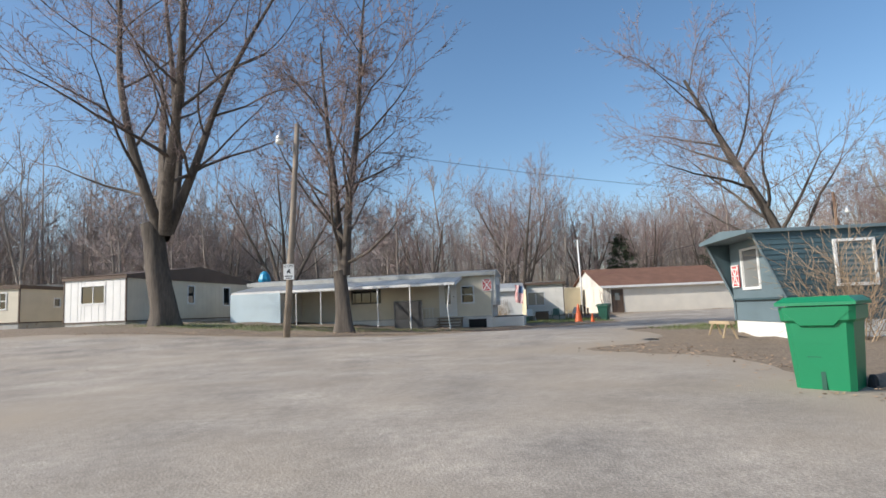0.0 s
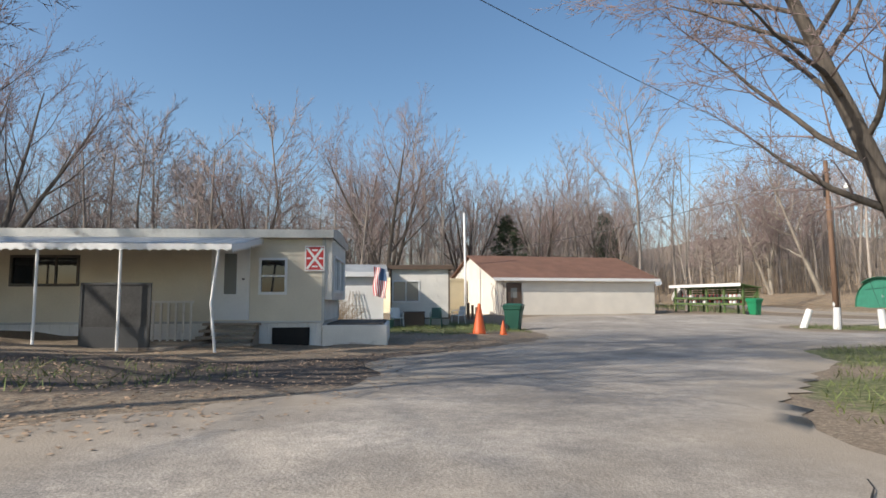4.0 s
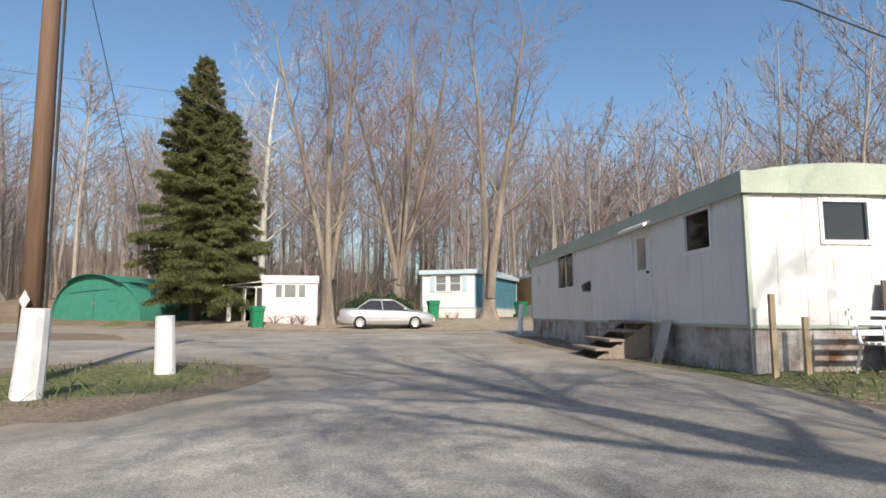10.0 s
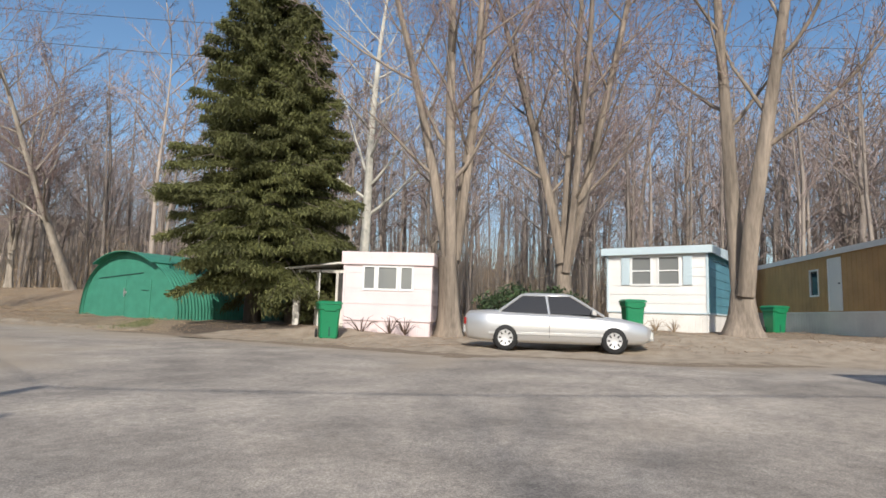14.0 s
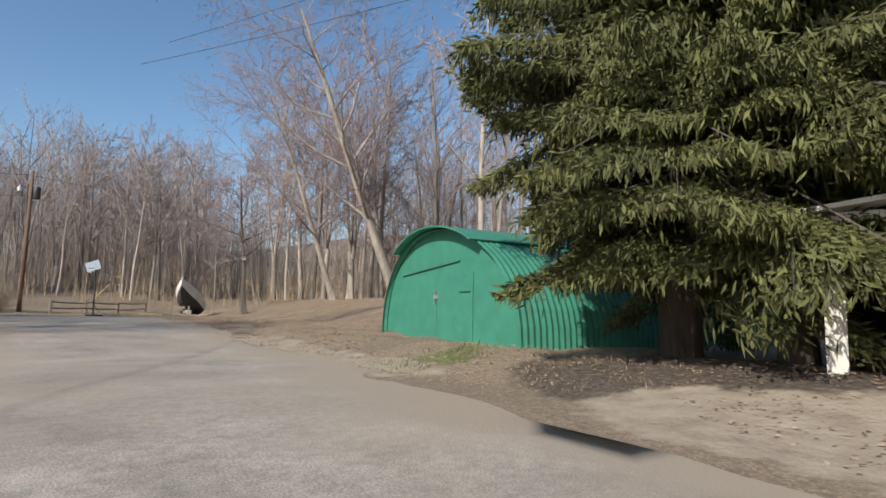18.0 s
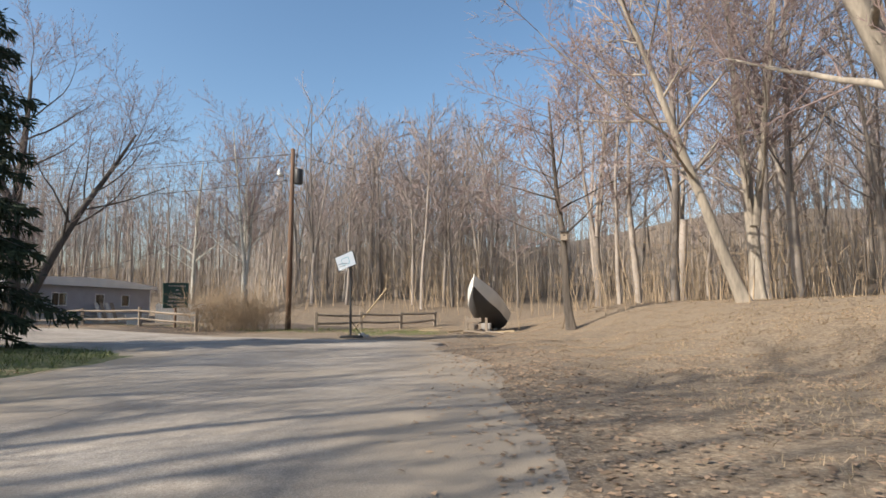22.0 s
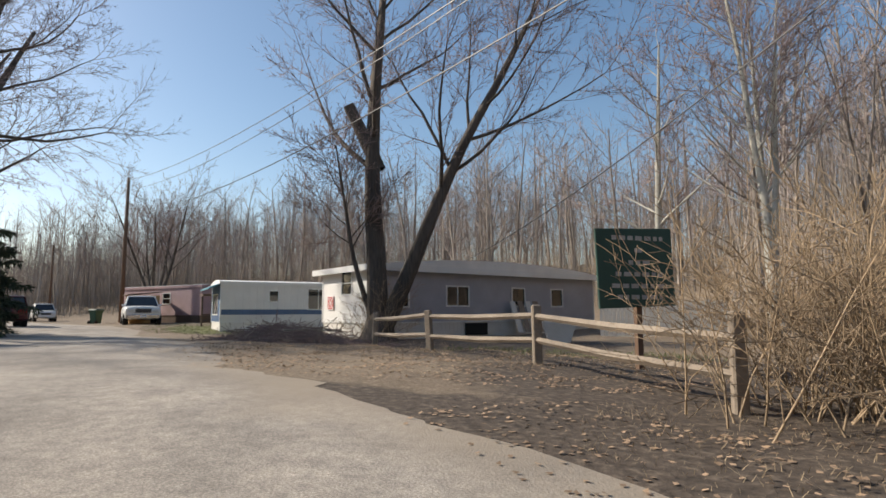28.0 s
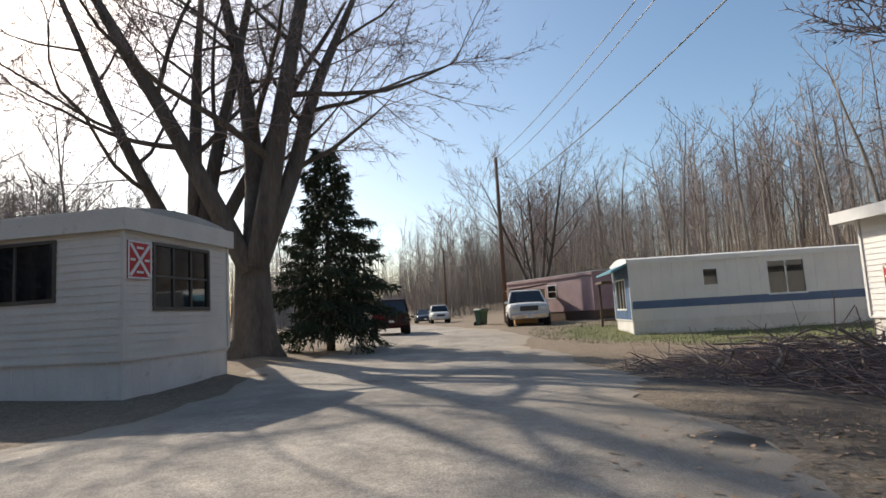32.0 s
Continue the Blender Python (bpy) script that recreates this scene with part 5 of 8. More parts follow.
# ---- the teal home with the canted front ----
def canted_home(m):
    top = thing("mobile_home", m, "dark teal lap-sided mobile home with canted front and white skirting", "mobile home", "mobile homes")
    L, W, H, sk, lean = 12.0, 2.65, 2.5, 0.45, 0.62
    # the side walls: boards clipped to the canted front edge
    for side, y, sgn in (("south", 0.0, -1), ("north", W, 1)):
        n = 18
        for k in range(n):
            za, zb = sk + (H - sk) * k / n, sk + (H - sk) * (k + 1) / n
            xa, xb = [lean * min(1.0, (H - z) / (H - 1.0)) for z in (za, zb)]
            g = Geo().add([(xa, y + sgn * 0.018, za), (L, y + sgn * 0.018, za), (L, y, zb), (xb, y, zb), (xa, y, za), (L, y, za)], [(0, 1, 2, 3), (4, 5, 1, 0)])
            part("board", g, TEAL_DARK, top)
        part("skirting", Geo().box(lean + 0.03, L, y - 0.02, y + 0.02, -0.2, sk), SKIRT_WHITE, top)
        part("edge_trim", Geo().tube([(0, y, H), (lean, y, 1.0), (lean, y, sk)], 0.03, 6), TEAL_GREY, top)
    up = pose(lean - 0.03, W - 0.06, 0, 0, 0, -90)
    part("front_panel", wall_geo(W - 0.12, 1.005, H - 0.02, [(0.7, 1.55, 1.28, 2.18)], 0.5, "lap", 0.008), TEAL_GREY, top, m=up)
    window(top, up, 0.7, 1.55, 1.28, 2.18, FRAME_WHITE, 0, CURTAIN)
    part("lower_panel", wall_geo(W - 0.1, sk, 1.0, [], 0.4, "lap", 0.008), TEAL_GREY, top, m=pose(lean + 0.02, W - 0.05, 0, 0, 0, -90))
    part("shelf_board", Geo().box(lean - 0.06, lean + 0.05, 0.03, W - 0.03, 0.965, 1.0), TEAL_DARK, top)
    part("front_skirting", wall_geo(W, -0.3, sk - 0.01, [], 0.6, "rib", 0.01), SKIRT_WHITE, top, m=pose(lean + 0.03, W, 0, 0, 0, -90))
    part("rear_wall", Geo().box(L, L + 0.05, 0, W, sk, H), TEAL_DARK, top)
    # added dark box in place of the shaded rooms
    part("dark_interior_fill", Geo().box(0.75, L - 0.1, 0.08, W - 0.08, sk, H - 0.05), DIM_INTERIOR, top)
    part("roof", Geo().loft([[(x, -0.1, H), (x, W / 2, H + 0.14), (x, W + 0.1, H), (x, W + 0.1, H - 0.07), (x, -0.1, H - 0.07)] for x in (-0.12, L + 0.1)], True, True), TEAL_GREY, top)
    sidem = pose(0, -0.022, 0)
    window(top, sidem, 1.75, 2.5, 1.25, 2.15, FRAME_WHITE, 0, CURTAIN)
    window(top, sidem, 5.5, 6.5, 1.3, 2.1, FRAME_WHITE, 1, CURTAIN)
    return top


canted_home(pose(7.78, 12.2, -0.08, 0, 0, -2))
trailer("entry_lean_to", pose(14.1, 16.4, 0.0, 0, 0, 88), 2.6, 3.0, 2.1, 0.35, "small white lap-sided entry lean-to beside the teal home", [WHITE] * 4, [], over=0.15, curve=0.3, skirt_mat=SKIRT_WHITE)


# ---- placards ----
def placard(m, w=0.62, h=0.66):
    """A red board with a white saltire and border, on a wall that faces -y in m."""
    top = thing("warning_placard", m, "red square notice with a white diagonal cross on the siding", "sign", "red cross placards")
    part("board", Geo().bevel_box(0, w, -0.03, -0.002, 0, h, 0.004), RED, top)
    g = Geo()
    for x0, x1, z0, z1 in ((0, w, 0, 0.03), (0, w, h - 0.03, h), (0, 0.03, 0.03, h - 0.03), (w - 0.03, w, 0.03, h - 0.03)):
        g.box(x0, x1, -0.034, -0.031, z0, z1)
    part("border", g, SIGN_WHITE, top)
    a = math.atan2(h - 0.1, w - 0.1)
    for s in (1, -1):
        part("cross_bar", Geo().box(-0.5 * math.hypot(w - 0.1, h - 0.1), 0.5 * math.hypot(w - 0.1, h - 0.1), -0.0055 - 0.0008 * s, -0.002, -0.028, 0.028), SIGN_WHITE, top,
             m=pose(w / 2, -0.031, h / 2) @ Matrix.Rotation(-s * a, 4, "Y"))
    for x0, x1, z in ((w * 0.36, w * 0.64, h * 0.82), (w * 0.36, w * 0.64, h * 0.18), (w * 0.1, w * 0.3, h * 0.5), (w * 0.7, w * 0.9, h * 0.5)):
        part("text_bar", Geo().box(x0, x1, -0.034, -0.031, z - 0.02, z + 0.02), SIGN_WHITE, top)
    return top


placard(LONG.matrix_basis @ pose(11.82, -0.02, 1.64), 0.46, 0.6)
placard(pose(7.78, 12.2, -0.08, 0, 0, -2) @ pose(0.57, 2.59, 0, 0, 0, -90) @ pose(0.1, 0, 1.3), 0.42, 0.56)
placard(VAC.matrix_basis @ pose(0.52, -0.02, 1.02), 0.6, 0.6)
placard(XL.matrix_basis @ pose(12.18, 0, 0, 0, 0, 90) @ pose(0.04, -0.02, 1.65), 0.55, 0.62)


# ---- the porch of the long white home ----
def porch():
    base = LONG.matrix_basis
    top = thing("porch_awning", base @ pose(0, 0, 0), "metal porch awning with a scalloped edge on thin white posts", "awning")
    x0, x1, d = 0.2, 10.85, 2.6
    n = 36
    g = Geo()
    for k in range(n):                                   # pans of the metal roof
        a, b = x0 + (x1 - x0) * k / n, x0 + (x1 - x0) * (k + 1) / n
        e = (b - a) * 0.2
        ring = lambda y, z: [(a, y, z), (a + e, y, z + 0.03), (b - e, y, z + 0.03), (b, y, z)]
        g.loft([ring(-d, 2.02), ring(-d * 0.5, 2.22), ring(0.0, 2.42)], closed=False)
    part("awning_roof", g.weld(), ROOF_METAL, top)
    g = Geo()
    n = 60
    for k in range(n):                                   # scallops along the front
        a, b = x0 + (x1 - x0) * k / n, x0 + (x1 - x0) * (k + 1) / n
        g.add([(a, -d - 0.01, 2.04), (b, -d - 0.01, 2.04), (b, -d - 0.01, 1.95), ((a + b) / 2, -d - 0.01, 1.9), (a, -d - 0.01, 1.95)], [(0, 4, 3, 2, 1)])
    for k in range(16):
        a, b = -d + d * k / 16, -d + d * (k + 1) / 16
        za, zb = [2.02 + 0.4 * (y + d) / d for y in (a, b)]
        g.add([(x1 + 0.01, a, za), (x1 + 0.01, b, zb), (x1 + 0.01, b, zb - 0.1), (x1 + 0.01, (a + b) / 2, za - 0.16), (x1 + 0.01, a, za - 0.1)], [(0, 4, 3, 2, 1)])
    part("scalloped_edge", g, WHITE_PAINT, top)
    part("front_beam", Geo().box(x0, x1, -d + 0.02, -d + 0.08, 1.93, 2.02), WHITE_PAINT, top)
    for k, x in enumerate((3.4, 4.6, 5.9, 7.3, 8.8, 10.6)):
        bend = 0.12 if k == 5 else 0.0
        part("post", Geo().tube([(x, -d + 0.05, -0.25), (x - bend, -d + 0.05, 0.9), (x, -d + 0.05, 1.95)], 0.028, 8), WHITE_PAINT, top)
    part("porch_floor", Geo().box(2.7, 9.8, -d + 0.25, -0.05, -0.2, 0.06), WOOD_GREY, top)
    # the pale blue store room at its end
    st = thing("porch_store_room", base @ pose(0.15, -2.62, 0), "pale blue lap-sided store room under the porch roof", "shed")
    for mm, ln, mt in ((pose(0, 0, 0), 2.5, PALE_BLUE), (pose(2.5, 0, 0, 0, 0, 90), 2.55, WHITE_OLD), (pose(0, 2.55, 0, 0, 0, -90), 2.55, PALE_BLUE)):
        wall_part(st, mm, ln, -0.3, 1.94, [], 0.12, "lap", mt)
    part("door", Geo().bevel_box(0.9, 1.7, -0.03, -0.01, 0.05, 1.85, 0.005), WHITE_OLD, st, m=pose(2.5, 0, 0, 0, 0, 90))
    # screen panel, steps and lattice by the door
    sc = thing("screen_panel", base @ pose(8.0, -2.35, -0.05), "dark framed screen panel leaning in the porch", "screen")
    g = Geo()
    for a in ((0, 0.04, 0, 1.35), (1.26, 1.3, 0, 1.35), (0, 1.3, 1.31, 1.35), (0, 1.3, 0, 0.5)):
        g.box(a[0], a[1], 0, 0.04, a[2], a[3])
    part("frame", g, STEEL_DARK, sc)
    part("mesh_sheet", Geo().box(0.04, 1.26, 0.016, 0.022, 0.5, 1.31), DIM_INTERIOR, sc)
    stp = thing("porch_steps", base @ pose(9.7, -0.95, -0.1), "worn grey wooden steps up to the porch door", "steps")
    for k in range(4):
        part("tread", Geo().bevel_box(-0.1, 1.15, 0.22 * k, 0.22 * k + 0.27, 0.14 * k + 0.06, 0.14 * k + 0.12, 0.01), WOOD_GREY, stp)
    for x in (-0.05, 1.05):
        part("stringer", Geo().add([(x, 0, -0.1), (x, 0.95, -0.1), (x, 0.95, 0.5), (x + 0.05, 0, -0.1), (x + 0.05, 0.95, -0.1), (x + 0.05, 0.95, 0.5)], [(0, 1, 2), (3, 5, 4), (0, 2, 5, 3), (0, 3, 4, 1)]), WOOD_GREY, stp)
    rail = thing("porch_railing", base @ pose(8.1, -0.6, 0.05), "white wooden porch railing with upright balusters", "railing")
    part("top_rail", Geo().box(0, 1.4, 0, 0.05, 0.85, 0.9), WHITE_OLD, rail)
    for k in range(9):
        part("baluster", Geo().box(0.05 + k * 0.16, 0.09 + k * 0.16, 0.005, 0.045, 0.0, 0.85), WHITE_OLD, rail)
    dk = thing("crawl_space_panel", base @ pose(11.1, -0.03, -0.2), "near-black sheet painting the shade of a crawl space opening", "opening")
    # no hole is cut: a dark sheet on the skirting paints the shade
    part("shade_sheet", Geo().box(0, 0.85, -0.006, 0.02, 0.02, 0.52), DARK, dk)
    wd = thing("low_white_plinth", base @ pose(12.25, -0.1, -0.25), "low white boarded plinth beside the mobile home", "plinth")
    part("board", Geo().bevel_box(0, 1.5, 0, 3.0, 0, 0.62, 0.02), WHITE_OLD, wd)
    part("soil", Geo().bevel_box(0.08, 1.42, 0.08, 2.92, 0.6, 0.66, 0.03), BARK, wd, "dark bare soil")


porch()


# ---- wheeled bins ----
def wheeled_bin(name, m, s, body_mat, label):
    top = thing(name, m @ Matrix.Diagonal((s, s, s, 1)), label, "bin", "wheeled refuse bins")
    rings = []
    for z, hw, hd in ((0.0, 0.23, 0.24), (0.05, 0.245, 0.26), (0.62, 0.275, 0.32), (0.80, 0.285, 0.335), (0.83, 0.315, 0.37), (0.96, 0.325, 0.38)):
        c = 0.05
        rings.append([(-hw + c, -hd, z), (hw - c, -hd, z), (hw, -hd + c, z), (hw, hd - c, z), (hw - c, hd, z), (-hw + c, hd, z), (-hw, hd - c, z), (-hw, -hd + c, z)])
    part("body", Geo().loft(rings, True, True), body_mat, top)
    lid = [[(x, y, z) for x, y in ((-0.34, -0.40), (0.34, -0.40), (0.35, 0.36), (-0.35, 0.36))] for z in (0.97, 1.0)] + [[(x, y, 1.055) for x, y in ((-0.27, -0.31), (0.27, -0.31), (0.29, 0.3), (-0.29, 0.3))]]
    part("lid", Geo().loft(lid, True, True), body_mat, top)
    g = Geo().add([(-0.29, -0.345, 0.93), (0.29, -0.345, 0.93), (0.14, -0.32, 0.76), (-0.14, -0.32, 0.76), (-0.29, -0.385, 0.93), (0.29, -0.385, 0.93), (0.14, -0.37, 0.78), (-0.14, -0.37, 0.78)],
                  [(0, 1, 2, 3), (4, 7, 6, 5), (0, 4, 5, 1), (1, 5, 6, 2), (2, 6, 7, 3), (3, 7, 4, 0)])
    part("front_gusset", g, body_mat, top)
    part("grab_bar", Geo().box(-0.12, 0.10, -0.318, -0.29, 0.60, 0.635), BIN_DARK, top)
    part("catch_slot", Geo().box(-0.115, 0.0, -0.305, -0.28, 0.47, 0.56), BIN_DARK, top)
    part("lift_rib", Geo().box(-0.02, 0.02, -0.29, -0.25, 0.08, 0.45), BIN_DARK, top)
    part("handle", Geo().tube([(-0.26, 0.36, 0.93), (-0.26, 0.45, 0.96), (0.26, 0.45, 0.96), (0.26, 0.36, 0.93)], 0.018, 6), body_mat, top)
    part("axle", Geo().tube([(-0.29, 0.27, 0.13), (0.29, 0.27, 0.13)], 0.012, 6), STEEL_DARK, top)
    for x in (-0.3, 0.3):
        part("wheel", Geo().lathe([(0.03, -0.025), (0.12, -0.03), (0.135, -0.015), (0.135, 0.015), (0.12, 0.03), (0.03, 0.025)], 16), BLACK, top, "black rubber wheel", m=pose(x, 0.27, 0.13, 0, 90, 0))
    return top


wheeled_bin("refuse_bin", pose(5.2, 5.5, -0.17, 0, 0, -42), 1.03, BIN_GREEN, "bright green plastic wheeled refuse bin on the verge")
wheeled_bin("refuse_bin", on(10.12, 36.72, 60), 1.0, BIN_DARK, "dark green plastic wheeled refuse bin by the cones")
wheeled_bin("refuse_bin", on(28.73, 46.03, 10), 1.0, BIN_GREEN, "bright green wheeled refuse bin beside the mailbox shelter")
wheeled_bin("refuse_bin", on(46.11, 43.86, -50), 1.03, BIN_GREEN, "bright green wheeled refuse bin by the pale pink trailer")
wheeled_bin("refuse_bin", on(50.87, 35.65, -70), 1.0, BIN_GREEN, "bright green wheeled refuse bin by the pale blue trailer")
wheeled_bin("refuse_bin", on(56.87, 30.86, -60), 1.0, BIN_GREEN, "bright green wheeled refuse bin beside the tan trailer")
wheeled_bin("refuse_bin", on(-8.27, 102.18, 200), 1.05, BIN_DARK, "dark green wheeled refuse bin by the parked pickup")


# ---- poles, lamps and wires ----
def lean_pose(x, y, lx, ly):
    return pose(x, y, G(x, y) - 0.3) @ Matrix(((1, 0, lx, 0), (0, 1, ly, 0), (0, 0, 1, 0), (0, 0, 0, 1)))


def yard_lamp(parent, z, turn, reach=0.75):
    m = pose(0, 0, z, 0, 0, turn)
    arm = part("lamp_arm", Geo().tube([(0.1, 0, -0.25), (0.14, 0, 0.0), (reach * 0.7, 0, 0.14), (reach, 0, 0.15)], 0.022, 8), STEEL, parent, m=m)
    part("lamp_head", Geo().lathe([(0.05, 0.28), (0.06, 0.16), (0.13, 0.1), (0.15, 0.02), (0.14, -0.02)], 14), STEEL, arm, smooth=True, m=pose(reach, 0, 0.1))
    part("lamp_refractor", Geo().lathe([(0.14, -0.02), (0.15, -0.12), (0.12, -0.17), (0.03, -0.18)], 14), LAMP_CLEAR, arm, "ribbed glass lamp bowl", True, m=pose(reach, 0, 0.1))


def utility_pole(name, m, h, r, label, material=WOOD_POLE):
    top = thing(name, m, label, "utility pole", "utility poles")
    part("pole", Geo().tube([(0, 0, 0), (0.01, 0, h * 0.5), (0, 0, h + 0.3)], [r, r * 0.85, r * 0.68], 12), material, top, smooth=True)
    for k in range(3):
        part("insulator", Geo().lathe([(0.02, 0), (0.045, 0.02), (0.03, 0.05), (0.045, 0.08), (0.02, 0.1)], 8), STEEL_DARK, top, m=pose(r + 0.05, 0, h - 0.15 - 0.22 * k))
    return top


P0 = utility_pole("utility_pole", lean_pose(-4.6, 18.5, 0.125, 0.015), 7.3, 0.12, "grey weathered leaning utility pole with a yard lamp", WOOD_GREY)
yard_lamp(P0, 6.9, 200, 0.55)
P1 = utility_pole("utility_pole", lean_pose(25.15, 36.6, -0.02, 0.01), 7.6, 0.135, "tall brown utility pole with a lamp on the grassy island")
yard_lamp(P1, 6.5, -75, 0.85)
part("climbing_bracket", Geo().box(-0.2, -0.14, -0.03, 0.03, 6.2, 7.3), STEEL_DARK, P1)
part("warning_diamond", Geo().box(-0.09, 0.09, -0.002, 0.002, -0.09, 0.09), SIGN_WHITE, P1, "small white diamond plate", m=pose(-0.17, -0.06, 1.35, 0, 0, 70) @ Matrix.Rotation(radians(45), 4, "Y"))
part("conduit", Geo().tube([(0.05, -0.17, 0.0), (0.05, -0.165, 6.0)], 0.02, 6), STEEL_DARK, P1)
P2 = utility_pole("utility_pole", lean_pose(40.45, 89.5, 0.0, 0.01), 9.3, 0.145, "tall brown utility pole with transformer and yard lamp")
yard_lamp(P2, 8.2, 190, 0.6)
part("transformer", Geo().lathe([(0.2, 0), (0.22, 0.03), (0.22, 0.72), (0.2, 0.78), (0.08, 0.82)], 16), STEEL_DARK, P2, "grey cylindrical transformer", True, m=pose(0.32, 0, 7.75))
P3 = utility_pole("utility_pole", lean_pose(-9.78, 104.73, 0.0, 0.0), 11.8, 0.17, "dark utility pole beside the drive")
P4 = utility_pole("utility_pole", lean_pose(-41.82, 112.06, 0.0, 0.0), 9.0, 0.16, "distant utility pole beyond the parked cars")
WP = thing("white_post", on(11.42, 50.43), "slim tall white-painted pole before the yellow home", "pole")
part("pole", Geo().tube([(0, 0, -0.3), (0.02, 0, 3), (-0.05, 0, 6.5)], [0.085, 0.075, 0.06], 10), WHITE_PAINT, WP, smooth=True)


def wire(a, b, sag, r=0.009, name="overhead_wire"):
    a, b = Vector(a), Vector(b)
    pts = [tuple(a.lerp(b, k / 24) + Vector((0, 0, -4 * sag * (k / 24) * (1 - k / 24)))) for k in range(25)]
    tagged(new(name, Geo().tube(pts, r, 4, False).mesh(name, STEEL_DARK)), "thin black overhead service wire between the poles", "wire", "overhead wires")


T1, T2, T3 = (25.2, 36.65, 7.3), (40.5, 89.6, 9.4), (-10.4, 104.5, 12.2)
wire((-4.0, 18.6, 7.0), T1, 0.5)
wire(T1, (31.5, 24.4, 7.5), 0.15, 0.02)
wire((31.5, 24.4, 7.5), (38, 14, 7.4), 0.2, 0.02)
wire(T1, (28.6, 55.4, 13.0), 0.35, 0.013)
wire((48, 90, 21), (72, 13.7, 16.0), 1.0, 0.02)
wire((46, 88, 18), (74, 16, 14.5), 1.0, 0.02)
wire((25.2, 36.65, 6.8), (13.0, 53.0, 4.2), 0.3, 0.02)
wire(T2, T3, 1.3, 0.016)
wire((40.2, 89.6, 9.4), (-10.4, 104.5, 11.4), 1.5, 0.014)
wire((40.2, 89.6, 8.0), (-10.4, 104.5, 9.4), 1.4, 0.018)
wire((40.2, 89.6, 7.0), (22.4, 104.0, 3.6), 0.5, 0.014)
wire(T3, (-42, 112, 9.0), 0.8, 0.016)
wire(T2, (60, 128, 17), 0.8, 0.016)
for gx, gy in ((26.4, 35.6),):
    wire((25.2, 36.6, 6.6), (gx + 0.3, gy, -0.1), 0.0, 0.006, "guy_wire")


# ---- the island's white bollards and the lone white post ----
def bollard(m, h, label):
    top = thing("white_bollard", m, label, "bollard", "white bollards")
    part("post", Geo().tube([(0, 0, -0.2), (0.01, 0, h * 0.5), (0, 0, h)], [0.15, 0.14, 0.13], 12), WHITE_PAINT, top, smooth=False)
    return top


bollard(on(23.5, 36.75) @ Matrix.Rotation(radians(20), 4, Vector((0.35, 0.94, 0))), 0.88, "leaning white-painted stubby bollard at the island edge")
bollard(on(23.8, 35.3) @ Matrix.Rotation(radians(3), 4, "X"), 0.95, "white-painted stubby bollard before the pole")
bollard(on(26.35, 35.5) @ Matrix.Rotation(radians(-4), 4, "Y"), 0.86, "white-painted stubby bollard on the island grass")
bollard(on(40.7, 30.65) @ Matrix.Rotation(radians(4), 4, "X") @ Matrix.Diagonal((0.75, 0.75, 1, 1)), 1.15, "lone slim white post at the trailer corner")


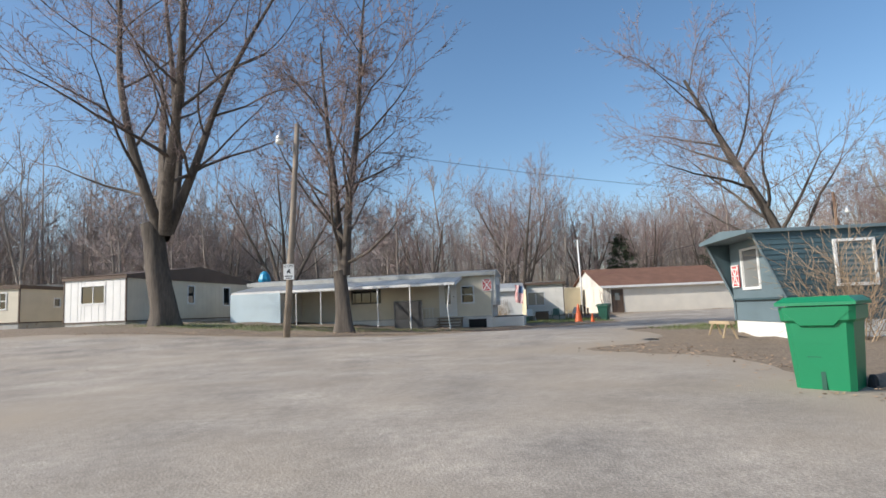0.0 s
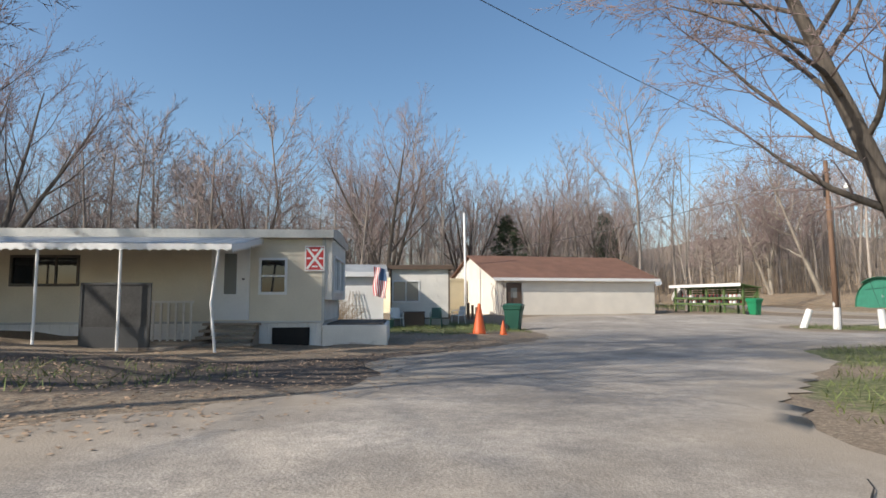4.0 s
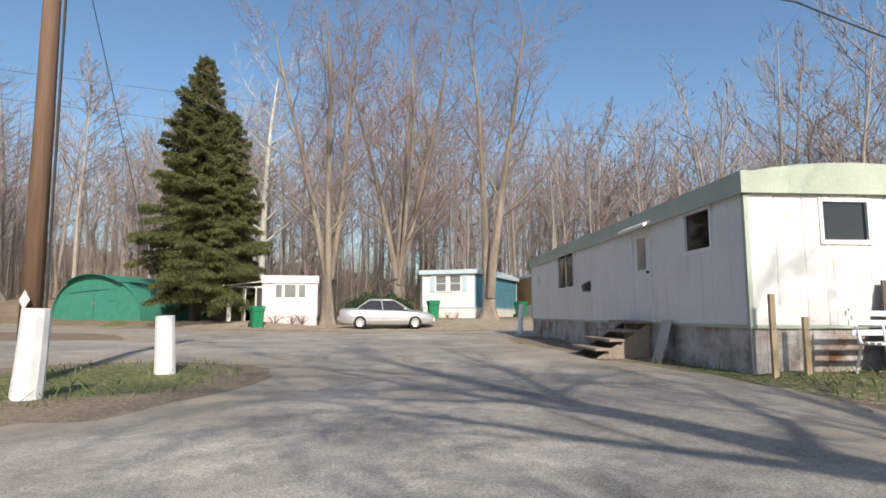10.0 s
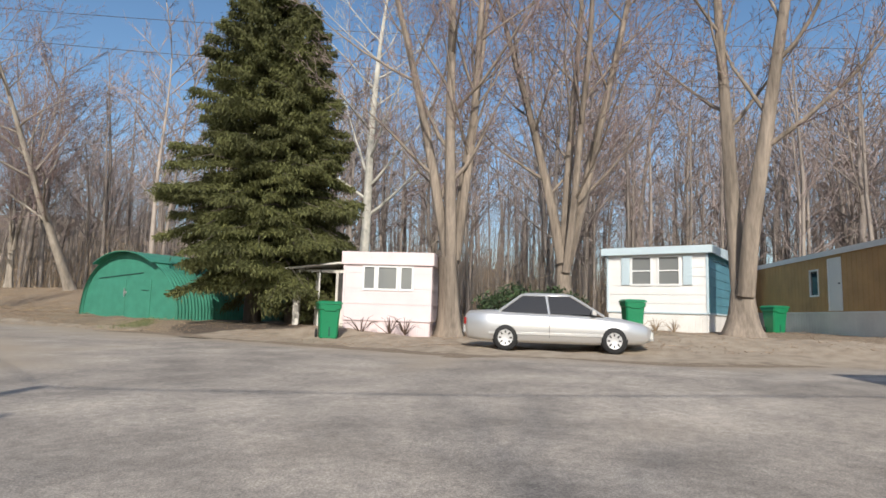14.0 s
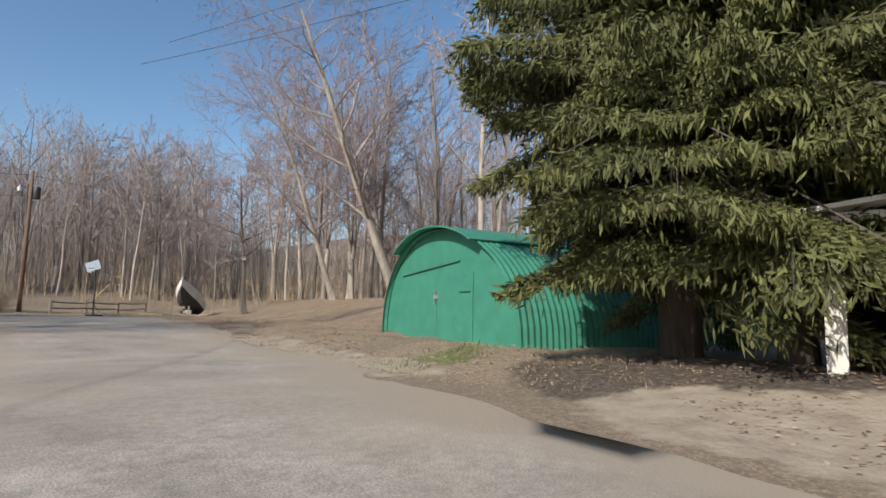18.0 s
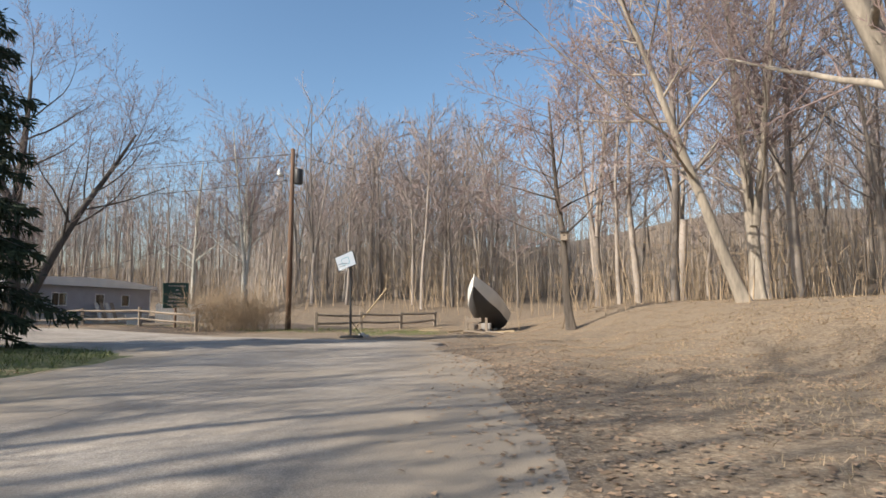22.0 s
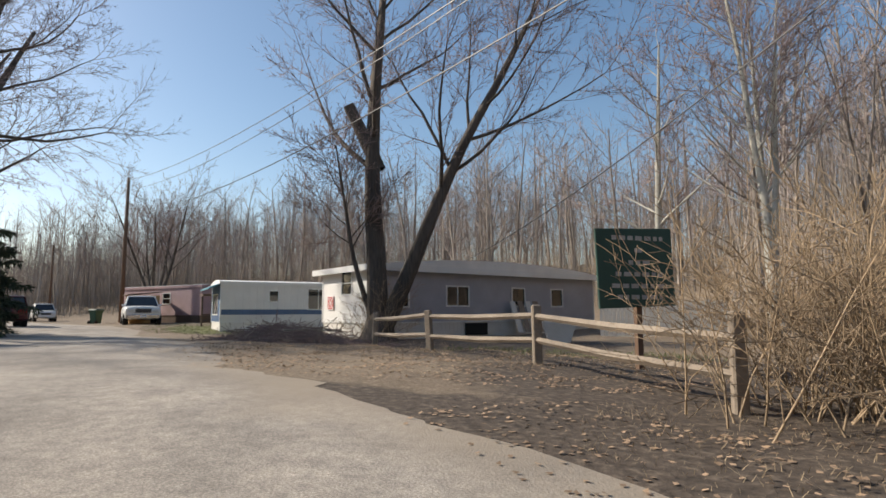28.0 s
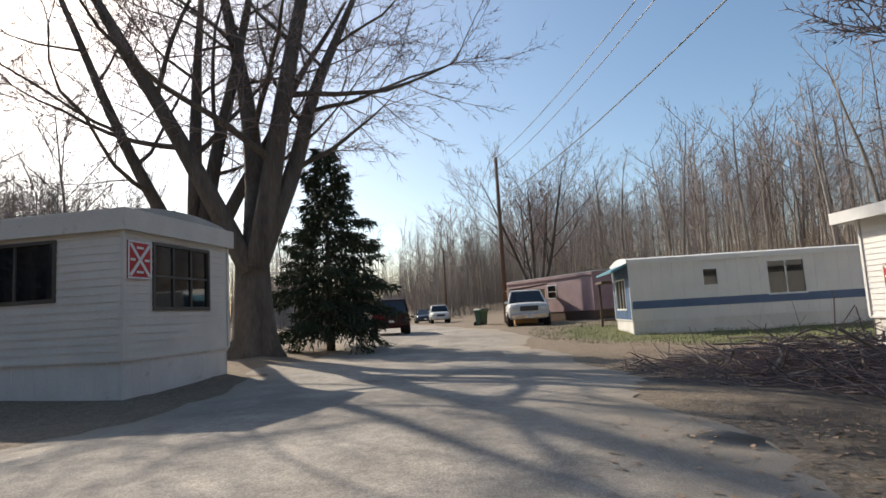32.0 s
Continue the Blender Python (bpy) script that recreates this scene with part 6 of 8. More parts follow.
# ---- the block building ----
def block_building():
    top = thing("block_building", pose(12.75, 48.15, 0.08, 0, 0, 4), "cream painted block outbuilding with a brown shingle gable roof", "outbuilding")
    L, W, H, R = 11.0, 9.6, 2.38, 4.0
    wall_part(top, pose(0, 0, 0), L, -0.3, H, [(0.75, 1.62, 0.05, 2.0)], 0.2, "lap", BLOCK, 0.0025, "block_course")
    wall_part(top, pose(L, 0, 0, 0, 0, 90), W, -0.3, H, [], 0.2, "lap", BLOCK, 0.0025, "block_course")
    wall_part(top, pose(L, W, 0, 0, 0, 180), L, -0.3, H, [], 0.2, "lap", BLOCK, 0.0025, "block_course")
    wall_part(top, pose(0, W, 0, 0, 0, 270), W, -0.3, H, [], 0.2, "lap", BLOCK, 0.0025, "block_course")
    for x in (0.0, L):
        part("gable", Geo().add([(x - 0.006, 0, H), (x - 0.006, W, H), (x - 0.006, W / 2, R - 0.05), (x + 0.006, 0, H), (x + 0.006, W, H), (x + 0.006, W / 2, R - 0.05)], [(0, 1, 2), (3, 5, 4), (0, 2, 5, 3), (1, 4, 5, 2)]), WHITE_OLD, top)
    for sgn in (0, 1):
        rf = part("roof_slope", Geo().add([(-0.25, -0.3, H - 0.1), (L + 0.25, -0.3, H - 0.1), (L + 0.25, W / 2, R), (-0.25, W / 2, R), (-0.25, -0.3, H - 0.03), (L + 0.25, -0.3, H - 0.03), (L + 0.25, W / 2, R + 0.07), (-0.25, W / 2, R + 0.07)],
                                          [(0, 3, 2, 1), (4, 5, 6, 7), (0, 1, 5, 4), (3, 7, 6, 2), (0, 4, 7, 3), (1, 2, 6, 5)]), SHINGLE, top, m=pose(0, 0, 0) if sgn == 0 else pose(L, W, 0, 0, 0, 180))
    part("eave_board", Geo().box(-0.25, L + 0.25, -0.34, -0.31, H - 0.2, H - 0.02), WHITE_PAINT, top)
    door(top, pose(0, 0, 0), 0.75, 1.62, 0.05, 2.0, BROWN, (0.98, 1.38, 1.15, 1.75), BROWN)
    # added near-black box, the building's inner shade as plain colour
    part("dark_interior_fill", Geo().box(0.3, L - 0.3, 0.3, W - 0.3, 0, H - 0.1), DARK, top)
    # a bare climber on the corner
    rng = random.Random(71)
    for k in range(7):
        tr = thing("climbing_vine", pose(12.5 + 0.12 * k, 47.95 + 0.02 * k, 0), "leafless vine climbing the corner of the block wall", "vine", "vines")
        pts, p = [], Vector((0, 0, -0.1))
        for i in range(9):
            pts.append(tuple(p))
            p = p + Vector((rng.gauss(0, 0.07), rng.gauss(0, 0.04), rng.uniform(0.2, 0.36)))
        part("stem", Geo().tube(pts, [0.016] * 9, 4), TWIG, tr)


block_building()


# ---- the mailbox shelter ----
def shelter():
    top = thing("mailbox_shelter", pose(28.3, 53.6, 0.08, 0, 0, heading((28.3, 53.6), (28.85, 47.1))), "green timber mailbox shelter with a sloping white-edged roof", "shelter")
    L, D = 6.5, 1.1
    part("roof", Geo().add([(-0.2, -0.35, 1.98), (L + 0.2, -0.35, 1.98), (L + 0.2, D + 0.2, 1.72), (-0.2, D + 0.2, 1.72), (-0.2, -0.35, 2.04), (L + 0.2, -0.35, 2.04), (L + 0.2, D + 0.2, 1.78), (-0.2, D + 0.2, 1.78)],
                           [(0, 3, 2, 1), (4, 5, 6, 7), (0, 1, 5, 4), (3, 7, 6, 2), (0, 4, 7, 3), (1, 2, 6, 5)]), GREEN_WOOD, top)
    part("fascia", Geo().box(-0.22, L + 0.22, -0.385, -0.355, 1.86, 2.06), WHITE_PAINT, top)
    for k in range(5):
        x = L * k / 4
        for y in (0.0, D):
            part("post", Geo().box(x - 0.05, x + 0.05, y - 0.05, y + 0.05, -0.3, 1.95 if y == 0 else 1.7), GREEN_WOOD, top)
    for z in (0.72, 1.12):
        part("shelf", Geo().box(-0.1, L + 0.1, -0.12, 0.6, z - 0.03, z), GREEN_WOOD, top)
        part("shelf_edge", Geo().box(-0.1, L + 0.1, -0.16, -0.12, z - 0.08, z + 0.04), GREEN_WOOD, top)
    for k in range(6):
        part("rear_slat", Geo().box(-0.1, L + 0.1, D + 0.05, D + 0.08, 0.75 + 0.16 * k, 0.86 + 0.16 * k), GREEN_WOOD, top)
    part("end_brace", Geo().tube([(L, 0.05, 0.1), (L, D, 1.5)], 0.04, 4), GREEN_WOOD, top)
    return top


SHELTER = shelter()


def mailbox(m, material, label):
    top = thing("mailbox", m, label, "mailbox", "mailboxes")
    prof = [(-0.085, 0), (0.085, 0), (0.085, 0.13), (0.065, 0.185), (0.03, 0.21), (-0.03, 0.21), (-0.065, 0.185), (-0.085, 0.13)]
    part("body", Geo().loft([[(x, y, z) for x, z in prof] for y in (0.0, 0.48)], False, True), material, top)
    part("door", Geo().loft([[(x, y, z) for x, z in prof] for y in (-0.012, 0.0)], True, True), material, top)
    part("flag", Geo().box(0.09, 0.1, 0.1, 0.14, 0.08, 0.26), RED, top)
    return top


rng = random.Random(4)
for row, z in ((0, 0.722), (1, 1.122)):
    for k in range(18):
        if rng.random() < 0.12:
            continue
        mt, lb = ((STEEL, "grey metal mailbox"), (WHITE_PAINT, "white metal mailbox"), (STEEL_DARK, "black metal mailbox"), (STEEL, "grey metal mailbox"))[rng.randrange(4)]
        mailbox(SHELTER.matrix_basis @ pose(0.3 + 0.345 * k, -0.08, z, 0, 0, rng.gauss(0, 4)), mt, lb + " in a row on the green shelf")


# ---- the green arched shed ----
def arched_shed():
    m = pose(48.6, 57.7, 0.26, 0, 0, heading((48.6, 57.7), (47.7, 51.3)))
    top = thing("arched_shed", m, "green-painted corrugated arched metal shed with double doors", "shed")
    W, Hh, D = 6.4, 2.62, 8.5
    W2 = W / 2

    def arch(s, lift=0.0):                               # s from 0 to 1 over the arch; a slightly pointed gothic curve
        a = math.pi * s
        return W2 - (W2 + lift) * math.cos(a) * (1.0 - 0.05 * math.sin(a) ** 2) - 0.3 * math.sin(a) ** 2, (Hh + lift) * math.sin(a) ** 0.82

    n, k2 = 28, 60
    front = [(arch(i / n)[0], 0.05, arch(i / n)[1]) for i in range(n + 1)]
    g = Geo().add(front + [(x, 0.1, z) for x, y, z in front], [tuple(range(n + 1))])
    part("front_panel", g, GREEN_PAINT, top)
    g = Geo()                                            # corrugated shell: ribs round the arch
    rings = []
    for j in range(k2 * 2 + 1):
        y = -0.12 + (D + 0.12) * j / (k2 * 2)
        lift = 0.025 if j % 2 else 0.0
        rings.append([(arch(i / n, lift)[0], y, arch(i / n, lift)[1]) for i in range(n + 1)])
    g.loft(rings, closed=False)
    part("corrugated_shell", g, GREEN_PAINT, top)
    part("rear_panel", Geo().add([(x, D - 0.02, z) for x, y, z in front], [tuple(range(n + 1))[::-1]]), GREEN_PAINT, top)
    g = Geo()                                            # the cap along the crown
    cap = [i / n for i in range(n + 1) if 0.27 <= i / n <= 0.73]
    g.loft([[(arch(s, 0.07)[0], y, arch(s, 0.07)[1]) for s in cap] + [(arch(s, 0.04)[0], y, arch(s, 0.04)[1]) for s in cap[::-1]] for y in (-0.32, D)], True, True)
    part("ridge_cap", g, GREEN_PAINT, top)
    part("header_rail", Geo().tube([(1.0, 0.03, 1.62), (4.0, 0.03, 1.82)], 0.018, 5), GREEN_DARK, top)
    for x, w in ((1.35, 1.6), (2.98, 1.6)):
        dr = part("door", Geo().bevel_box(x, x + w, 0.015, 0.045, 0.05, 1.55, 0.006), GREEN_PAINT, top)
    part("hasp", Geo().box(2.86, 3.04, -0.02, 0.015, 1.0, 1.09).box(2.9, 2.94, -0.03, 0.0, 0.88, 1.2), STEEL, top, "steel hasp and padlock")
    part("strap_hinge", Geo().box(4.05, 4.5, -0.005, 0.014, 1.12, 1.15), GREEN_DARK, top)
    return top


arched_shed()


# ---- round the white home by the island ----
def wh_clutter():
    base = WH.matrix_basis
    side = base @ pose(13.1, 3.2, 0, 0, 0, 180)
    st = thing("door_steps", side @ pose(9.1, -1.05, 0), "weathered dark wooden steps at the trailer door", "steps")
    for k in range(4):
        part("tread", Geo().bevel_box(-0.55 + 0.0 * k, 0.95, 0.27 * k - 0.1, 0.27 * k + 0.2, 0.17 * k + 0.1, 0.17 * k + 0.15, 0.01), WOOD_GREY, st)
    for x in (-0.45, 0.8):
        part("stringer", Geo().add([(x, -0.05, -0.05), (x, 1.0, -0.05), (x, 1.0, 0.62), (x + 0.05, -0.05, -0.05), (x + 0.05, 1.0, -0.05), (x + 0.05, 1.0, 0.62)], [(0, 1, 2), (3, 5, 4), (0, 2, 5, 3), (0, 3, 4, 1)]), WOOD_GREY, st)
    v = thing("exhaust_hood", side @ pose(6.25, -0.02, 1.36), "small dark exhaust hood on the trailer wall", "vent")
    part("hood", Geo().add([(0, 0, 0.25), (0.28, 0, 0.25), (0.28, -0.16, 0.16), (0, -0.16, 0.16), (0, -0.13, 0), (0.28, -0.13, 0), (0, 0, 0), (0.28, 0, 0)], [(0, 1, 2, 3), (3, 2, 5, 4), (0, 3, 4, 6), (1, 7, 5, 2), (4, 5, 7, 6)]), STEEL_DARK, v)
    pl = thing("electric_box", side @ pose(1.0, -0.02, 1.75), "small white meter cover on the trailer wall", "meter box")
    part("cover", Geo().bevel_box(0, 0.22, -0.04, 0, 0, 0.32, 0.01), WHITE_OLD, pl)
    lc = thing("door_canopy", side @ pose(9.0, -0.02, 2.48), "narrow white metal canopy over the trailer door", "canopy")
    part("hood", Geo().add([(0, 0, 0.12), (1.25, 0, 0.12), (1.25, -0.22, 0), (0, -0.22, 0), (0, 0, 0.06), (1.25, 0, 0.06), (1.25, -0.2, -0.05), (0, -0.2, -0.05)], [(0, 3, 2, 1), (4, 5, 6, 7), (0, 4, 7, 3), (1, 2, 6, 5), (3, 7, 6, 2)]), WHITE_PAINT, lc)
    vn = thing("roof_vent_pipe", base @ pose(4.6, 2.9, 2.74), "short dark vent pipe on the trailer roof", "vent")
    part("pipe", Geo().tube([(0, 0, 0), (0, 0, 0.3)], 0.06, 10), STEEL_DARK, vn)
    ps = thing("leaning_skirt_panel", side @ pose(10.6, -0.12, 0), "grey metal skirting panel leaning at the wall", "panel")
    part("sheet", Geo().add([(0, -0.18, -0.05), (0.35, -0.18, -0.05), (0.35, 0.05, 0.68), (0, 0.05, 0.68), (0, -0.2, -0.05), (0.35, -0.2, -0.05), (0.35, 0.03, 0.68), (0, 0.03, 0.68)], [(0, 3, 2, 1), (4, 5, 6, 7), (0, 1, 5, 4), (3, 7, 6, 2), (0, 4, 7, 3), (1, 2, 6, 5)]), SKIRT, ps)
    end = base @ pose(0, 3.2, 0, 0, 0, 270)
    bn = thing("garden_bench", end @ pose(0.9, -1.1, 0.0), "white-painted slatted metal garden bench before the trailer end", "bench")
    for k in range(4):
        part("seat_slat", Geo().box(0, 1.35, 0.1 * k, 0.1 * k + 0.065, 0.42, 0.445), WHITE_PAINT, bn)
    for k in range(3):
        part("back_slat", Geo().box(0, 1.35, 0.43 + 0.04 * k, 0.45 + 0.04 * k, 0.52 + 0.12 * k, 0.59 + 0.12 * k), WHITE_PAINT, bn)
    for x in (0.08, 1.24):
        part("leg_frame", Geo().tube([(x, 0.0, 0), (x, 0.02, 0.42), (x, 0.4, 0.42), (x, 0.55, 0.86)], 0.02, 6), WHITE_PAINT, bn)
        part("rear_leg", Geo().tube([(x, 0.52, 0), (x, 0.4, 0.42)], 0.02, 6), WHITE_PAINT, bn)
        part("armrest", Geo().tube([(x, 0.02, 0.42), (x, 0.05, 0.64), (x, 0.42, 0.64)], 0.018, 6), WHITE_PAINT, bn)
    bd = thing("leaning_board", end @ pose(1.55, -0.3, 0), "dark board leaning against the sunlit trailer end", "board")
    part("sheet", Geo().add([(0, -0.12, 0), (1.3, -0.12, 0), (1.25, 0.2, 1.25), (0.28, 0.2, 1.25), (0, -0.15, 0), (1.3, -0.15, 0), (1.25, 0.17, 1.25), (0.28, 0.17, 1.25)], [(0, 3, 2, 1), (4, 5, 6, 7), (0, 1, 5, 4), (3, 7, 6, 2), (0, 4, 7, 3), (1, 2, 6, 5)]), BROWN, bd)
    for k, x in enumerate((0.05, 0.5)):
        p = thing("garden_stake", end @ pose(x, -0.35, 0), "pale wooden stake by the trailer corner", "stake")
        part("post", Geo().box(0, 0.07, 0, 0.05, -0.2, 1.05 - 0.3 * k), WOOD_PALE, p)


wh_clutter()


# ---- the pink home's porch, shrubs, shutters ----
def pink_porch():
    base = PINK.matrix_basis
    top = thing("screened_porch", base @ pose(-2.0, 1.1, 0), "dark screened porch with peeling white posts and open doorway", "porch")
    for x, w in ((-0.05, 0.22), (0.72, 0.07), (1.42, 0.08)):
        part("post", Geo().box(x, x + w, -0.05, 0.06, -0.1, 2.0), WHITE_OLD, top)
    part("header", Geo().box(-0.1, 2.0, -0.06, 0.06, 1.96, 2.06), WHITE_OLD, top)
    part("screen", Geo().box(1.5, 2.0, 0.0, 0.01, 0.7, 1.96), DIM_INTERIOR, top)
    part("dado_panel", Geo().box(1.5, 2.0, -0.02, 0.02, -0.1, 0.7), WHITE_OLD, top)
    # the shade deep in the porch is put into this wall's near-black
    part("rear_wall", Geo().box(-0.05, 2.0, 2.6, 2.65, -0.1, 2.0), DARK, top)
    part("side_wall", Geo().box(-0.05, 0.0, 0.06, 2.6, -0.1, 2.0), BROWN, top)
    part("roof", Geo().add([(-0.3, -0.35, 2.02), (2.02, -0.35, 2.3), (2.02, 2.7, 2.3), (-0.3, 2.7, 2.02), (-0.3, -0.35, 2.08), (2.02, -0.35, 2.36), (2.02, 2.7, 2.36), (-0.3, 2.7, 2.08)],
                           [(0, 3, 2, 1), (4, 5, 6, 7), (0, 1, 5, 4), (3, 7, 6, 2), (0, 4, 7, 3), (1, 2, 6, 5)]), WHITE_OLD, top)
    dr = part("open_door", Geo().box(0.0, 0.04, -0.68, 0.0, 0.0, 1.92), WHITE_OLD, top, m=pose(0.72, 0, 0, 0, 0, 25))
    b = BLUE.matrix_basis
    for x in (0.5, 2.55):
        s = thing("window_shutter", b @ pose(x, -0.03, 1.55), "pale blue-grey louvred window shutter", "shutter", "shutters")
        part("frame", Geo().box(0, 0.28, -0.03, 0, 0, 0.95), PALE_BLUE, s)
        for k in range(8):
            part("slat", Geo().box(0.04, 0.24, -0.042, -0.031, 0.06 + 0.11 * k, 0.13 + 0.11 * k), PALE_BLUE, s)
    for k, x in enumerate((0.55, 1.1, 1.7, 2.3)):
        s = thing("dead_plant", b @ pose(x, -0.3, -0.02), "withered brown border plant by the skirting", "plant", "withered plants")
        rg = random.Random(80 + k)
        g = Geo()
        for _ in range(16):
            q = Vector((rg.gauss(0, 0.2), rg.gauss(0, 0.1), rg.uniform(0.15, 0.45)))
            g.tube([(0, 0, 0), tuple(q * 0.6 + Vector((0, 0, 0.1))), tuple(q)], [0.012, 0.009, 0.004], 3, False)
        part("dry_growth", g, TWIG_TAN, s)["kind"] = "stuff"
    for k, x in enumerate((0.7, 1.6, 2.1)):
        s = thing("dead_plant", base @ pose(x, -0.35, -0.02), "withered dark climbing stems by the pink skirting", "plant", "withered plants")
        rg = random.Random(90 + k)
        g = Geo()
        for _ in range(14):
            q = Vector((rg.gauss(0, 0.3), rg.gauss(0, 0.08), rg.uniform(0.2, 0.6)))
            g.tube([(0, 0, 0), tuple(q * 0.6 + Vector((0, 0, 0.15))), tuple(q)], [0.014, 0.01, 0.004], 3, False)
        part("dry_growth", g, BROWN, s)["kind"] = "stuff"


pink_porch()


def leafy_shrub(m, rx, h, seed, label, material=LEAF_GREEN, count=2600):
    rg = random.Random(seed)
    top = thing("evergreen_shrub", m, label, "shrub", "shrubs")
    g = Geo()
    for _ in range(14):
        a = rg.uniform(0, 6.28)
        g.tube([(0.15 * math.cos(a), 0.15 * math.sin(a), -0.05), (rx * 0.6 * math.cos(a), rx * 0.6 * math.sin(a), h * rg.uniform(0.5, 0.8))], [0.03, 0.01], 4, False)
    part("dry_growth", g, BARK, top)["kind"] = "stuff"
    V, F = [], []
    for _ in range(count):
        d = Vector((rg.gauss(0, 1), rg.gauss(0, 1), rg.gauss(0, 1))).normalized() * rg.uniform(0.6, 1.0)
        bump = 1 + 0.22 * math.sin(5 * d.x + seed) * math.sin(4 * d.y + 2 * d.z)
        c = Vector((d.x * rx * bump, d.y * rx * bump, h * 0.5 + d.z * h * 0.5 * bump))
        o = Vector((rg.gauss(0, 1), rg.gauss(0, 1), rg.gauss(0.3, 1))).normalized()
        s = o.orthogonal().normalized() * rg.uniform(0.03, 0.06)
        i = len(V)
        V += [c - s, c + o * rg.uniform(0.08, 0.18), c + s, c - o * 0.04]
        F.append((i, i + 1, i + 2, i + 3))
    part("foliage", array_mesh("foliage", np.array([tuple(v) for v in V]), np.array(F), material, False), None, top)
    return top


leafy_shrub(on(51, 39.59), 1.4, 1.7, 1, "dark green evergreen shrub behind the silver car")
leafy_shrub(on(52.84, 38.47), 1.2, 1.6, 2, "dark green evergreen shrub behind the silver car")


# ---- vehicles ----
def wheel(parent, x, y, r=0.32, w=0.2, spokes=8):
    m = pose(x, y, r, 90, 0, 0)
    t = part("wheel", Geo().lathe([(r * 0.62, -w / 2), (r * 0.95, -w / 2), (r, -w * 0.3), (r, w * 0.3), (r * 0.95, w / 2), (r * 0.62, w / 2)], 22, cap=False), BLACK, parent, "black rubber tyre", True, m=m)
    part("rim", Geo().lathe([(0.02, -w * 0.36), (r * 0.3, -w * 0.4), (r * 0.6, -w * 0.47), (r * 0.64, -w * 0.5), (r * 0.64, w * 0.5), (r * 0.6, w * 0.47), (r * 0.3, w * 0.4), (0.02, w * 0.36)], 22), WHEEL_COVER, t, "silver wheel cover", True)
    for k in range(spokes):
        a = 2 * math.pi * k / spokes
        for s in (-1, 1):
            part("slot", Geo().box(r * 0.34, r * 0.55, -0.02, 0.02, s * w * 0.46 - 0.008, s * w * 0.46 + 0.008), STEEL_DARK, t, m=Matrix.Rotation(a, 4, "Z"))


def vehicle(name, m, label, paint, stations, cabin, wheels, r=0.32, lamps=True, category="car", bed=None, grille=False):
    """stations: x, half width, sill, belt. cabin: (base x0, x1, roof x0, x1, belt, roof height, half width base, roof)."""
    top = thing(name, m, label, category, "parked vehicles")
    rings = []
    for x, w, zl, zb in stations:
        half = [(0.0, zl), (w * 0.86, zl), (w * 0.97, zl + 0.08), (w, zl + 0.45 * (zb - zl)), (w * 0.98, zb - 0.14 * (zb - zl)), (w * 0.90, zb - 0.02), (w * 0.55, zb + 0.015), (0.0, zb + 0.03)]
        rings.append([(x, y, z) for y, z in half] + [(x, -y, z) for y, z in half[-2:0:-1]])
    part("body", Geo().loft(rings, True, True), paint, top, smooth=True)
    bx0, bx1, rx0, rx1, zb, zr, wb, wr = cabin
    ring = lambda x0, x1, w, z: [(x0, -w * 0.92, z), (x0 + 0.05, -w, z), (x1 - 0.05, -w, z), (x1, -w * 0.92, z), (x1, w * 0.92, z), (x1 - 0.05, w, z), (x0 + 0.05, w, z), (x0, w * 0.92, z)]
    part("cabin_glass", Geo().loft([ring(bx0, bx1, wb, zb), ring(rx0, rx1, wr, zr - 0.03)], True, True), GLASS_DARK, top, "dark tinted windows")
    part("roof_panel", Geo().loft([ring(rx0 - 0.05, rx1 + 0.05, wr + 0.02, zr - 0.05), ring(rx0, rx1, wr, zr), ring(rx0 + 0.15, rx1 - 0.15, wr * 0.8, zr + 0.035)], True, True), paint, top, smooth=True)
    for s in (-1, 1):
        for xb, xr in ((bx0 + 0.02, rx0 + 0.02), (bx1 - 0.02, rx1 - 0.02), ((bx0 + bx1) / 2, (rx0 + rx1) / 2)):
            part("pillar", Geo().tube([(xb, s * (wb + 0.005), zb - 0.03), (xr, s * (wr + 0.005), zr - 0.02)], 0.035, 6), paint, top)
        part("door_seam", Geo().box((bx0 + bx1) / 2 - 0.006, (bx0 + bx1) / 2 + 0.006, s * (stations[len(stations) // 2][1] + 0.001) - 0.004, s * (stations[len(stations) // 2][1] + 0.001) + 0.004, stations[3][2] + 0.15, zb - 0.08), STEEL_DARK, top)
        part("side_moulding", Geo().box(stations[2][0], stations[-3][0], s * stations[len(stations) // 2][1] - 0.01, s * stations[len(stations) // 2][1] + 0.012, stations[3][2] + 0.2, stations[3][2] + 0.26), paint, top)
        part("mirror", Geo().bevel_box(bx1 - 0.35, bx1 - 0.22, s * (wb + 0.1) - 0.09, s * (wb + 0.1) + 0.09, zb, zb + 0.13, 0.02), paint, top)
        for k, x in enumerate((bx0 * 0.5 + bx1 * 0.5 - 0.25, bx1 - 0.75)):
            part("door_handle", Geo().box(x, x + 0.16, s * (wb + 0.11) - 0.015, s * (wb + 0.11) + 0.015, zb - 0.14, zb - 0.11), paint, top)
    x0, x1 = stations[0], stations[-1]
    part("front_bumper", Geo().bevel_box(x1[0] - 0.1, x1[0] + 0.06, -x1[1] * 0.95, x1[1] * 0.95, x1[2], x1[2] + 0.22, 0.03), CHROME if grille else paint, top)
    part("rear_bumper", Geo().bevel_box(x0[0] - 0.06, x0[0] + 0.1, -x0[1] * 0.95, x0[1] * 0.95, x0[2], x0[2] + 0.22, 0.03), paint, top)
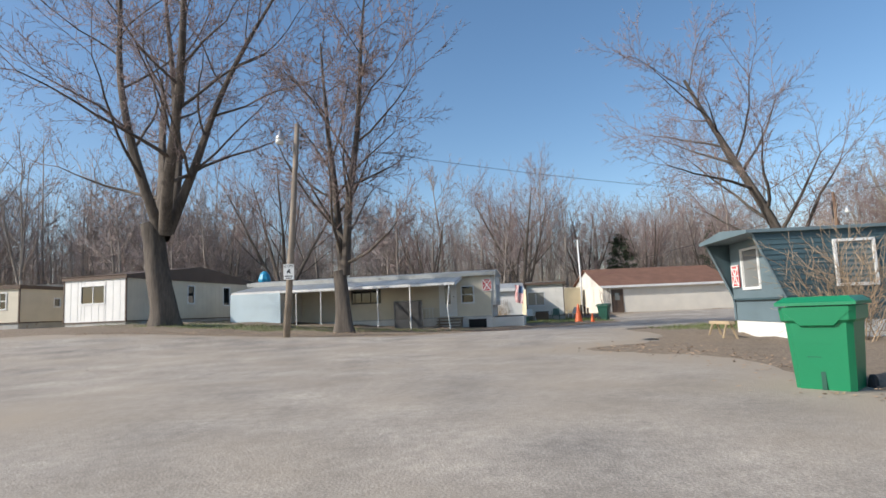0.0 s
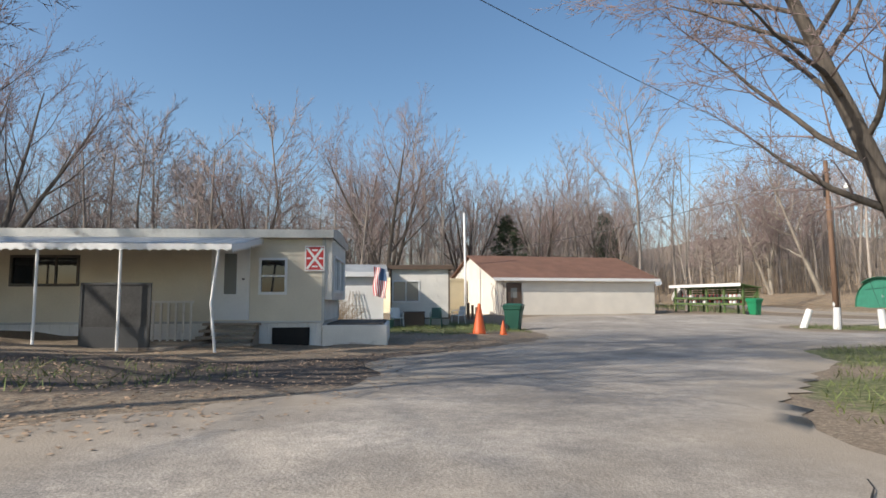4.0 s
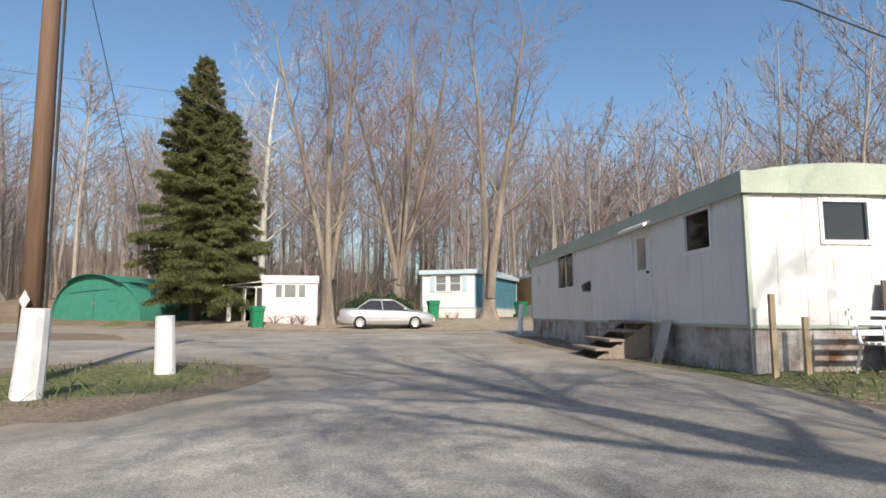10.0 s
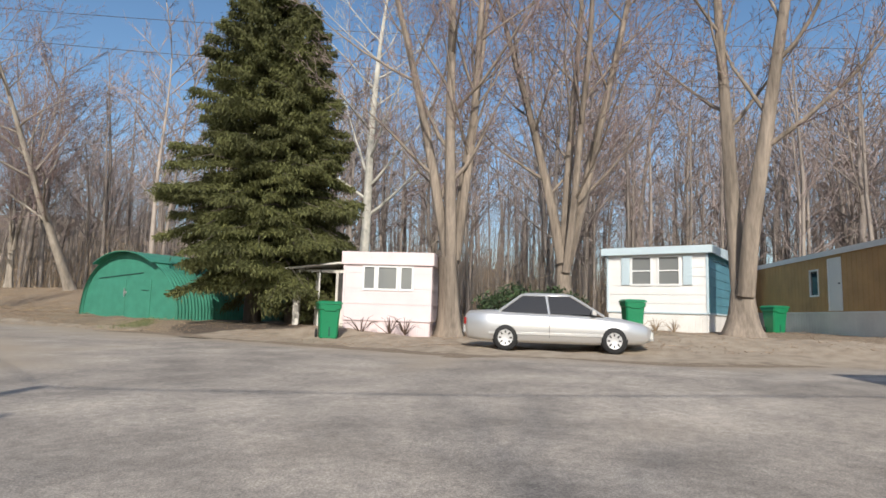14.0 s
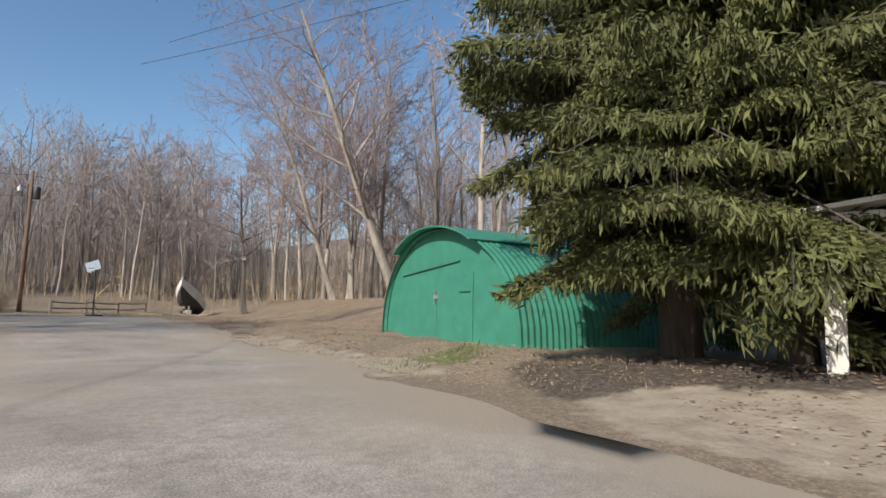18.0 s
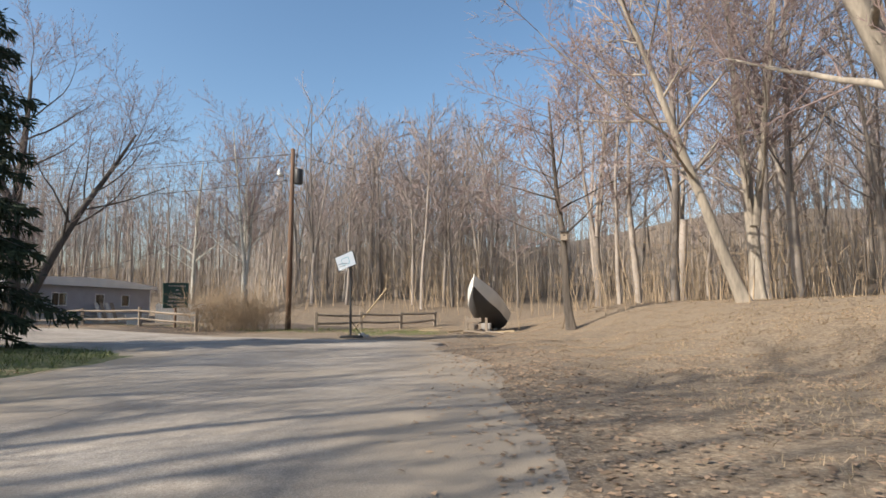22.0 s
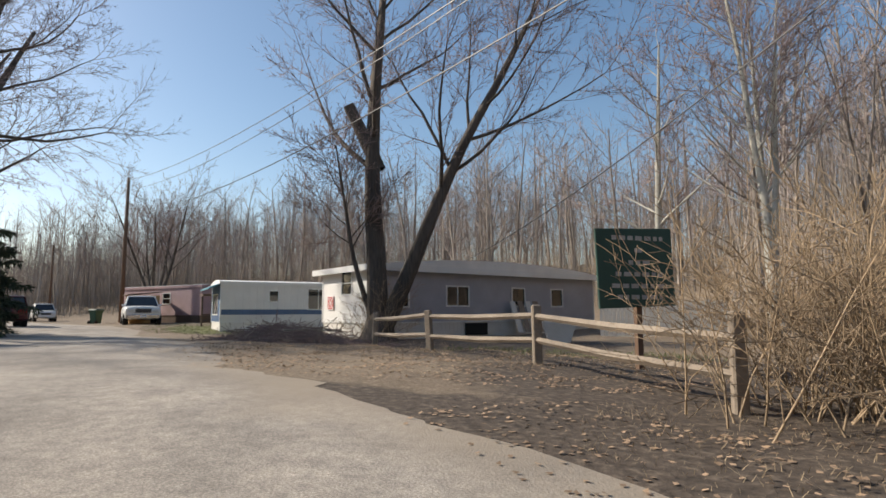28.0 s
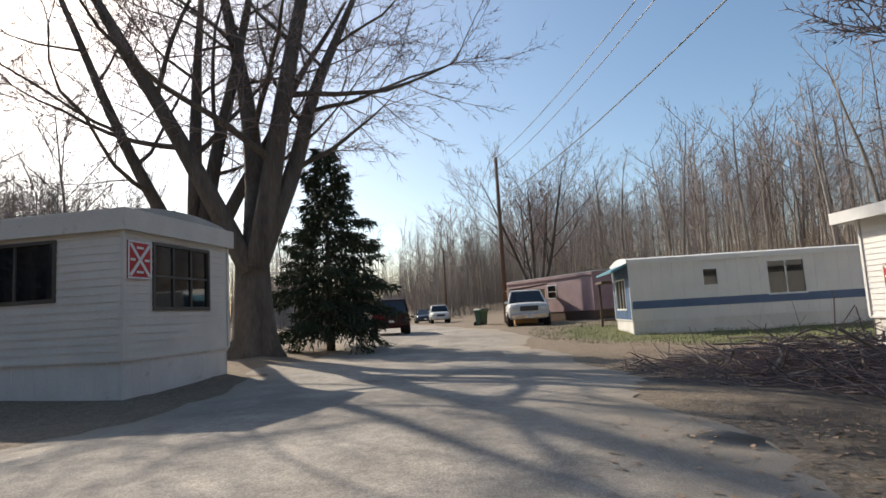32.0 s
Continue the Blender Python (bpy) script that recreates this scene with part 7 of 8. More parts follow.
    part("grille", Geo().bevel_box(x1[0] - 0.04, x1[0] + 0.03, -0.42, 0.42, x1[3] - 0.3, x1[3] - 0.06, 0.01), STEEL_DARK, top)
    part("number_plate", Geo().box(x1[0] + 0.061, x1[0] + 0.072, -0.16, 0.16, x1[2] + 0.05, x1[2] + 0.16), SIGN_WHITE, top)
    part("number_plate", Geo().box(x0[0] - 0.072, x0[0] - 0.061, -0.16, 0.16, x0[2] + 0.16, x0[2] + 0.27), SIGN_WHITE, top)
    for s in (-1, 1):
        part("headlight", Geo().bevel_box(x1[0] - 0.2, x1[0] + 0.035, s * x1[1] * 0.72 - 0.17, s * x1[1] * 0.72 + 0.17, x1[3] - 0.26, x1[3] - 0.09, 0.03), LAMP_CLEAR, top)
        part("tail_light", Geo().bevel_box(x0[0] - 0.03, x0[0] + 0.28, s * x0[1] * 0.76 - 0.19, s * x0[1] * 0.76 + 0.19, x0[3] - 0.24, x0[3] - 0.06, 0.03), LAMP_RED, top)
    for wx in wheels:
        for s in (-1, 1):
            wy = s * (stations[len(stations) // 2][1] - 0.1)
            # the body is uncut; a dark disc paints the shade of the wheel well
            part("wheel_arch", Geo().lathe([(0.02, -0.11), (r * 1.1, -0.11), (r * 1.1, 0.108), (0.02, 0.108)], 22), DARK, top, m=pose(wx, wy - s * 0.07, r + 0.02, 90, 0, 0))
            wheel(top, wx, wy + s * 0.02, r)
    if bed:
        a, b, zb2 = bed
        part("cargo_bed", Geo().box(a, b, -0.72, 0.72, zb2 + 0.02, zb2 + 0.045), DARK, top)
    return top


SEDAN = [(-2.45, 0.62, 0.42, 0.86), (-2.35, 0.82, 0.27, 0.95), (-1.8, 0.91, 0.22, 0.98), (-1.2, 0.925, 0.20, 0.96), (0.2, 0.925, 0.20, 0.93), (1.0, 0.92, 0.20, 0.90), (1.7, 0.89, 0.22, 0.84), (2.2, 0.80, 0.25, 0.74), (2.42, 0.58, 0.34, 0.64)]
vehicle("sedan", along((46.75, 37.3), (47.42, 34.77), z=-0.02) @ Matrix.Diagonal((0.95, 0.97, 1, 1)), "silver four-door sedan parked beside the bare trees", SILVER, SEDAN, (-1.65, 1.2, -0.95, 0.35, 0.93, 1.42, 0.80, 0.60), (-1.36, 1.42))
TRUCK = [(-2.9, 0.9, 0.5, 1.18), (-2.8, 0.98, 0.42, 1.2), (-1.6, 1.0, 0.4, 1.2), (-0.6, 1.0, 0.38, 1.2), (0.9, 1.0, 0.38, 1.22), (1.5, 0.98, 0.4, 1.2), (2.3, 0.96, 0.42, 1.16), (2.75, 0.9, 0.46, 1.1)]
vehicle("pickup_truck", along((-3.0, 102.7), (2.76, 100.05), z=0.66) @ Matrix.Diagonal((1.08, 1.12, 1.08, 1)), "white pickup truck parked nose out on the gravel", WHITE_CAR, TRUCK, (-0.9, 1.3, -0.7, 0.6, 1.2, 1.85, 0.9, 0.72), (-1.85, 1.75), 0.39, category="pickup", bed=(-2.8, -1.0, 1.2), grille=True)
SUVS = [(-2.2, 0.8, 0.45, 1.05), (-2.1, 0.9, 0.34, 1.1), (-1.3, 0.93, 0.32, 1.12), (0.0, 0.93, 0.32, 1.1), (1.2, 0.92, 0.32, 1.06), (1.8, 0.88, 0.34, 1.0), (2.2, 0.76, 0.42, 0.9)]
vehicle("utility_vehicle", along((-2.57, 94.54), (-8.93, 95.92), z=0.73), "dark maroon utility vehicle parked facing away on the drive", MAROON, SUVS, (-2.05, 0.95, -1.9, 0.4, 1.1, 1.72, 0.85, 0.7), (-1.35, 1.35), 0.36)
vehicle("utility_vehicle", along((-27.3, 105.94), (-23.32, 104.87), z=0.74), "pale grey utility vehicle parked far down the drive", WHITE_CAR, SUVS, (-2.05, 0.95, -1.9, 0.4, 1.1, 1.72, 0.85, 0.7), (-1.35, 1.35), 0.36)
vehicle("sedan", along((-33.07, 106.19), (-29.4, 105.28), z=0.74), "dark sedan parked far down the drive", DARK_CAR, SEDAN, (-1.65, 1.2, -0.95, 0.35, 0.93, 1.42, 0.80, 0.60), (-1.36, 1.42))
vehicle("pickup_truck", along((53.27, 25.51), (50.37, 24.3), z=0.42), "dark pickup truck parked before the tan trailer", DARK_CAR, TRUCK, (-0.9, 1.3, -0.7, 0.6, 1.2, 1.85, 0.9, 0.72), (-1.85, 1.75), 0.39, category="pickup", bed=(-2.8, -1.0, 1.2))


# ---- the boat on its cradle ----
def boat():
    x, y = 49.2, 84.65
    m = pose(x, y, G(x, y) + 0.62, 0, 0, -27) @ Matrix.Rotation(radians(-15), 4, "X") @ Matrix.Diagonal((1.02, 1.0, 0.98, 1))
    top = thing("small_boat", m, "white and dark grey old wooden boat hull propped bow out", "boat")
    n = 13
    rows = []
    for k in range(n):
        f = k / (n - 1)
        yy = -0.9 + 3.4 * f
        w = 0.78 * (1 - (1 - min(f * 1.6, 1.0)) ** 2.2) + 0.01
        sheer = 1.0 + 0.62 * (1 - f) ** 2.0
        keel = 0.08 + 0.62 * max(0.0, 1 - f * 3.2) ** 1.8
        rows.append((yy - 0.35 * (1 - f) ** 3, w, sheer, keel))

    def skin(f0, f1, off=0.0):
        g = Geo()
        rings = []
        for yy, w, sh, ke in rows:
            half = []
            for i in range(7):
                u = f0 + (f1 - f0) * i / 6
                half.append(((w + off) * math.sin(u * math.pi / 2) ** 0.75, ke + (sh - ke) * (1 - math.cos(u * math.pi / 2)) ** 0.9 - 0.28 * (1 - u) * 0))
            rings.append(half)
        for s in (-1, 1):
            g.loft([[(s * a, rows[k][0], b) for a, b in r] for k, r in enumerate(rings)], closed=False)
        return g

    part("lower_hull", skin(0.0, 0.62), HULL_DARK, top, "dark grey painted bottom", True)
    part("upper_hull", skin(0.62, 1.0, 0.004), CANVAS, top, "weathered white topsides", True)
    part("stem_post", Geo().tube([(0, rows[0][0] - 0.02, rows[0][2] + 0.05), (0, rows[1][0] - 0.05, rows[1][3] + 0.2), (0, rows[4][0], rows[4][3])], 0.035, 6), CANVAS, top)
    part("deck", Geo().loft([[(-w + 0.02, yy, sh - 0.03), (0, yy, sh + 0.05), (w - 0.02, yy, sh - 0.03)] for yy, w, sh, ke in rows], closed=False), CANVAS, top)
    yy, w, sh, ke = rows[-1]
    part("transom", Geo().add([(-w, yy, sh), (w, yy, sh), (w * 0.8, yy, 0.5), (0, yy, ke), (-w * 0.8, yy, 0.5)], [(0, 1, 2, 3, 4)]), CANVAS, top)
    cr = thing("boat_cradle", pose(x - 0.1, y - 0.4, G(x, y), 0, 0, -22), "rough wooden cradle of blocks and beams under the boat", "cradle")
    for a in ((-0.55, -0.25, 0.0, 0.75), (0.3, -0.25, 0.0, 0.68)):
        part("upright", Geo().box(a[0], a[0] + 0.1, a[1], a[1] + 0.1, -0.1, a[3]), WOOD_GREY, cr)
    part("cross_beam", Geo().bevel_box(-0.5, 0.15, -0.3, -0.24, 0.5, 0.66, 0.01), WOOD_GREY, cr)
    for k, (bx, by) in enumerate(((-0.3, 0.3), (0.25, 0.4), (-0.1, 1.6), (0.2, 2.6))):
        part("block", Geo().bevel_box(bx - 0.2, bx + 0.2, by - 0.15, by + 0.15, -0.1, 0.38 + 0.06 * (k % 2), 0.02), CONCRETE if k % 2 else WOOD_GREY, cr)
    rg = random.Random(31)
    for k in range(9):
        lg = thing("scrap_timber", pose(x - 0.6 + rg.gauss(0, 0.6), y - 1.2 + rg.gauss(0, 0.4), G(x, y - 1.2) + 0.06 + 0.05 * (k % 3), rg.gauss(0, 8), rg.gauss(0, 8), rg.uniform(0, 180)), "grey scrap timber lying under the boat", "timber", "scrap timber")
        part("length", Geo().box(-rg.uniform(0.3, 0.7), rg.uniform(0.3, 0.7), -0.03, 0.03, -0.03, 0.03), WOOD_GREY if k % 2 else WOOD_PALE, lg)


boat()


# ---- the basketball hoop ----
def hoop():
    x, y = 43.7, 80.7
    top = thing("basketball_hoop", pose(x, y, G(x, y), 0, 0, 0) @ Matrix(((1, 0, -0.03, 0), (0, 1, -0.02, 0), (0, 0, 1, 0), (0, 0, 0, 1))), "leaning portable basketball hoop with a white backboard", "basketball hoop")
    part("base", Geo().bevel_box(-0.38, 0.45, -0.3, 0.3, -0.03, 0.1, 0.04), BLACK, top)
    part("pole", Geo().tube([(0, 0, 0.02), (0, 0, 1.5), (0, 0, 2.42)], [0.045, 0.042, 0.036], 10), STEEL_DARK, top)
    part("brace", Geo().tube([(0.02, 0.0, 0.62), (0.4, 0.05, 0.08)], 0.015, 6), STEEL_DARK, top)
    face = pose(-0.12, -0.26, 2.58, 0, 0, -32) @ Matrix.Rotation(radians(-18), 4, "Y") @ Matrix.Diagonal((0.66, 0.85, 0.66, 1))
    for s in (-0.1, 0.1):
        for z in (0.0, 0.14):
            part("arm", Geo().tube([(s * 0.4, 0.28, -0.35 + z), (s, 0.02, 0.05 + z)], 0.018, 6), STEEL_DARK, top, m=face)
    bd = part("backboard", Geo().bevel_box(-0.58, 0.58, -0.02, 0.02, -0.12, 0.66, 0.008), ACRYLIC, top, "cloudy bluish acrylic backboard", m=face)
    g = Geo()
    for a in ((-0.6, 0.6, -0.14, -0.11), (-0.6, 0.6, 0.65, 0.68), (-0.6, -0.57, -0.11, 0.65), (0.57, 0.6, -0.11, 0.65)):
        g.box(a[0], a[1], -0.03, 0.03, a[2], a[3])
    part("edge_frame", g, STEEL_DARK, bd)
    g = Geo()
    for a in ((-0.24, 0.24, 0.42, 0.45), (-0.24, 0.24, 0.06, 0.09), (-0.24, -0.21, 0.09, 0.42), (0.21, 0.24, 0.09, 0.42)):
        g.box(a[0], a[1], -0.026, -0.0205, a[2], a[3])
    part("target_square", g, TEAL_TRIM, bd)
    pts = [(0.23 * math.cos(a), -0.32 + 0.23 * math.sin(a), 0.02) for a in [2 * math.pi * k / 24 for k in range(25)]]
    part("rim", Geo().tube(pts, 0.011, 6, False), STEEL_DARK, bd)
    g = Geo()
    for k in range(12):
        a, b = 2 * math.pi * k / 12, 2 * math.pi * (k + 1) / 12
        g.tube([(0.22 * math.cos(a), -0.32 + 0.22 * math.sin(a), 0.02), (0.13 * math.cos(b), -0.32 + 0.13 * math.sin(b), -0.34)], 0.005, 3, False)
    part("net", g, SIGN_WHITE, bd)
    for k, (dx, dy, s) in enumerate(((0.4, 0.25, 0.15), (0.58, 0.1, 0.1), (0.3, -0.1, 0.09))):
        rk = thing("rock", on(x + dx, y + dy, 40 * k), "pale grey rock weighing down the hoop base", "rock", "rocks")
        rg = random.Random(k)
        prof = [(s * q * rg.uniform(0.85, 1.15), z * s * 1.3) for q, z in ((0.9, -0.2), (1.1, 0.25), (0.85, 0.7), (0.3, 1.0))]
        part("stone", Geo().lathe(prof, 7), CONCRETE, rk)


hoop()
bh = thing("birdhouse", pose(51.72, 80.68, G(52.0, 80.8) + 3.4, 0, 0, -25), "small weathered wooden birdhouse fixed to the tree by the boat", "birdhouse")
part("body", Geo().bevel_box(-0.13, 0.13, -0.12, 0.12, 0, 0.3, 0.01), WOOD_GREY, bh)
part("roof", Geo().add([(-0.19, -0.2, 0.3), (0.19, -0.2, 0.3), (0.19, 0.15, 0.36), (-0.19, 0.15, 0.36), (-0.19, -0.2, 0.33), (0.19, -0.2, 0.33), (0.19, 0.15, 0.39), (-0.19, 0.15, 0.39)], [(0, 3, 2, 1), (4, 5, 6, 7), (0, 1, 5, 4), (3, 7, 6, 2), (0, 4, 7, 3), (1, 2, 6, 5)]), STEEL_DARK, bh)
# dark disc on the uncut front, painted as the shade of the hole
part("entrance", Geo().lathe([(0.03, 0), (0.03, 0.012)], 12), DARK, bh, m=pose(0, -0.121, 0.18, 90, 0, 0))


# ---- split-rail fences ----
def rail_fence(points, label, h=0.95, rails=(0.38, 0.78)):
    x0, y0 = points[0]
    top = thing("rail_fence", pose(x0, y0, G(x0, y0)), label, "fence", "rail fences")
    rg = random.Random(int(x0))
    loc = [(px - x0, py - y0, G(px, py) - G(x0, y0)) for px, py in points]
    for a in loc:
        part("post", Geo().bevel_box(-0.075, 0.075, -0.06, 0.06, -0.3, h + rg.uniform(-0.05, 0.08), 0.02), WOOD_GREY, top, m=pose(*a, rg.gauss(0, 2), rg.gauss(0, 2), rg.uniform(0, 40)))
    for a, b in zip(loc[:-1], loc[1:]):
        for z in rails:
            p, q = Vector(a) + Vector((0, 0, z + rg.gauss(0, 0.03))), Vector(b) + Vector((0, 0, z + rg.gauss(0, 0.03)))
            mid = p.lerp(q, 0.5) + Vector((rg.gauss(0, 0.02), rg.gauss(0, 0.02), -0.03))
            part("rail", Geo().tube([tuple(p), tuple(mid), tuple(q)], [0.05, 0.062, 0.05], 5), WOOD_GREY, top)


rail_fence([(26.4, 93.9), (30.0, 91.6), (33.3, 90.0), (36.5, 87.9)], "grey weathered split-rail fence along the drive")
rail_fence([(42.0, 87.0), (44.1, 89.1), (46.2, 91.2), (48.3, 93.2)], "grey weathered two-rail fence behind the hoop", 0.9)


def twig_bush(m, h, r, seed, label, n=60, material=TWIG_TAN):
    st = dict(SHRUB)
    st["stems"] = lambda rng, hh, rr: [((rng.gauss(0, r * 0.3), rng.gauss(0, r * 0.3), -0.1), (rng.gauss(0, 0.45), rng.gauss(0, 0.45), 1), hh * rng.uniform(0.6, 1), rr) for _ in range(n)]
    ch = grow(random.Random(seed), h, 0.014, st, 1.0)
    top = thing("bare_shrub", m, label, "shrub", "shrubs")
    part("brushwood", array_mesh("brushwood", *chain_arrays([(l, p, [max(v, 0.004) for v in q]) for l, p, q in ch], 0, 9, [3]), material, False), None, top)["kind"] = "stuff"


twig_bush(on(37.51, 88.32), 2.3, 2.2, 5, "tangled brown leafless bush between the fences", 80)
twig_bush(on(39.03, 88.52), 2.1, 1.6, 6, "tangled brown leafless bush beside the utility pole", 50)
twig_bush(on(3.31, 36.35), 1.5, 0.8, 7, "bare twiggy bush before the white lean-to", 24)
twig_bush(on(9.19, 11.26), 2.4, 0.9, 8, "bare twiggy climber beside the teal home", 22)
twig_bush(on(23.45, 97.19), 2.2, 1.4, 9, "pale bare brush against the white trailer", 26)


# ---- signs ----
def text_plate(word, m, size, parent, material):
    cu = bpy.data.curves.new("lettering", "FONT")
    cu.body, cu.size, cu.align_x, cu.extrude = word, size, "CENTER", 0.002
    tmp = bpy.data.objects.new("lettering", cu)
    scene.collection.objects.link(tmp)
    me = bpy.data.meshes.new_from_object(tmp.evaluated_get(bpy.context.evaluated_depsgraph_get()))
    bpy.data.objects.remove(tmp)
    me.materials.clear()
    me.materials.append(material)
    return part("lettering", me, None, parent, m=m)


def slow_sign():
    top = thing("slow_sign", pose(-4.42, 18.33, 2.45, 0, 0, 8) @ Matrix.Diagonal((0.62, 0.8, 0.72, 1)), "white rectangular sign reading SLOW on the leaning pole", "sign")
    part("plate", Geo().bevel_box(-0.28, 0.28, -0.012, 0.0, -0.36, 0.36, 0.004), SIGN_WHITE, top)
    text_plate("SLOW", pose(0, -0.016, 0.2, 90, 0, 0), 0.19, top, STEEL_DARK)
    part("pictogram", Geo().add([(-0.1, -0.016, -0.12), (-0.02, -0.016, -0.02), (0.12, -0.016, -0.1), (0.05, -0.016, 0.06), (0.1, -0.016, 0.14), (-0.03, -0.016, 0.1), (-0.09, -0.016, 0.03)], [(0, 1, 2, 3, 4, 5, 6)]), STEEL_DARK, top)
    for z, w in ((-0.2, 0.22), (-0.29, 0.16)):
        part("text_bar", Geo().box(-w, w, -0.017, -0.0125, z - 0.022, z + 0.022), STEEL_DARK, top)


slow_sign()


def green_board():
    m = on(34.7, 90.9, 52)
    top = thing("notice_board_sign", m, "dark green painted notice board on a wooden post", "sign")
    part("post", Geo().box(-0.05, 0.05, 0.02, 0.11, -0.3, 2.0), WOOD_POLE, top)
    part("board", Geo().bevel_box(-0.72, 0.72, -0.02, 0.02, 1.02, 2.3, 0.006), GREEN_DARK, top, m=pose(0, 0, 0) @ Matrix.Rotation(radians(-2), 4, "Y"))
    rg = random.Random(3)
    for k, (z, w) in enumerate(((2.14, 0.5), (1.94, 0.08), (1.74, 0.2), (1.55, 0.45), (1.36, 0.52), (1.18, 0.42))):
        x = -w
        while x < w:
            q = rg.uniform(0.06, 0.16)
            part("text_bar", Geo().box(x, min(x + q, w), -0.026, -0.0205, z - 0.035, z + 0.035), SKIRT, top)
            x += q + 0.05


green_board()


# ---- cones, flag, chairs and other yard things ----
def cone(m, h):
    top = thing("traffic_cone", m, "orange plastic traffic cone on the grass edge", "traffic cone", "traffic cones")
    r = 0.17 * h / 0.75
    part("base", Geo().bevel_box(-r * 1.25, r * 1.25, -r * 1.25, r * 1.25, 0, 0.035, 0.02), ORANGE, top)
    part("cone_body", Geo().lathe([(r, 0.036), (r * 0.93, 0.08), (r * 0.2, h - 0.02), (r * 0.15, h)], 18), ORANGE, top, smooth=True)


cone(on(8, 34.04), 1.08)
cone(on(8.7, 33.52), 0.52)


def flag():
    top = thing("national_flag", LEANTO.matrix_basis @ pose(6.3, -0.12, 1.75), "hanging striped flag in red, white and blue on a pole", "flag")
    part("flag_pole", Geo().tube([(0, 0, -0.2), (0.06, -0.5, 0.75)], 0.015, 6), STEEL, top)
    n = 13
    for k in range(n):
        rows_ = []
        for i in range(9):
            u = i / 8
            a, b = k / n, (k + 1) / n
            rows_.append([(0.06 + 0.5 * q - 0.25 + 0.03 * math.sin(7 * u + 5 * q), -0.5 + 0.05 * math.sin(9 * q + 3 * u), 0.7 - u * 1.15 - 0.12 * q) for q in (a, b)])
        part("stripe", Geo().loft(rows_, closed=False), RED if k % 2 == 0 else SIGN_WHITE, top)
    rows_ = [[(0.06 + 0.5 * q - 0.25 + 0.03 * math.sin(7 * u + 5 * q), -0.506 + 0.05 * math.sin(9 * q + 3 * u), 0.705 - u * 1.15 - 0.12 * q) for q in (0.46, 0.6, 0.75, 0.88, 1.0)] for u in (0.0, 0.15, 0.3, 0.42)]
    part("canton", Geo().loft(rows_, closed=False), BLUE_TRIM, top)


flag()


def plastic_chair(m, material, label):
    top = thing("garden_chair", m, label, "chair", "garden chairs")
    part("seat", Geo().bevel_box(-0.24, 0.24, -0.22, 0.22, 0.4, 0.43, 0.015), material, top)
    part("backrest", Geo().loft([[(-0.23, 0.2, 0.43), (0.23, 0.2, 0.43), (0.23, 0.23, 0.43), (-0.23, 0.23, 0.43)], [(-0.2, 0.3, 0.85), (0.2, 0.3, 0.85), (0.2, 0.33, 0.85), (-0.2, 0.33, 0.85)]], True, True), material, top)
    for x in (-0.22, 0.22):
        for y in (-0.2, 0.2):
            part("leg", Geo().tube([(x, y, 0.4), (x * 1.12, y * 1.15, 0)], 0.02, 6), material, top)
        part("armrest", Geo().tube([(x, -0.2, 0.42), (x * 1.1, -0.2, 0.63), (x * 1.1, 0.24, 0.66)], 0.018, 6), material, top)


plastic_chair(on(5.73, 39.02, 10), WHITE_PAINT, "white plastic garden chair before the mobile home")
plastic_chair(on(7.36, 38.73, -15), GREEN_DARK, "dark green plastic garden chair by the wall")
plastic_chair(on(9.07, 42.01, -60), WHITE_PAINT, "white plastic garden chair on the grass")
pl = thing("planter_tub", on(5.25, 37.6), "grey-green plastic planter tub on the grass", "planter")
part("tub", Geo().lathe([(0.15, 0), (0.17, 0.02), (0.22, 0.38), (0.24, 0.4), (0.2, 0.4), (0.18, 0.36)], 14), GREEN_DARK, pl)
bx = thing("storage_box", on(6.49, 39.21, -8), "dark brown storage box against the mobile home", "box")
part("body", Geo().bevel_box(-0.45, 0.45, -0.25, 0.25, 0, 0.62, 0.02), BROWN, bx)
part("lid", Geo().bevel_box(-0.48, 0.48, -0.28, 0.28, 0.621, 0.68, 0.02), BROWN, bx)
tr = thing("garden_trellis", LEANTO.matrix_basis @ pose(5.1, -0.25, 0), "dark wooden trellis leaning on the white siding", "trellis")
for k in range(4):
    part("slat", Geo().tube([(0.2 * k, 0, 0), (0.1 + 0.12 * k, 0.16, 1.5)], 0.015, 4), WOOD_GREY, tr)
for z in (0.4, 0.9):
    part("cross_slat", Geo().tube([(0.05, 0.05 + z * 0.08, z), (0.6, 0.05 + z * 0.08, z)], 0.013, 4), WOOD_GREY, tr)
for k in range(3):
    gp = thing("garden_post", on(10.2 + 0.35 * k, 44.6 + 0.5 * k, 0), "short brown wooden post in the yard grass", "post", "garden posts")
    part("post", Geo().box(-0.06, 0.06, -0.06, 0.06, -0.2, 0.9 - 0.15 * k), WOOD_POLE, gp)
gs = thing("gas_bottle_tarp", LTA.matrix_basis @ pose(3.9, 11.6, 2.55), "bright blue tarpaulin bundle beyond the brown roof", "tarpaulin")
part("tarpaulin", Geo().lathe([(0.35, -0.3), (0.42, 0), (0.3, 0.35), (0.12, 0.55)], 9), mat("blue_tarpaulin", (0.02, 0.25, 0.42), 0.5), gs)
sh = thing("sawhorse", pose(7.35, 13.05, 0.0, 0, 0, 95), "small pale wooden trestle before the white skirting", "trestle")
part("beam", Geo().bevel_box(-0.45, 0.45, -0.07, 0.07, 0.36, 0.43, 0.01), WOOD_PALE, sh)
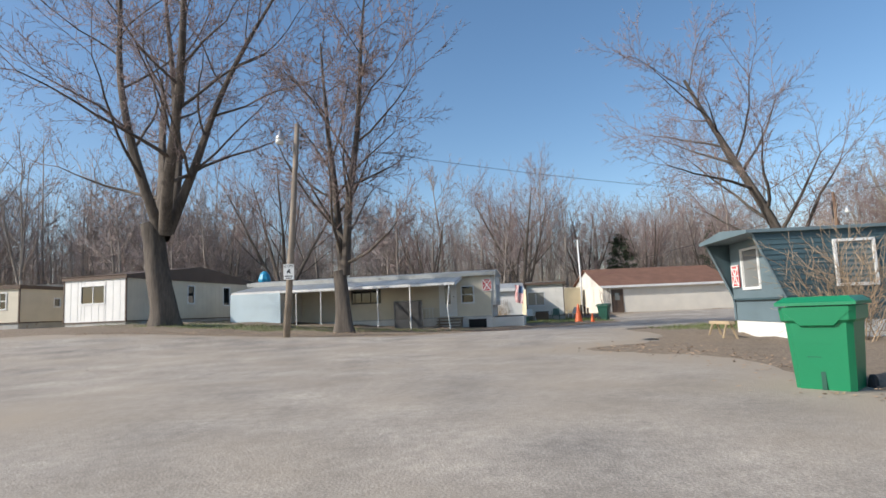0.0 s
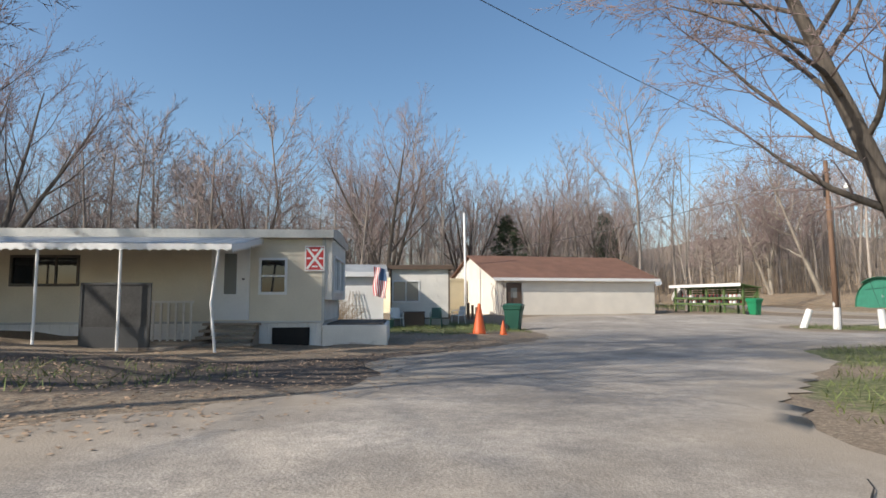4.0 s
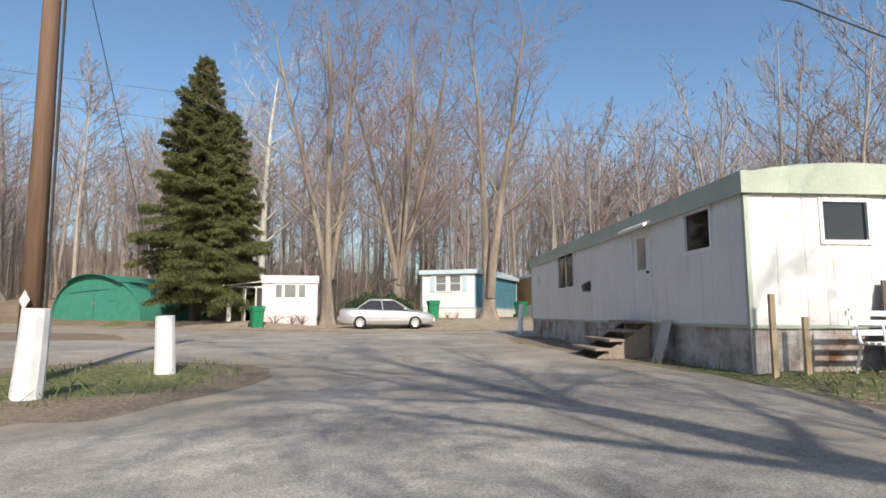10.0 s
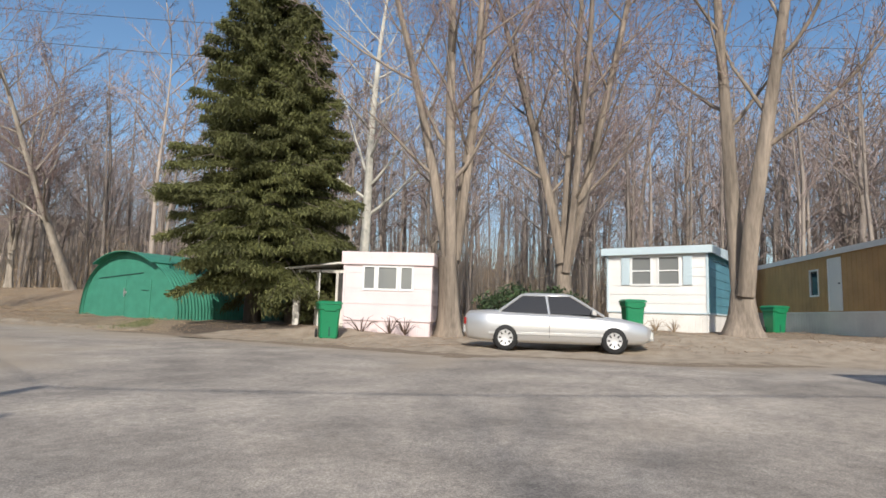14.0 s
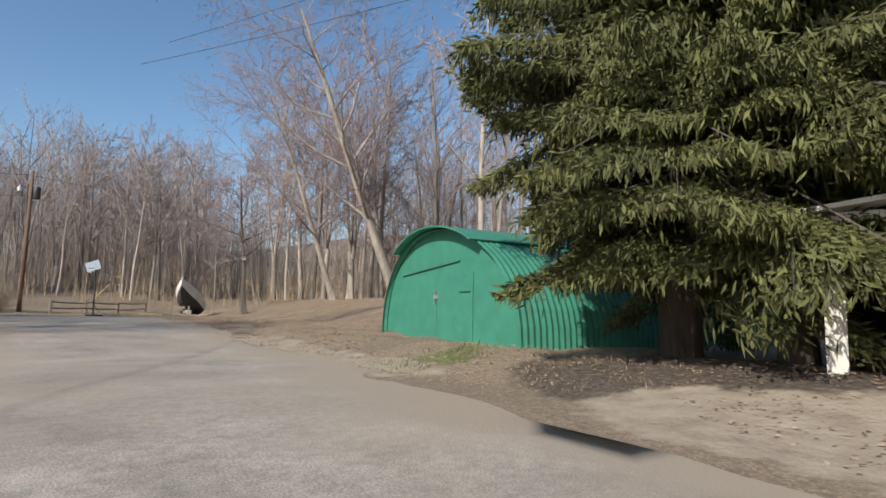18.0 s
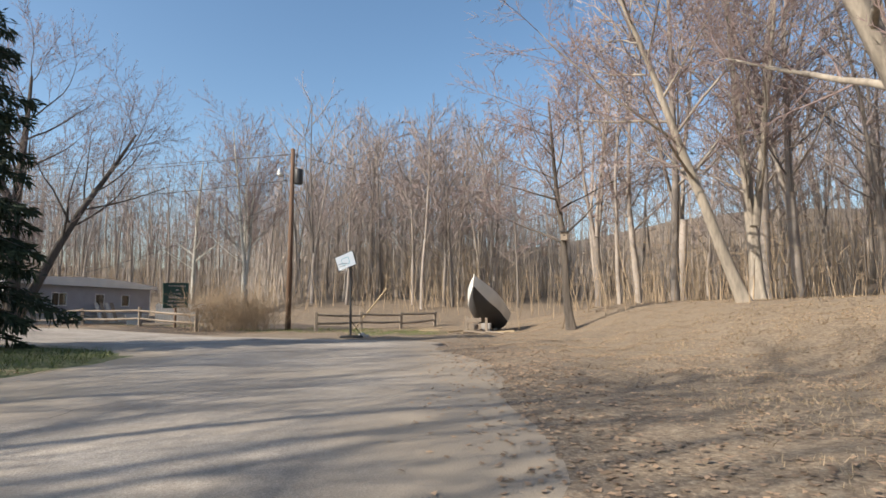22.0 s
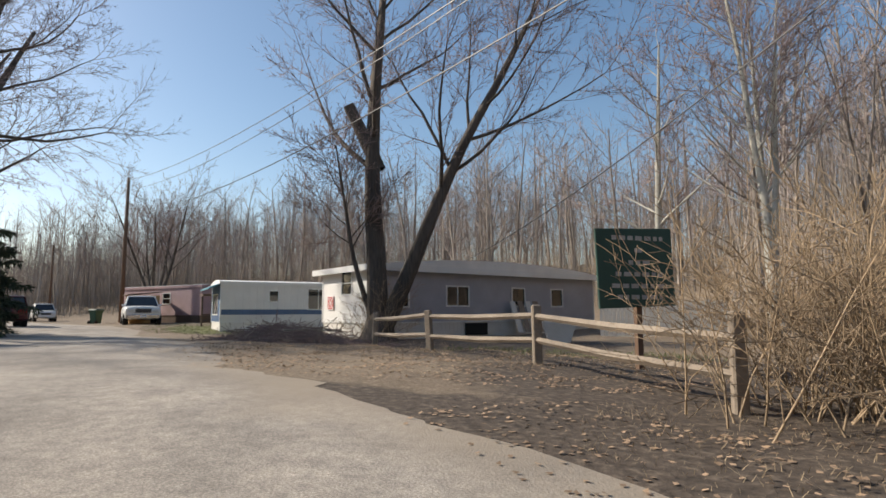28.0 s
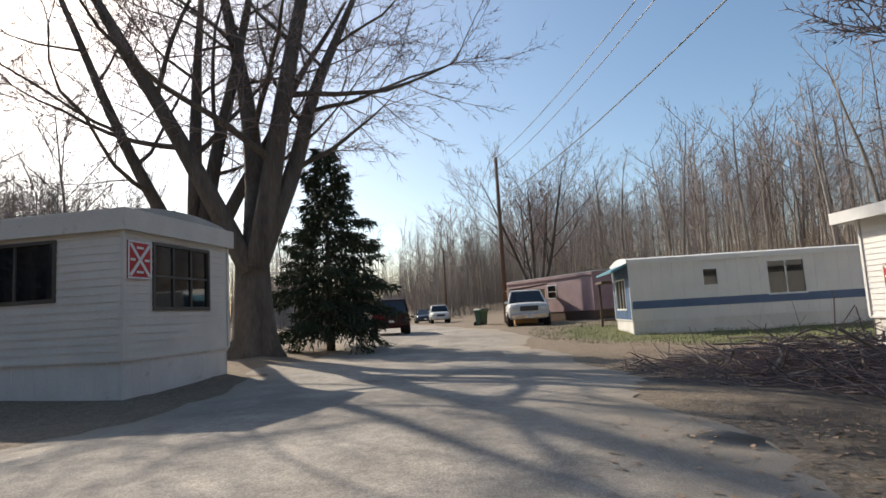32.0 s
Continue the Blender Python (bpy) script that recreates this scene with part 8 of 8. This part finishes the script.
for x in (-0.3, 0.3):
    for y in (-0.18, 0.18):
        part("leg", Geo().tube([(x, y * 0.2, 0.4), (x * 1.1, y, 0)], 0.025, 4), WOOD_PALE, sh)


# ---- round the white trailer beyond the fence ----
def vac_clutter():
    side = VAC.matrix_basis @ pose(4.5, 0, 0, 0, 0, 90)
    for k in range(4):
        pn = thing("leaning_pallet", side @ pose(7.0 + 0.4 * k, -0.5 - 0.1 * k, 0.0), "weathered pale board leaning against the trailer side", "board", "leaning boards")
        part("board", Geo().add([(0, -0.35, 0), (0.32, -0.35, 0), (0.32, 0.2, 1.4), (0, 0.2, 1.4), (0, -0.39, 0), (0.32, -0.39, 0), (0.32, 0.16, 1.4), (0, 0.16, 1.4)], [(0, 3, 2, 1), (4, 5, 6, 7), (0, 1, 5, 4), (3, 7, 6, 2), (0, 4, 7, 3), (1, 2, 6, 5)]), WOOD_GREY if k % 2 else WHITE_OLD, pn)
    cs = thing("crawl_space_panel", side @ pose(4.6, -0.03, -0.15), "near-black sheet painting the shade of an opening under the trailer", "opening")
    # dark sheet before the uncut skirting, shade painted as colour
    part("shade_sheet", Geo().box(0, 1.3, -0.006, 0.02, 0.05, 0.58), DARK, cs)
    fx = thing("white_board_fence", pose(29.2, 104.5, G(29.2, 104.5), 0, 0, 18), "white upright-board fence panel behind the lawn", "fence")
    for k in range(30):
        part("board", Geo().box(0.16 * k, 0.16 * k + 0.145, -0.012, 0.012, -0.1, 1.45 + 0.04 * math.sin(k * 2.1)), WHITE_OLD, fx)
    for z in (0.4, 1.1):
        part("rail", Geo().box(0, 4.8, 0.013, 0.06, z, z + 0.09), WOOD_GREY, fx)
    pt = thing("white_planter_box", pose(29.6, 99.4, G(29.6, 99.4), 0, 0, 30), "splayed white box standing on the lawn", "planter")
    part("box", Geo().loft([[(-0.3, -0.3, 0), (0.3, -0.3, 0), (0.3, 0.3, 0), (-0.3, 0.3, 0)], [(-0.55, -0.4, 0.75), (0.55, -0.4, 0.75), (0.55, 0.4, 0.75), (-0.55, 0.4, 0.75)]], True, True), WHITE_OLD, pt)
    lg = thing("fallen_pole", pose(44.4, 89.4, G(44.4, 89.4) + 0.9, 0, 48, 150), "pale broken sapling leaning over the fence", "branch")
    part("stem", Geo().tube([(-1.6, 0, 0), (0, 0.02, 0), (1.6, 0, 0)], [0.05, 0.045, 0.03], 6), WOOD_PALE, lg)
    # the brush pile
    rg = random.Random(77)
    top = thing("brush_pile", on(21.87, 94.41), "heap of cut bare branches beside the drive", "brush pile")
    V = []
    for _ in range(2300):
        bx_, by_ = max(-4.2, min(4.2, rg.gauss(0, 2.4))), max(-1.5, min(1.7, rg.gauss(0.2, 0.95)))
        by_ -= 0.2 * bx_
        hz = max(0.03, 0.6 * math.exp(-(bx_ / 3.2) ** 2 - ((by_ + 0.2 * bx_) / 1.1) ** 2) * rg.uniform(0.1, 1.15))
        d = Vector((rg.gauss(0, 1), rg.gauss(0, 0.7), rg.gauss(0, 0.28))).normalized()
        ln, r = rg.uniform(0.3, 1.5), rg.uniform(0.003, 0.011)
        p = Vector((bx_, by_, hz))
        V.append((0, [p - d * ln * 0.5, p + Vector((rg.gauss(0, 0.05), rg.gauss(0, 0.05), 0.02)), p + d * ln * 0.5], [r, r * 0.8, r * 0.3]))
    for k in range(60):                                  # the thicker boughs on top of the heap
        bx_, by_ = rg.uniform(-3.5, 3.5), rg.uniform(-0.9, 1.1)
        d = Vector((rg.gauss(0, 1), rg.gauss(0, 0.6), rg.gauss(0, 0.12))).normalized()
        p, ln, r = Vector((bx_, by_ - 0.2 * bx_, rg.uniform(0.15, 0.5))), rg.uniform(0.8, 2.2), rg.uniform(0.012, 0.024)
        part("branch", Geo().tube([tuple(p - d * ln * 0.5), tuple(p + Vector((0, rg.gauss(0, 0.06), 0.03))), tuple(p + d * ln * 0.5)], [r, r * 0.8, r * 0.35], 5), BARK_MID if k % 3 else BARK_PALE, top)
    tagged(part("brushwood", array_mesh("brushwood", *chain_arrays(V, 0, 0, [4]), TWIG, False), None, top), kind="stuff")


vac_clutter()
yb = thing("garden_shed", along((-8.51, 104.38), (-6.42, 103.65), z=0.74), "small yellow-brown wooden shed behind the pickup", "shed")
part("wall_panel", Geo().box(0, 2.4, 0, 2.0, -0.1, 2.1), TAN_WOOD, yb)
part("roof", Geo().add([(-0.15, -0.2, 2.1), (2.55, -0.2, 2.1), (2.55, 2.2, 2.35), (-0.15, 2.2, 2.35), (-0.15, -0.2, 2.16), (2.55, -0.2, 2.16), (2.55, 2.2, 2.41), (-0.15, 2.2, 2.41)], [(0, 3, 2, 1), (4, 5, 6, 7), (0, 1, 5, 4), (3, 7, 6, 2), (0, 4, 7, 3), (1, 2, 6, 5)]), BROWN, yb)
part("door", Geo().bevel_box(0.7, 1.5, -0.03, -0.002, 0.05, 1.85, 0.01), TAN_WOOD, yb)


def stripe_trim():
    b = STRIPE.matrix_basis
    band = thing("blue_band", b @ pose(0, -0.02, 1.02), "dark blue painted band along the white trailer side", "trim")
    part("strip", Geo().box(0.0, 13.2, -0.008, 0.0, 0, 0.3), BLUE_TRIM, band)
    aw = thing("blue_awning", b @ pose(-0.55, -0.1, 2.62), "faded blue metal awning over the trailer end window", "awning")
    part("hood", Geo().add([(0.5, 0, 0.2), (0.5, 3.4, 0.2), (-0.15, 3.4, -0.08), (-0.15, 0, -0.08), (0.5, 0, 0.14), (0.5, 3.4, 0.14), (-0.15, 3.4, -0.16), (-0.15, 0, -0.16)], [(0, 3, 2, 1), (4, 5, 6, 7), (0, 4, 7, 3), (1, 2, 6, 5), (3, 7, 6, 2)]), TEAL_TRIM, aw)
    pr = thing("wooden_porch", b @ pose(-0.2, 3.4, 0), "dark wooden porch with posts beside the trailer", "porch")
    part("roof", Geo().box(-0.3, 2.6, -0.1, 1.6, 2.2, 2.3), BROWN, pr)
    for x in (-0.2, 2.4):
        part("post", Geo().box(x, x + 0.1, 1.4, 1.5, -0.1, 2.2), BROWN, pr)
    for z in (0.5, 0.75, 1.0):
        part("rail", Geo().box(-0.2, 2.5, 1.42, 1.47, z, z + 0.07), BROWN, pr)


stripe_trim()
# ---- ground cover and cracks ----
EDGES = [(46.0, 63.0, 1.6, 8), (46.2, 72.0, 1.5, 5), (38.6, 61, 1.3, 8), (30, 88.6, 6, 1.2), (-4.5, 19.2, 7, 1.2), (4.6, 9, 1.5, 4), (24, 26.6, 6, 0.9)]


def ground_cover():
    gen = np.random.default_rng(99)

    def scatter(spots, per_area, name, label, category, material, hmin, hmax, w, flat=False):
        xy = []
        for cx, cy, rx, ry in spots:
            n = int(rx * ry * 3.14 * per_area)
            a, r = gen.uniform(0, 6.28, n), np.sqrt(gen.random(n)) * 1.15
            xy.append(np.stack([cx + rx * r * np.cos(a), cy + ry * r * np.sin(a)], -1))
        xy = np.concatenate(xy)
        edge = road_dist(xy[:, 0], xy[:, 1])
        xy = xy[edge > (-1.3 * gen.random(len(xy)) ** 3 if flat else 0.15)]
        x, y = xy.T
        n = len(x)
        d = road_dist(x, y)
        z, t = np.where(d < 0.05, np.maximum(road_z(x, y, d), ground_z(x, y)), ground_z(x, y)), gen.uniform(0, 6.28, n)
        dx, dy = w * np.cos(t), w * np.sin(t)
        up = lambda lo, hi: z + gen.uniform(lo, hi, n)
        if flat:
            c = [(x - dx, y - dy, up(0.004, 0.018)), (x + dy * 0.7, y - dx * 0.7, up(0.004, 0.022)), (x + dx, y + dy, up(0.004, 0.022)), (x - dy * 0.7, y + dx * 0.7, up(0.004, 0.016))]
        else:
            h = gen.uniform(hmin, hmax, n)
            lx, ly = gen.normal(0, 0.8, n) * h, gen.normal(0, 0.8, n) * h
            c = [(x - dx, y - dy, z - 0.01), (x + dx, y + dy, z - 0.01), (x + lx + dx * 0.3, y + ly + dy * 0.3, z + h), (x + lx - dx * 0.3, y + ly - dy * 0.3, z + h * 0.97)]
        V = np.stack([np.stack(q, -1) for q in c], 1).reshape(-1, 3)
        ob = new(name, array_mesh(name, V, np.arange(4 * n).reshape(-1, 4), material, False))
        tagged(ob, label, category, kind="stuff")

    scatter(GRASSY, 65, "grass", "thin green spring grass in tufts", "grass", GRASS, 0.04, 0.13, 0.008)
    scatter(LEAFY + EDGES, 75, "leaf_litter", "scattered brown fallen leaves", "leaves", LEAF_LITTER, 0, 0, 0.03, True)
    scatter([(52, 66, 4, 9), (53, 78, 5, 8), (47.5, 58.8, 1.5, 2), (49, 88, 4, 4), (46.6, 50.8, 1.5, 3), (50, 62, 3, 4), (31, 91.5, 5, 2.5), (26, 90.5, 4, 1.5), (40, 86.5, 4, 2.5), (46, 84, 3, 4)], 150, "dry_grass", "straw-coloured dry grass on the bank", "grass", DRY_GRASS, 0.02, 0.06, 0.003)


ground_cover()


def cracks():
    rg = random.Random(17)
    V, F = [], []
    lines = [((-8.81, 11.79), (-2.19, 9.06)), ((-2.19, 9.06), (6.91, 12.24)), ((-13.74, 9.2), (-5.21, 6.61)), ((-4.91, 14.51), (-0.56, 16.41)), ((2.82, 13.95), (9.8, 22.41)), ((14.83, 30.42), (25.34, 36.53)), ((30.29, 41.99), (20.58, 46.28)),
             ((41.34, 65.35), (45.4, 70.45)), ((34.9, 80.62), (27.27, 85.07)), ((26.23, 90.74), (17.46, 93.57)), ((21.25, 94.92), (8.43, 94.64)), ((10.36, 96.6), (-2.8, 97.84)), ((6.84, 19.24), (3.63, 27.4)), ((10.8, 33.86), (16.79, 39.38))]
    for (ax, ay), (bx2, by2) in lines:
        n = int(math.hypot(bx2 - ax, by2 - ay) / 0.18)
        ox = oy = 0.0
        prev = None
        for k in range(n + 1):
            f = k / n
            ox, oy = ox * 0.92 + rg.gauss(0, 0.055), oy * 0.92 + rg.gauss(0, 0.055)
            x, y = ax + (bx2 - ax) * f + ox, ay + (by2 - ay) * f + oy
            w = 0.002 + 0.005 * rg.random() ** 2
            dx, dy = -(by2 - ay), bx2 - ax
            l = math.hypot(dx, dy)
            z = G(x, y) + 0.012 + 0.025 + 0.012 * math.sin(0.9 * x) * math.sin(0.7 * y) + 0.006
            cur = (len(V), len(V) + 1)
            V += [(x + dx / l * w, y + dy / l * w, z), (x - dx / l * w, y - dy / l * w, z)]
            if prev:
                F.append((prev[0], prev[1], cur[1], cur[0]))
            prev = cur if road_dist(np.array(x), np.array(y)) < -0.6 else None
    tagged(new("road_cracks", array_mesh("road_cracks", np.array(V), np.array(F), DARK, False)), "thin dark wandering cracks in the asphalt", "cracks", kind="stuff")


cracks()
